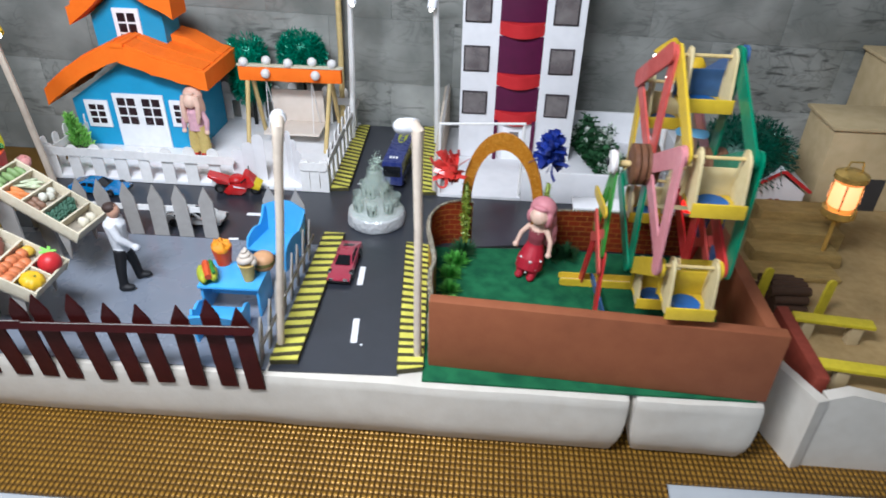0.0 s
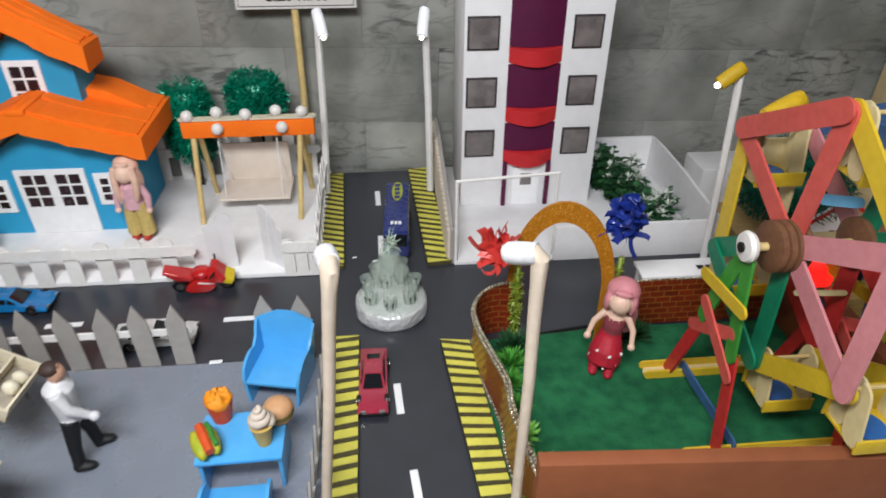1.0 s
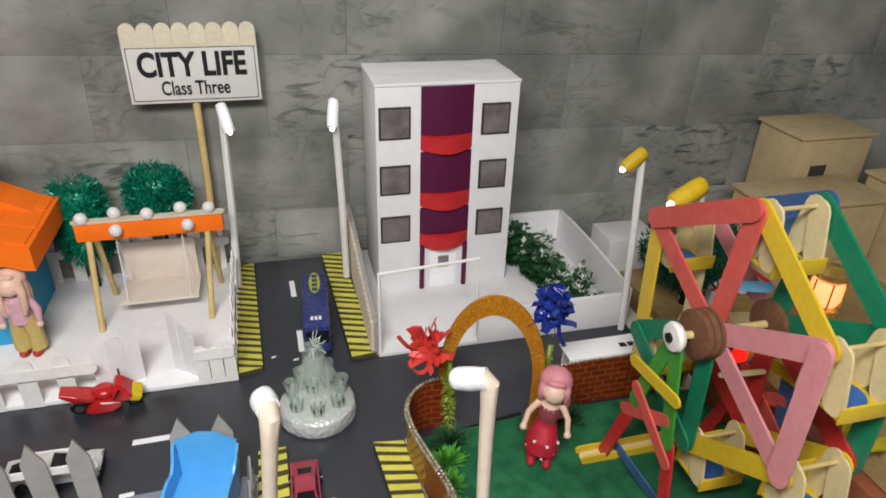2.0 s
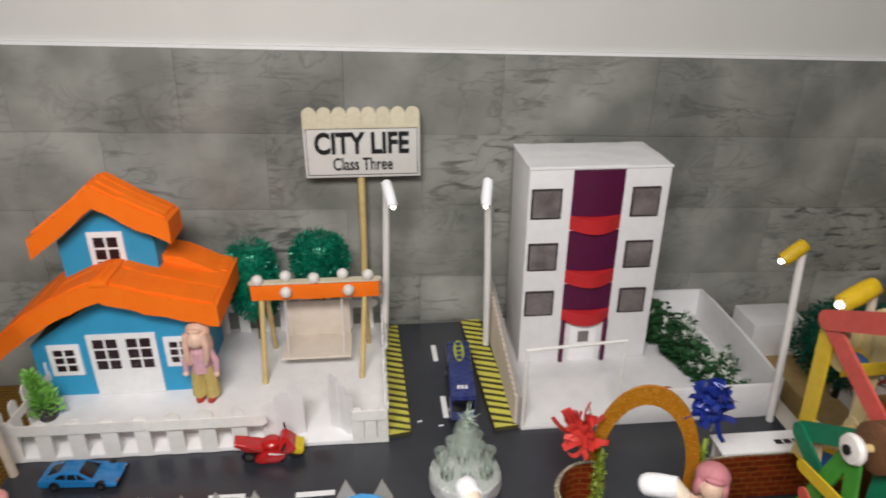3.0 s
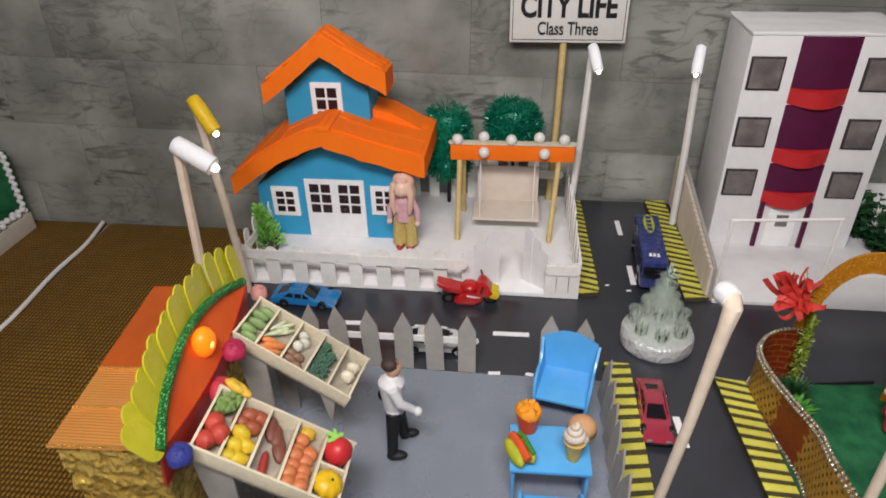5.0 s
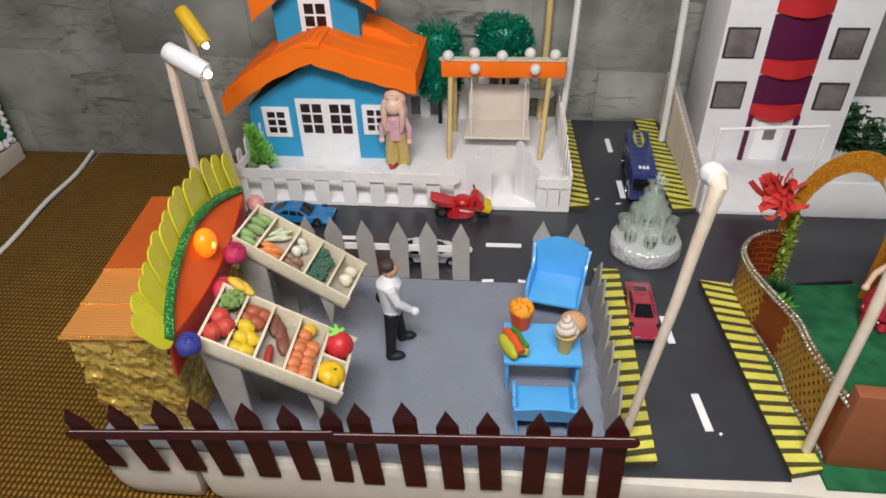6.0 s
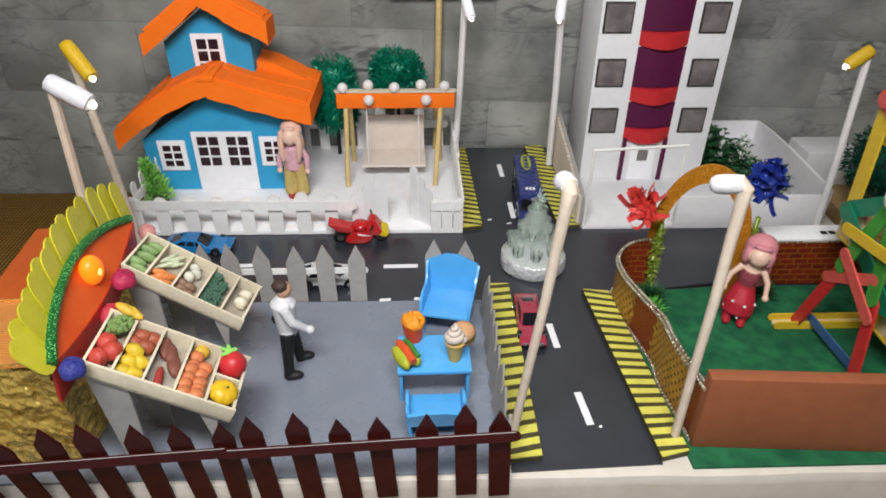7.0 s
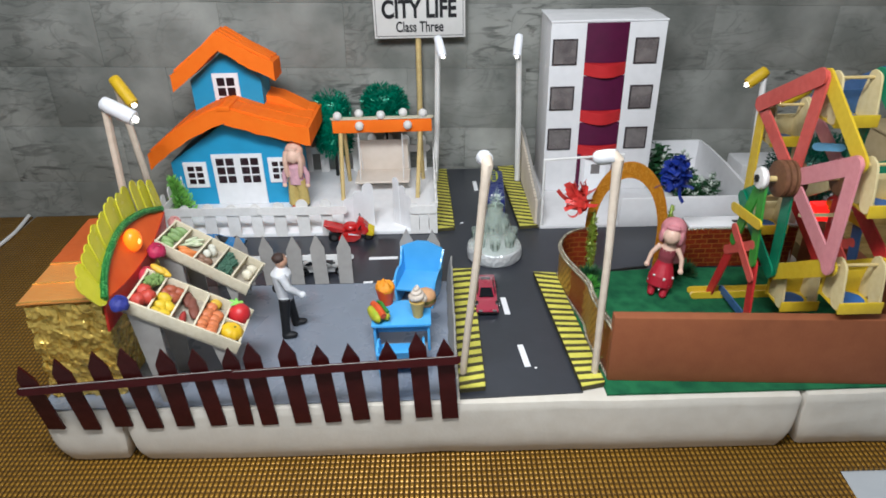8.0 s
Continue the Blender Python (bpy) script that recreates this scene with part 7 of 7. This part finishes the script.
HUB_BROWN = mat("brown_card_roll", "6e4a33", 0.6, second="8a6242", size=250, bump=0.3, dirt=0.25)
for x0, x1 in ((CX - 0.02, CX + 0.004), (CX + 0.044, CX + 0.062)):
    bm = BM()
    for k in range(4):
        u = x0 + (x1 - x0) * (k + 0.5) / 4
        lathe(bm, [(0.015, -0.0032), (0.019, -0.002), (0.019, 0.002), (0.015, 0.0032)], seg=24, m=Matrix.Translation((u, CY, CZ)) @ Matrix.Rotation(math.pi / 2, 4, "Y"))
    part("hub", bm, HUB_BROWN, wheel_t, "brown rolled card hub")
bm = BM()
rod(bm, (0.232, CY, CZ), (0.35, CY, CZ), 0.0032, seg=10)
part("axle", bm, WOOD, wheel_t)
bm = BM()
lathe(bm, [(0.004, -0.004), (0.0105, -0.003), (0.0118, 0), (0.0105, 0.003), (0.004, 0.004)], seg=20, m=Matrix.Translation((0.236, CY - 0.002, CZ + 0.002)) @ Matrix.Rotation(math.pi / 2, 4, "Y"))
bead = part("end_bead", bm, BEAD, wheel_t, "white bead on the axle end")
bm = BM()
rod(bm, (0.2302, CY - 0.002, CZ + 0.002), (0.2325, CY - 0.002, CZ + 0.002), 0.0038, seg=12)
part("bead_hole", bm, BLACK_PL, bead)
# stands on both sides
for x, up, low in ((0.24, GRN_ST, RED_ST), (0.344, BLU_ST, RED_ST)):
    top = Vector((x, CY, CZ + 0.004))
    for fy in (0.219, 0.119):
        foot = Vector((x - 0.008, fy, 0.004))
        midp = top.lerp(foot, 0.5)
        bm = BM()
        stick(bm, top, midp, 0.0135, 0.0022, (1, 0, 0), over=0.005)
        part("upper_leg", bm, up, wheel_t)
        bm = BM()
        stick(bm, midp + Vector((0.0025, 0, 0)), foot + Vector((0.0025, 0, 0)), 0.0125, 0.0022, (1, 0, 0), over=0.004)
        part("lower_leg", bm, low, wheel_t)
    for k, (ya, za, yb, zb, w, mt) in enumerate(((0.205, 0.073, 0.146, 0.111, 0.0105, SALMON), (0.192, 0.11, 0.133, 0.077, 0.0115, SALMON), (0.199, 0.131, 0.136, 0.139, 0.0105, YEL_ST))):
        bm = BM()
        q = x - 0.0035 - 0.0022 * k
        stick(bm, (q, ya, za), (q, yb, zb), w, 0.002, (1, 0, 0), over=0.003)
        part("cross_stick", bm, mt, wheel_t)
bm = BM()
stick(bm, (0.246, 0.214, 0.014), (0.252, 0.126, 0.012), 0.0095, 0.002, (1, 0.2, 0), over=0.004)
part("cross_stick", bm, BLU_ST, wheel_t)
for y in (0.219, 0.119):
    for s in (-1, 1):
        bm = BM()
        stick(bm, (0.212, y + s * 0.0065, 0.0062), (0.356, y + s * 0.0065, 0.0062), 0.0085, 0.002, (0, 1, 0), over=0.002)
        part("foot_bar", bm, YEL_ST, wheel_t)
    bm = BM()
    stick(bm, (0.212, y, 0.0026), (0.356, y, 0.0026), 0.0125, 0.002, (0, 0, 1))
    part("foot_plate", bm, CRM_ST, wheel_t)
# six gondolas between the rims: cream stick sides, yellow boards, a back of its own colour
DISC = flat("blue_disc", "2a62a8", 0.4)
BACKS = (CRM_ST, BLU_ST, CRM_ST, YEL_ST, YEL_ST, CRM_ST)
for j, a in enumerate(ANG):
    p = rim_pt(CX, a, RAD - 0.002)
    bm = BM()
    far = rim_pt(CX + 0.053, a, RAD - 0.002)
    rod(bm, (CX - 0.007, p.y, p.z), far, 0.0016, seg=8)
    part("cross_rod", bm, WOOD, wheel_t)
    bm = BM()
    box(bm, (-0.019, -0.0165, -0.042), (0.019, 0.0165, -0.0395), bevel=0.0006)
    g0 = part("gondola", bm, YEL_ST, wheel_t, "cream and yellow stick gondola", m=Matrix.Translation(p.lerp(far, 0.5)))
    for s in (-1, 1):
        for q in (-1, 1):
            bm = BM()
            stick(bm, (s * 0.0178 + q * 0.0012, q * 0.0015, 0.006), (s * 0.0178 + q * 0.0012, q * 0.0115, -0.041), 0.0168, 0.002, (1, 0, 0))
            part("side", bm, CRM_ST, g0)
    bm = BM()
    box(bm, (-0.0205, -0.0185, -0.0425), (0.0205, -0.0166, -0.0305), bevel=0.0005)
    part("front", bm, YEL_ST, g0)
    bm = BM()
    box(bm, (-0.0205, 0.0166, -0.0425), (0.0205, 0.0185, -0.016), bevel=0.0005)
    part("back", bm, BACKS[j], g0)
    bm = BM()
    rod(bm, (0, 0, -0.0396), (0, 0, -0.037), 0.0125, seg=18)
    part("seat_disc", bm, DISC, g0)
for a, b, w, mt in (((0.295, 0.18, 0.205), (0.314, 0.17, 0.207), 0.008, flat("light_blue_stick", "6fb4dc", 0.45)), ((0.285, 0.157, 0.139), (0.314, 0.152, 0.141), 0.004, CRM_ST)):
    bm = BM()
    stick(bm, a, b, w, 0.002, (0, -1, 0.4), over=0.004)
    part("brace_stick", bm, mt, wheel_t)
RED_LED = mat("lit_red_led", "e8201c", 0.3, size=60, bump=0, glow="ff1a12", power=2.0)
bm = BM()
box(bm, (0.322, 0.196, 0.11), (0.344, 0.212, 0.13), bevel=0.004)
part("red_light", bm, RED_LED, wheel_t, "small lit red light")

# ---------------------------------------------------------------- village model beside the town
SAND = mat("sand_ground", "b79c6c", 0.9, second="a08455", size=120, bump=0.5, bump_size=900, spec=0.1, dirt=0.25)
TAN = mat("tan_card", "cbb68c", 0.7, second="b8a276", size=60, bump=0.15, dirt=0.18)
THATCH = mat("straw", "b99a5a", 0.8, second="97793c", size=300, bump=0.6, bump_size=600, stretch=(1, 4, 4), dirt=0.3)
CLAY_RED = flat("red_brown_clay", "8e3c2a", 0.7)
YEL_PAINT = flat("yellow_painted_wood", "d3bf2a", 0.5)
BARK = flat("dark_bark", "4a3322", 0.85)
bm = BM()
plate(bm, [(0.44, 0.062), (1.15, 0.062), (1.15, 0.645), (0.43, 0.645), (0.418, 0.3), (0.424, 0.115)], 0.0638, Matrix.Translation((0, 0, TABLE_Z)))
tagged(part("village_base", bm, SAND), "sand covered base of a second model beside the town", "model base")
SAND_Z = TABLE_Z + 0.0638
bm = BM()
pts = [(0.0, TABLE_Z)]
pts += [(0.7, TABLE_Z)] + [(0.7 - 0.02 * j, 0.012 + 0.004 * math.sin(j * 1.9) + 0.003 * math.sin(j * 0.8)) for j in range(36)]
plate(bm, pts, 0.012, basis((0.438, 0.06, 0), (1, 0, 0), (0, -1, 0)))
tagged(part("foam_board", bm, FOAM), "white foam board front with a wavy cut top", "foam board", "foam boards of the village")
bm = BM()
plate(bm, [(0, TABLE_Z), (0.075, TABLE_Z), (0.072, 0.004), (0.0, 0.012)], -0.01, basis((0.437, 0.0462, 0), (-0.3, 0.95, 0), (0.95, 0.3, 0)))
tagged(part("foam_board", bm, FOAM), "white foam board side of the village", "foam board", "foam boards of the village")
bm = BM()
box(bm, (0.432, 0.066, SAND_Z), (0.445, 0.175, 0.02), pose(0, 0, 0), 0.003)
tagged(part("clay_wall", bm, CLAY_RED), "low red brown clay wall of the village", "wall")
for x0, y0, x1, y1, z, lb in ((0.448, 0.096, 0.56, 0.083, 0.012, "yellow painted plank bench near the clay wall"), (0.45, 0.168, 0.528, 0.16, 0.012, "yellow painted plank bench beside the log pile")):
    t = thing("plank_bench", lb, "bench", group="yellow benches of the village")
    bm = BM()
    A, B = Vector((x0, y0, z)), Vector((x1, y1, z))
    box(bm, (0, -0.007, -0.002), ((B - A).length, 0.007, 0.002), basis(A, B - A, (0, 0, 1)), 0.0008)
    part("plank", bm, YEL_PAINT, t)
    for u in (0.2, 0.8):
        p = A.lerp(B, u)
        bm = BM()
        box(bm, (p.x - 0.006, p.y - 0.005, SAND_Z), (p.x + 0.006, p.y + 0.005, z - 0.002), bevel=0.0008)
        part("leg", bm, TAN, t)
for x, y in ((0.432, 0.215), (0.492, 0.198)):
    bm = BM()
    stick(bm, (x, y, SAND_Z), (x + 0.006, y + 0.006, 0.036), 0.011, 0.003, (0.3, -1, 0))
    tagged(part("yellow_stake", bm, YEL_PAINT), "yellow painted stake by the log pile", "stake", "yellow stakes of the village")
rnd = random.Random(77)
for j in range(13):
    bm = BM()
    y, z = 0.205 + (j % 5) * 0.0105 + 0.004 * (j // 5), SAND_Z + 0.006 + 0.009 * (j // 5)
    rod(bm, (0.444 + rnd.uniform(-0.003, 0.003), y, z), (0.483 + rnd.uniform(-0.003, 0.003), y + rnd.uniform(-0.002, 0.002), z), 0.0056, 0.0052, 10)
    tagged(part("log", bm, BARK), "short dark log in a small pile", "log", "logs of the pile")
for j in range(4):
    bm = BM()
    a = Vector((0.462 + j * 0.012, 0.268 + 0.034 * j, SAND_Z))
    box(bm, (a.x - 0.02, a.y, SAND_Z), (a.x + 0.085, a.y + 0.034, SAND_Z + 0.008 + 0.01 * j), pose(0, 0, 0), 0.003)
    for v in bm.verts:
        v.co += Vector((noise.noise(v.co * 50), noise.noise(v.co * 55), noise.noise(v.co * 60))) * 0.003
    tagged(part("thatch_step", bm, THATCH), "straw covered step of the village", "step", "straw steps")


def card_house(x0, x1, y0, y1, z1, label, openings=()):
    t = thing("card_house", label, "house", group="tan card houses of the village")
    bm = BM()
    box(bm, (x0, y0, SAND_Z), (x1, y1, z1), bevel=0.0015)
    part("wall", bm, TAN, t)
    bm = BM()
    box(bm, (x0 - 0.004, y0 - 0.004, z1), (x1 + 0.004, y1 + 0.004, z1 + 0.005), bevel=0.0012)
    part("roof", bm, TAN, t)
    for a, b, c, d in openings:
        bm = BM()
        box(bm, (a, y0 - 0.0012, c), (b, y0 + 0.001, d))
        part("opening", bm, DARK_CARD, t)
    return t


card_house(0.582, 0.76, 0.46, 0.544, 0.105, "tan card house with a dark doorway", openings=((0.632, 0.672, SAND_Z, 0.036),))
card_house(0.68, 0.8, 0.55, 0.64, 0.165, "taller tan card house with a dark window at the wall", openings=((0.705, 0.732, 0.095, 0.125),))
card_house(0.78, 0.88, 0.4, 0.52, 0.12, "tan card house at the edge of the village", openings=((0.8, 0.83, 0.02, 0.06),))
t = thing("white_hut", "small white card hut with a red roof edge and heart", "hut", pose(-0.036, -0.035, 0.0))
bm = BM()
gable(bm, 0.505, 0.578, SAND_Z, 0.036, 0.062, 0.44, 0.5)
part("wall", bm, CARD_WHITE, t)
for a, b in (((0.5, 0.038), (0.5415, 0.067)), ((0.583, 0.038), (0.5415, 0.067))):
    bm = BM()
    m = basis((0, 0.505, 0), (1, 0, 0), (0, -1, 0))
    o = [a, b, (b[0], b[1] + 0.004), (a[0], a[1] + 0.004)]
    plate(bm, o if a[0] < b[0] else o[::-1], 0.07, m)
    part("roof_slope", bm, CARD_WHITE, t)
    bm = BM()
    stick(bm, (a[0], 0.4345, a[1] + 0.002), (b[0], 0.4345, b[1] + 0.002), 0.0045, 0.001, (0, -1, 0))
    part("roof_edge", bm, RED_BAND, t)
bm = BM()
ball(bm, (0.537, 0.4395, 0.022), 0.005, (1, 0.15, 1))
ball(bm, (0.545, 0.4395, 0.022), 0.005, (1, 0.15, 1))
plate(bm, [(0.5325, 0.02), (0.5495, 0.02), (0.541, 0.009)][::-1], 0.0014, basis((0, 0.4402, 0), (1, 0, 0), (0, -1, 0)))
part("heart", bm, CLAY_RED, t)
tinsel_tree(0.468, 0.452, SAND_Z, 0.066, 0.064, (1.15, 1.0, 0.9), "dark green tinsel tree at the edge of the village", 41, 0.005, TINSEL_DARK, 4200)
bm = BM()
box(bm, (0.403, 0.545, TABLE_Z), (0.48, 0.602, 0.037), pose(0, 0, 0), 0.002)
tagged(part("white_box", bm, CARD_WHITE), "white card box behind the tinsel tree", "box")

lant = thing("gold_lantern", "gold toy lantern with a lit orange glass", "lantern", pose(0.54, 0.315, SAND_Z))
bm = BM()
rod(bm, (0, 0, 0), (0, 0, 0.068), 0.0025, seg=8)
part("post", bm, GOLD, lant)
for z0, z1, r in ((0.066, 0.082, 0.0195), (0.112, 0.126, 0.0185)):
    bm = BM()
    lathe(bm, [(r * 0.8, z0), (r, z0 + 0.004), (r, z1 - 0.004), (r * 0.6, z1)], seg=18)
    part("cap", bm, GOLD, lant)
bm = BM()
lathe(bm, [(0.0145, 0.082), (0.0172, 0.09), (0.0172, 0.104), (0.0145, 0.112)], seg=18)
part("glass", bm, mat("lit_peach_glass", "ffb48a", 0.4, size=50, bump=0, glow="ff9a5a", power=2.2), lant, "lit peach coloured glass")
for k in range(6):
    a = k * math.pi / 3
    bm = BM()
    rod(bm, (0.0182 * math.cos(a), 0.0182 * math.sin(a), 0.081), (0.0175 * math.cos(a), 0.0175 * math.sin(a), 0.113), 0.001, seg=6)
    part("bar", bm, GOLD, lant)
bm = BM()
tube(bm, [(-0.01, 0, 0.125), (-0.007, 0, 0.137), (0.007, 0, 0.137), (0.01, 0, 0.125)], 0.0012, 6)
part("handle", bm, GOLD, lant)

# ---------------------------------------------------------------- another model far along the table
bm = BM()
box(bm, (-1.5, 0.42, TABLE_Z), (-0.955, 0.63, TABLE_Z + 0.03), bevel=0.002)
nb = tagged(part("neighbour_model_base", bm, FOAM), "white foam base of another model along the wall", "model base")
bm = BM()
box(bm, (-1.49, 0.43, TABLE_Z + 0.0303), (-0.965, 0.62, TABLE_Z + 0.034))
part("lawn", bm, FELT, nb)
bm = BM()
box(bm, (-1.5, 0.622, TABLE_Z + 0.03), (-0.957, 0.63, 0.06))
part("back_panel", bm, FELT, nb)
bm = BM()
for j in range(34):
    ball(bm, (-0.957 - 0.004 * (j % 2), 0.425 + j * 0.006, TABLE_Z + 0.036 + 0.002 * (j % 3)), 0.005, seg=8)
part("lace_edge", bm, CARD_WHITE, nb, "white lace edging")
bm = BM()
for j in range(18):
    ball(bm, (-0.957 - 0.003 * (j % 2), 0.622, TABLE_Z + 0.036 + j * 0.0058), 0.0046, seg=8)
part("lace_edge", bm, CARD_WHITE, nb, "white lace edging")

# ---------------------------------------------------------------- marble wall tiles
tile_h, tile_w, gap = 0.1028, 0.2, 0.0003
course = pose(-0.117, WALL_Y, 0.384, 0, 1.55, 0)
bm = BM()
box(bm, (-tile_w / 2 + gap / 2, 0, -tile_h + gap / 2), (tile_w / 2 - gap / 2, 0.007, -gap / 2), bevel=0.00022)
first = None
for r in range(6):
    for c in range(-9, 10):
        x = -0.018 + 0.1 + c * tile_w + (0.1 if r % 2 else 0.0)
        m = course @ Matrix.Translation((x, random.uniform(0, 0.0006), -r * tile_h))
        if first is None:
            first = part("tile", bm, MARBLE, wall_back, m=m)
        else:
            twin(first, wall_back, m)
bm = BM()
box(bm, (-2.0, 0.0, 0.0), (2.0, 0.008, 0.004), course)
part("dado_edge", bm, PAPER_WHITE, wall_back, "thin pale edge above the tiles")
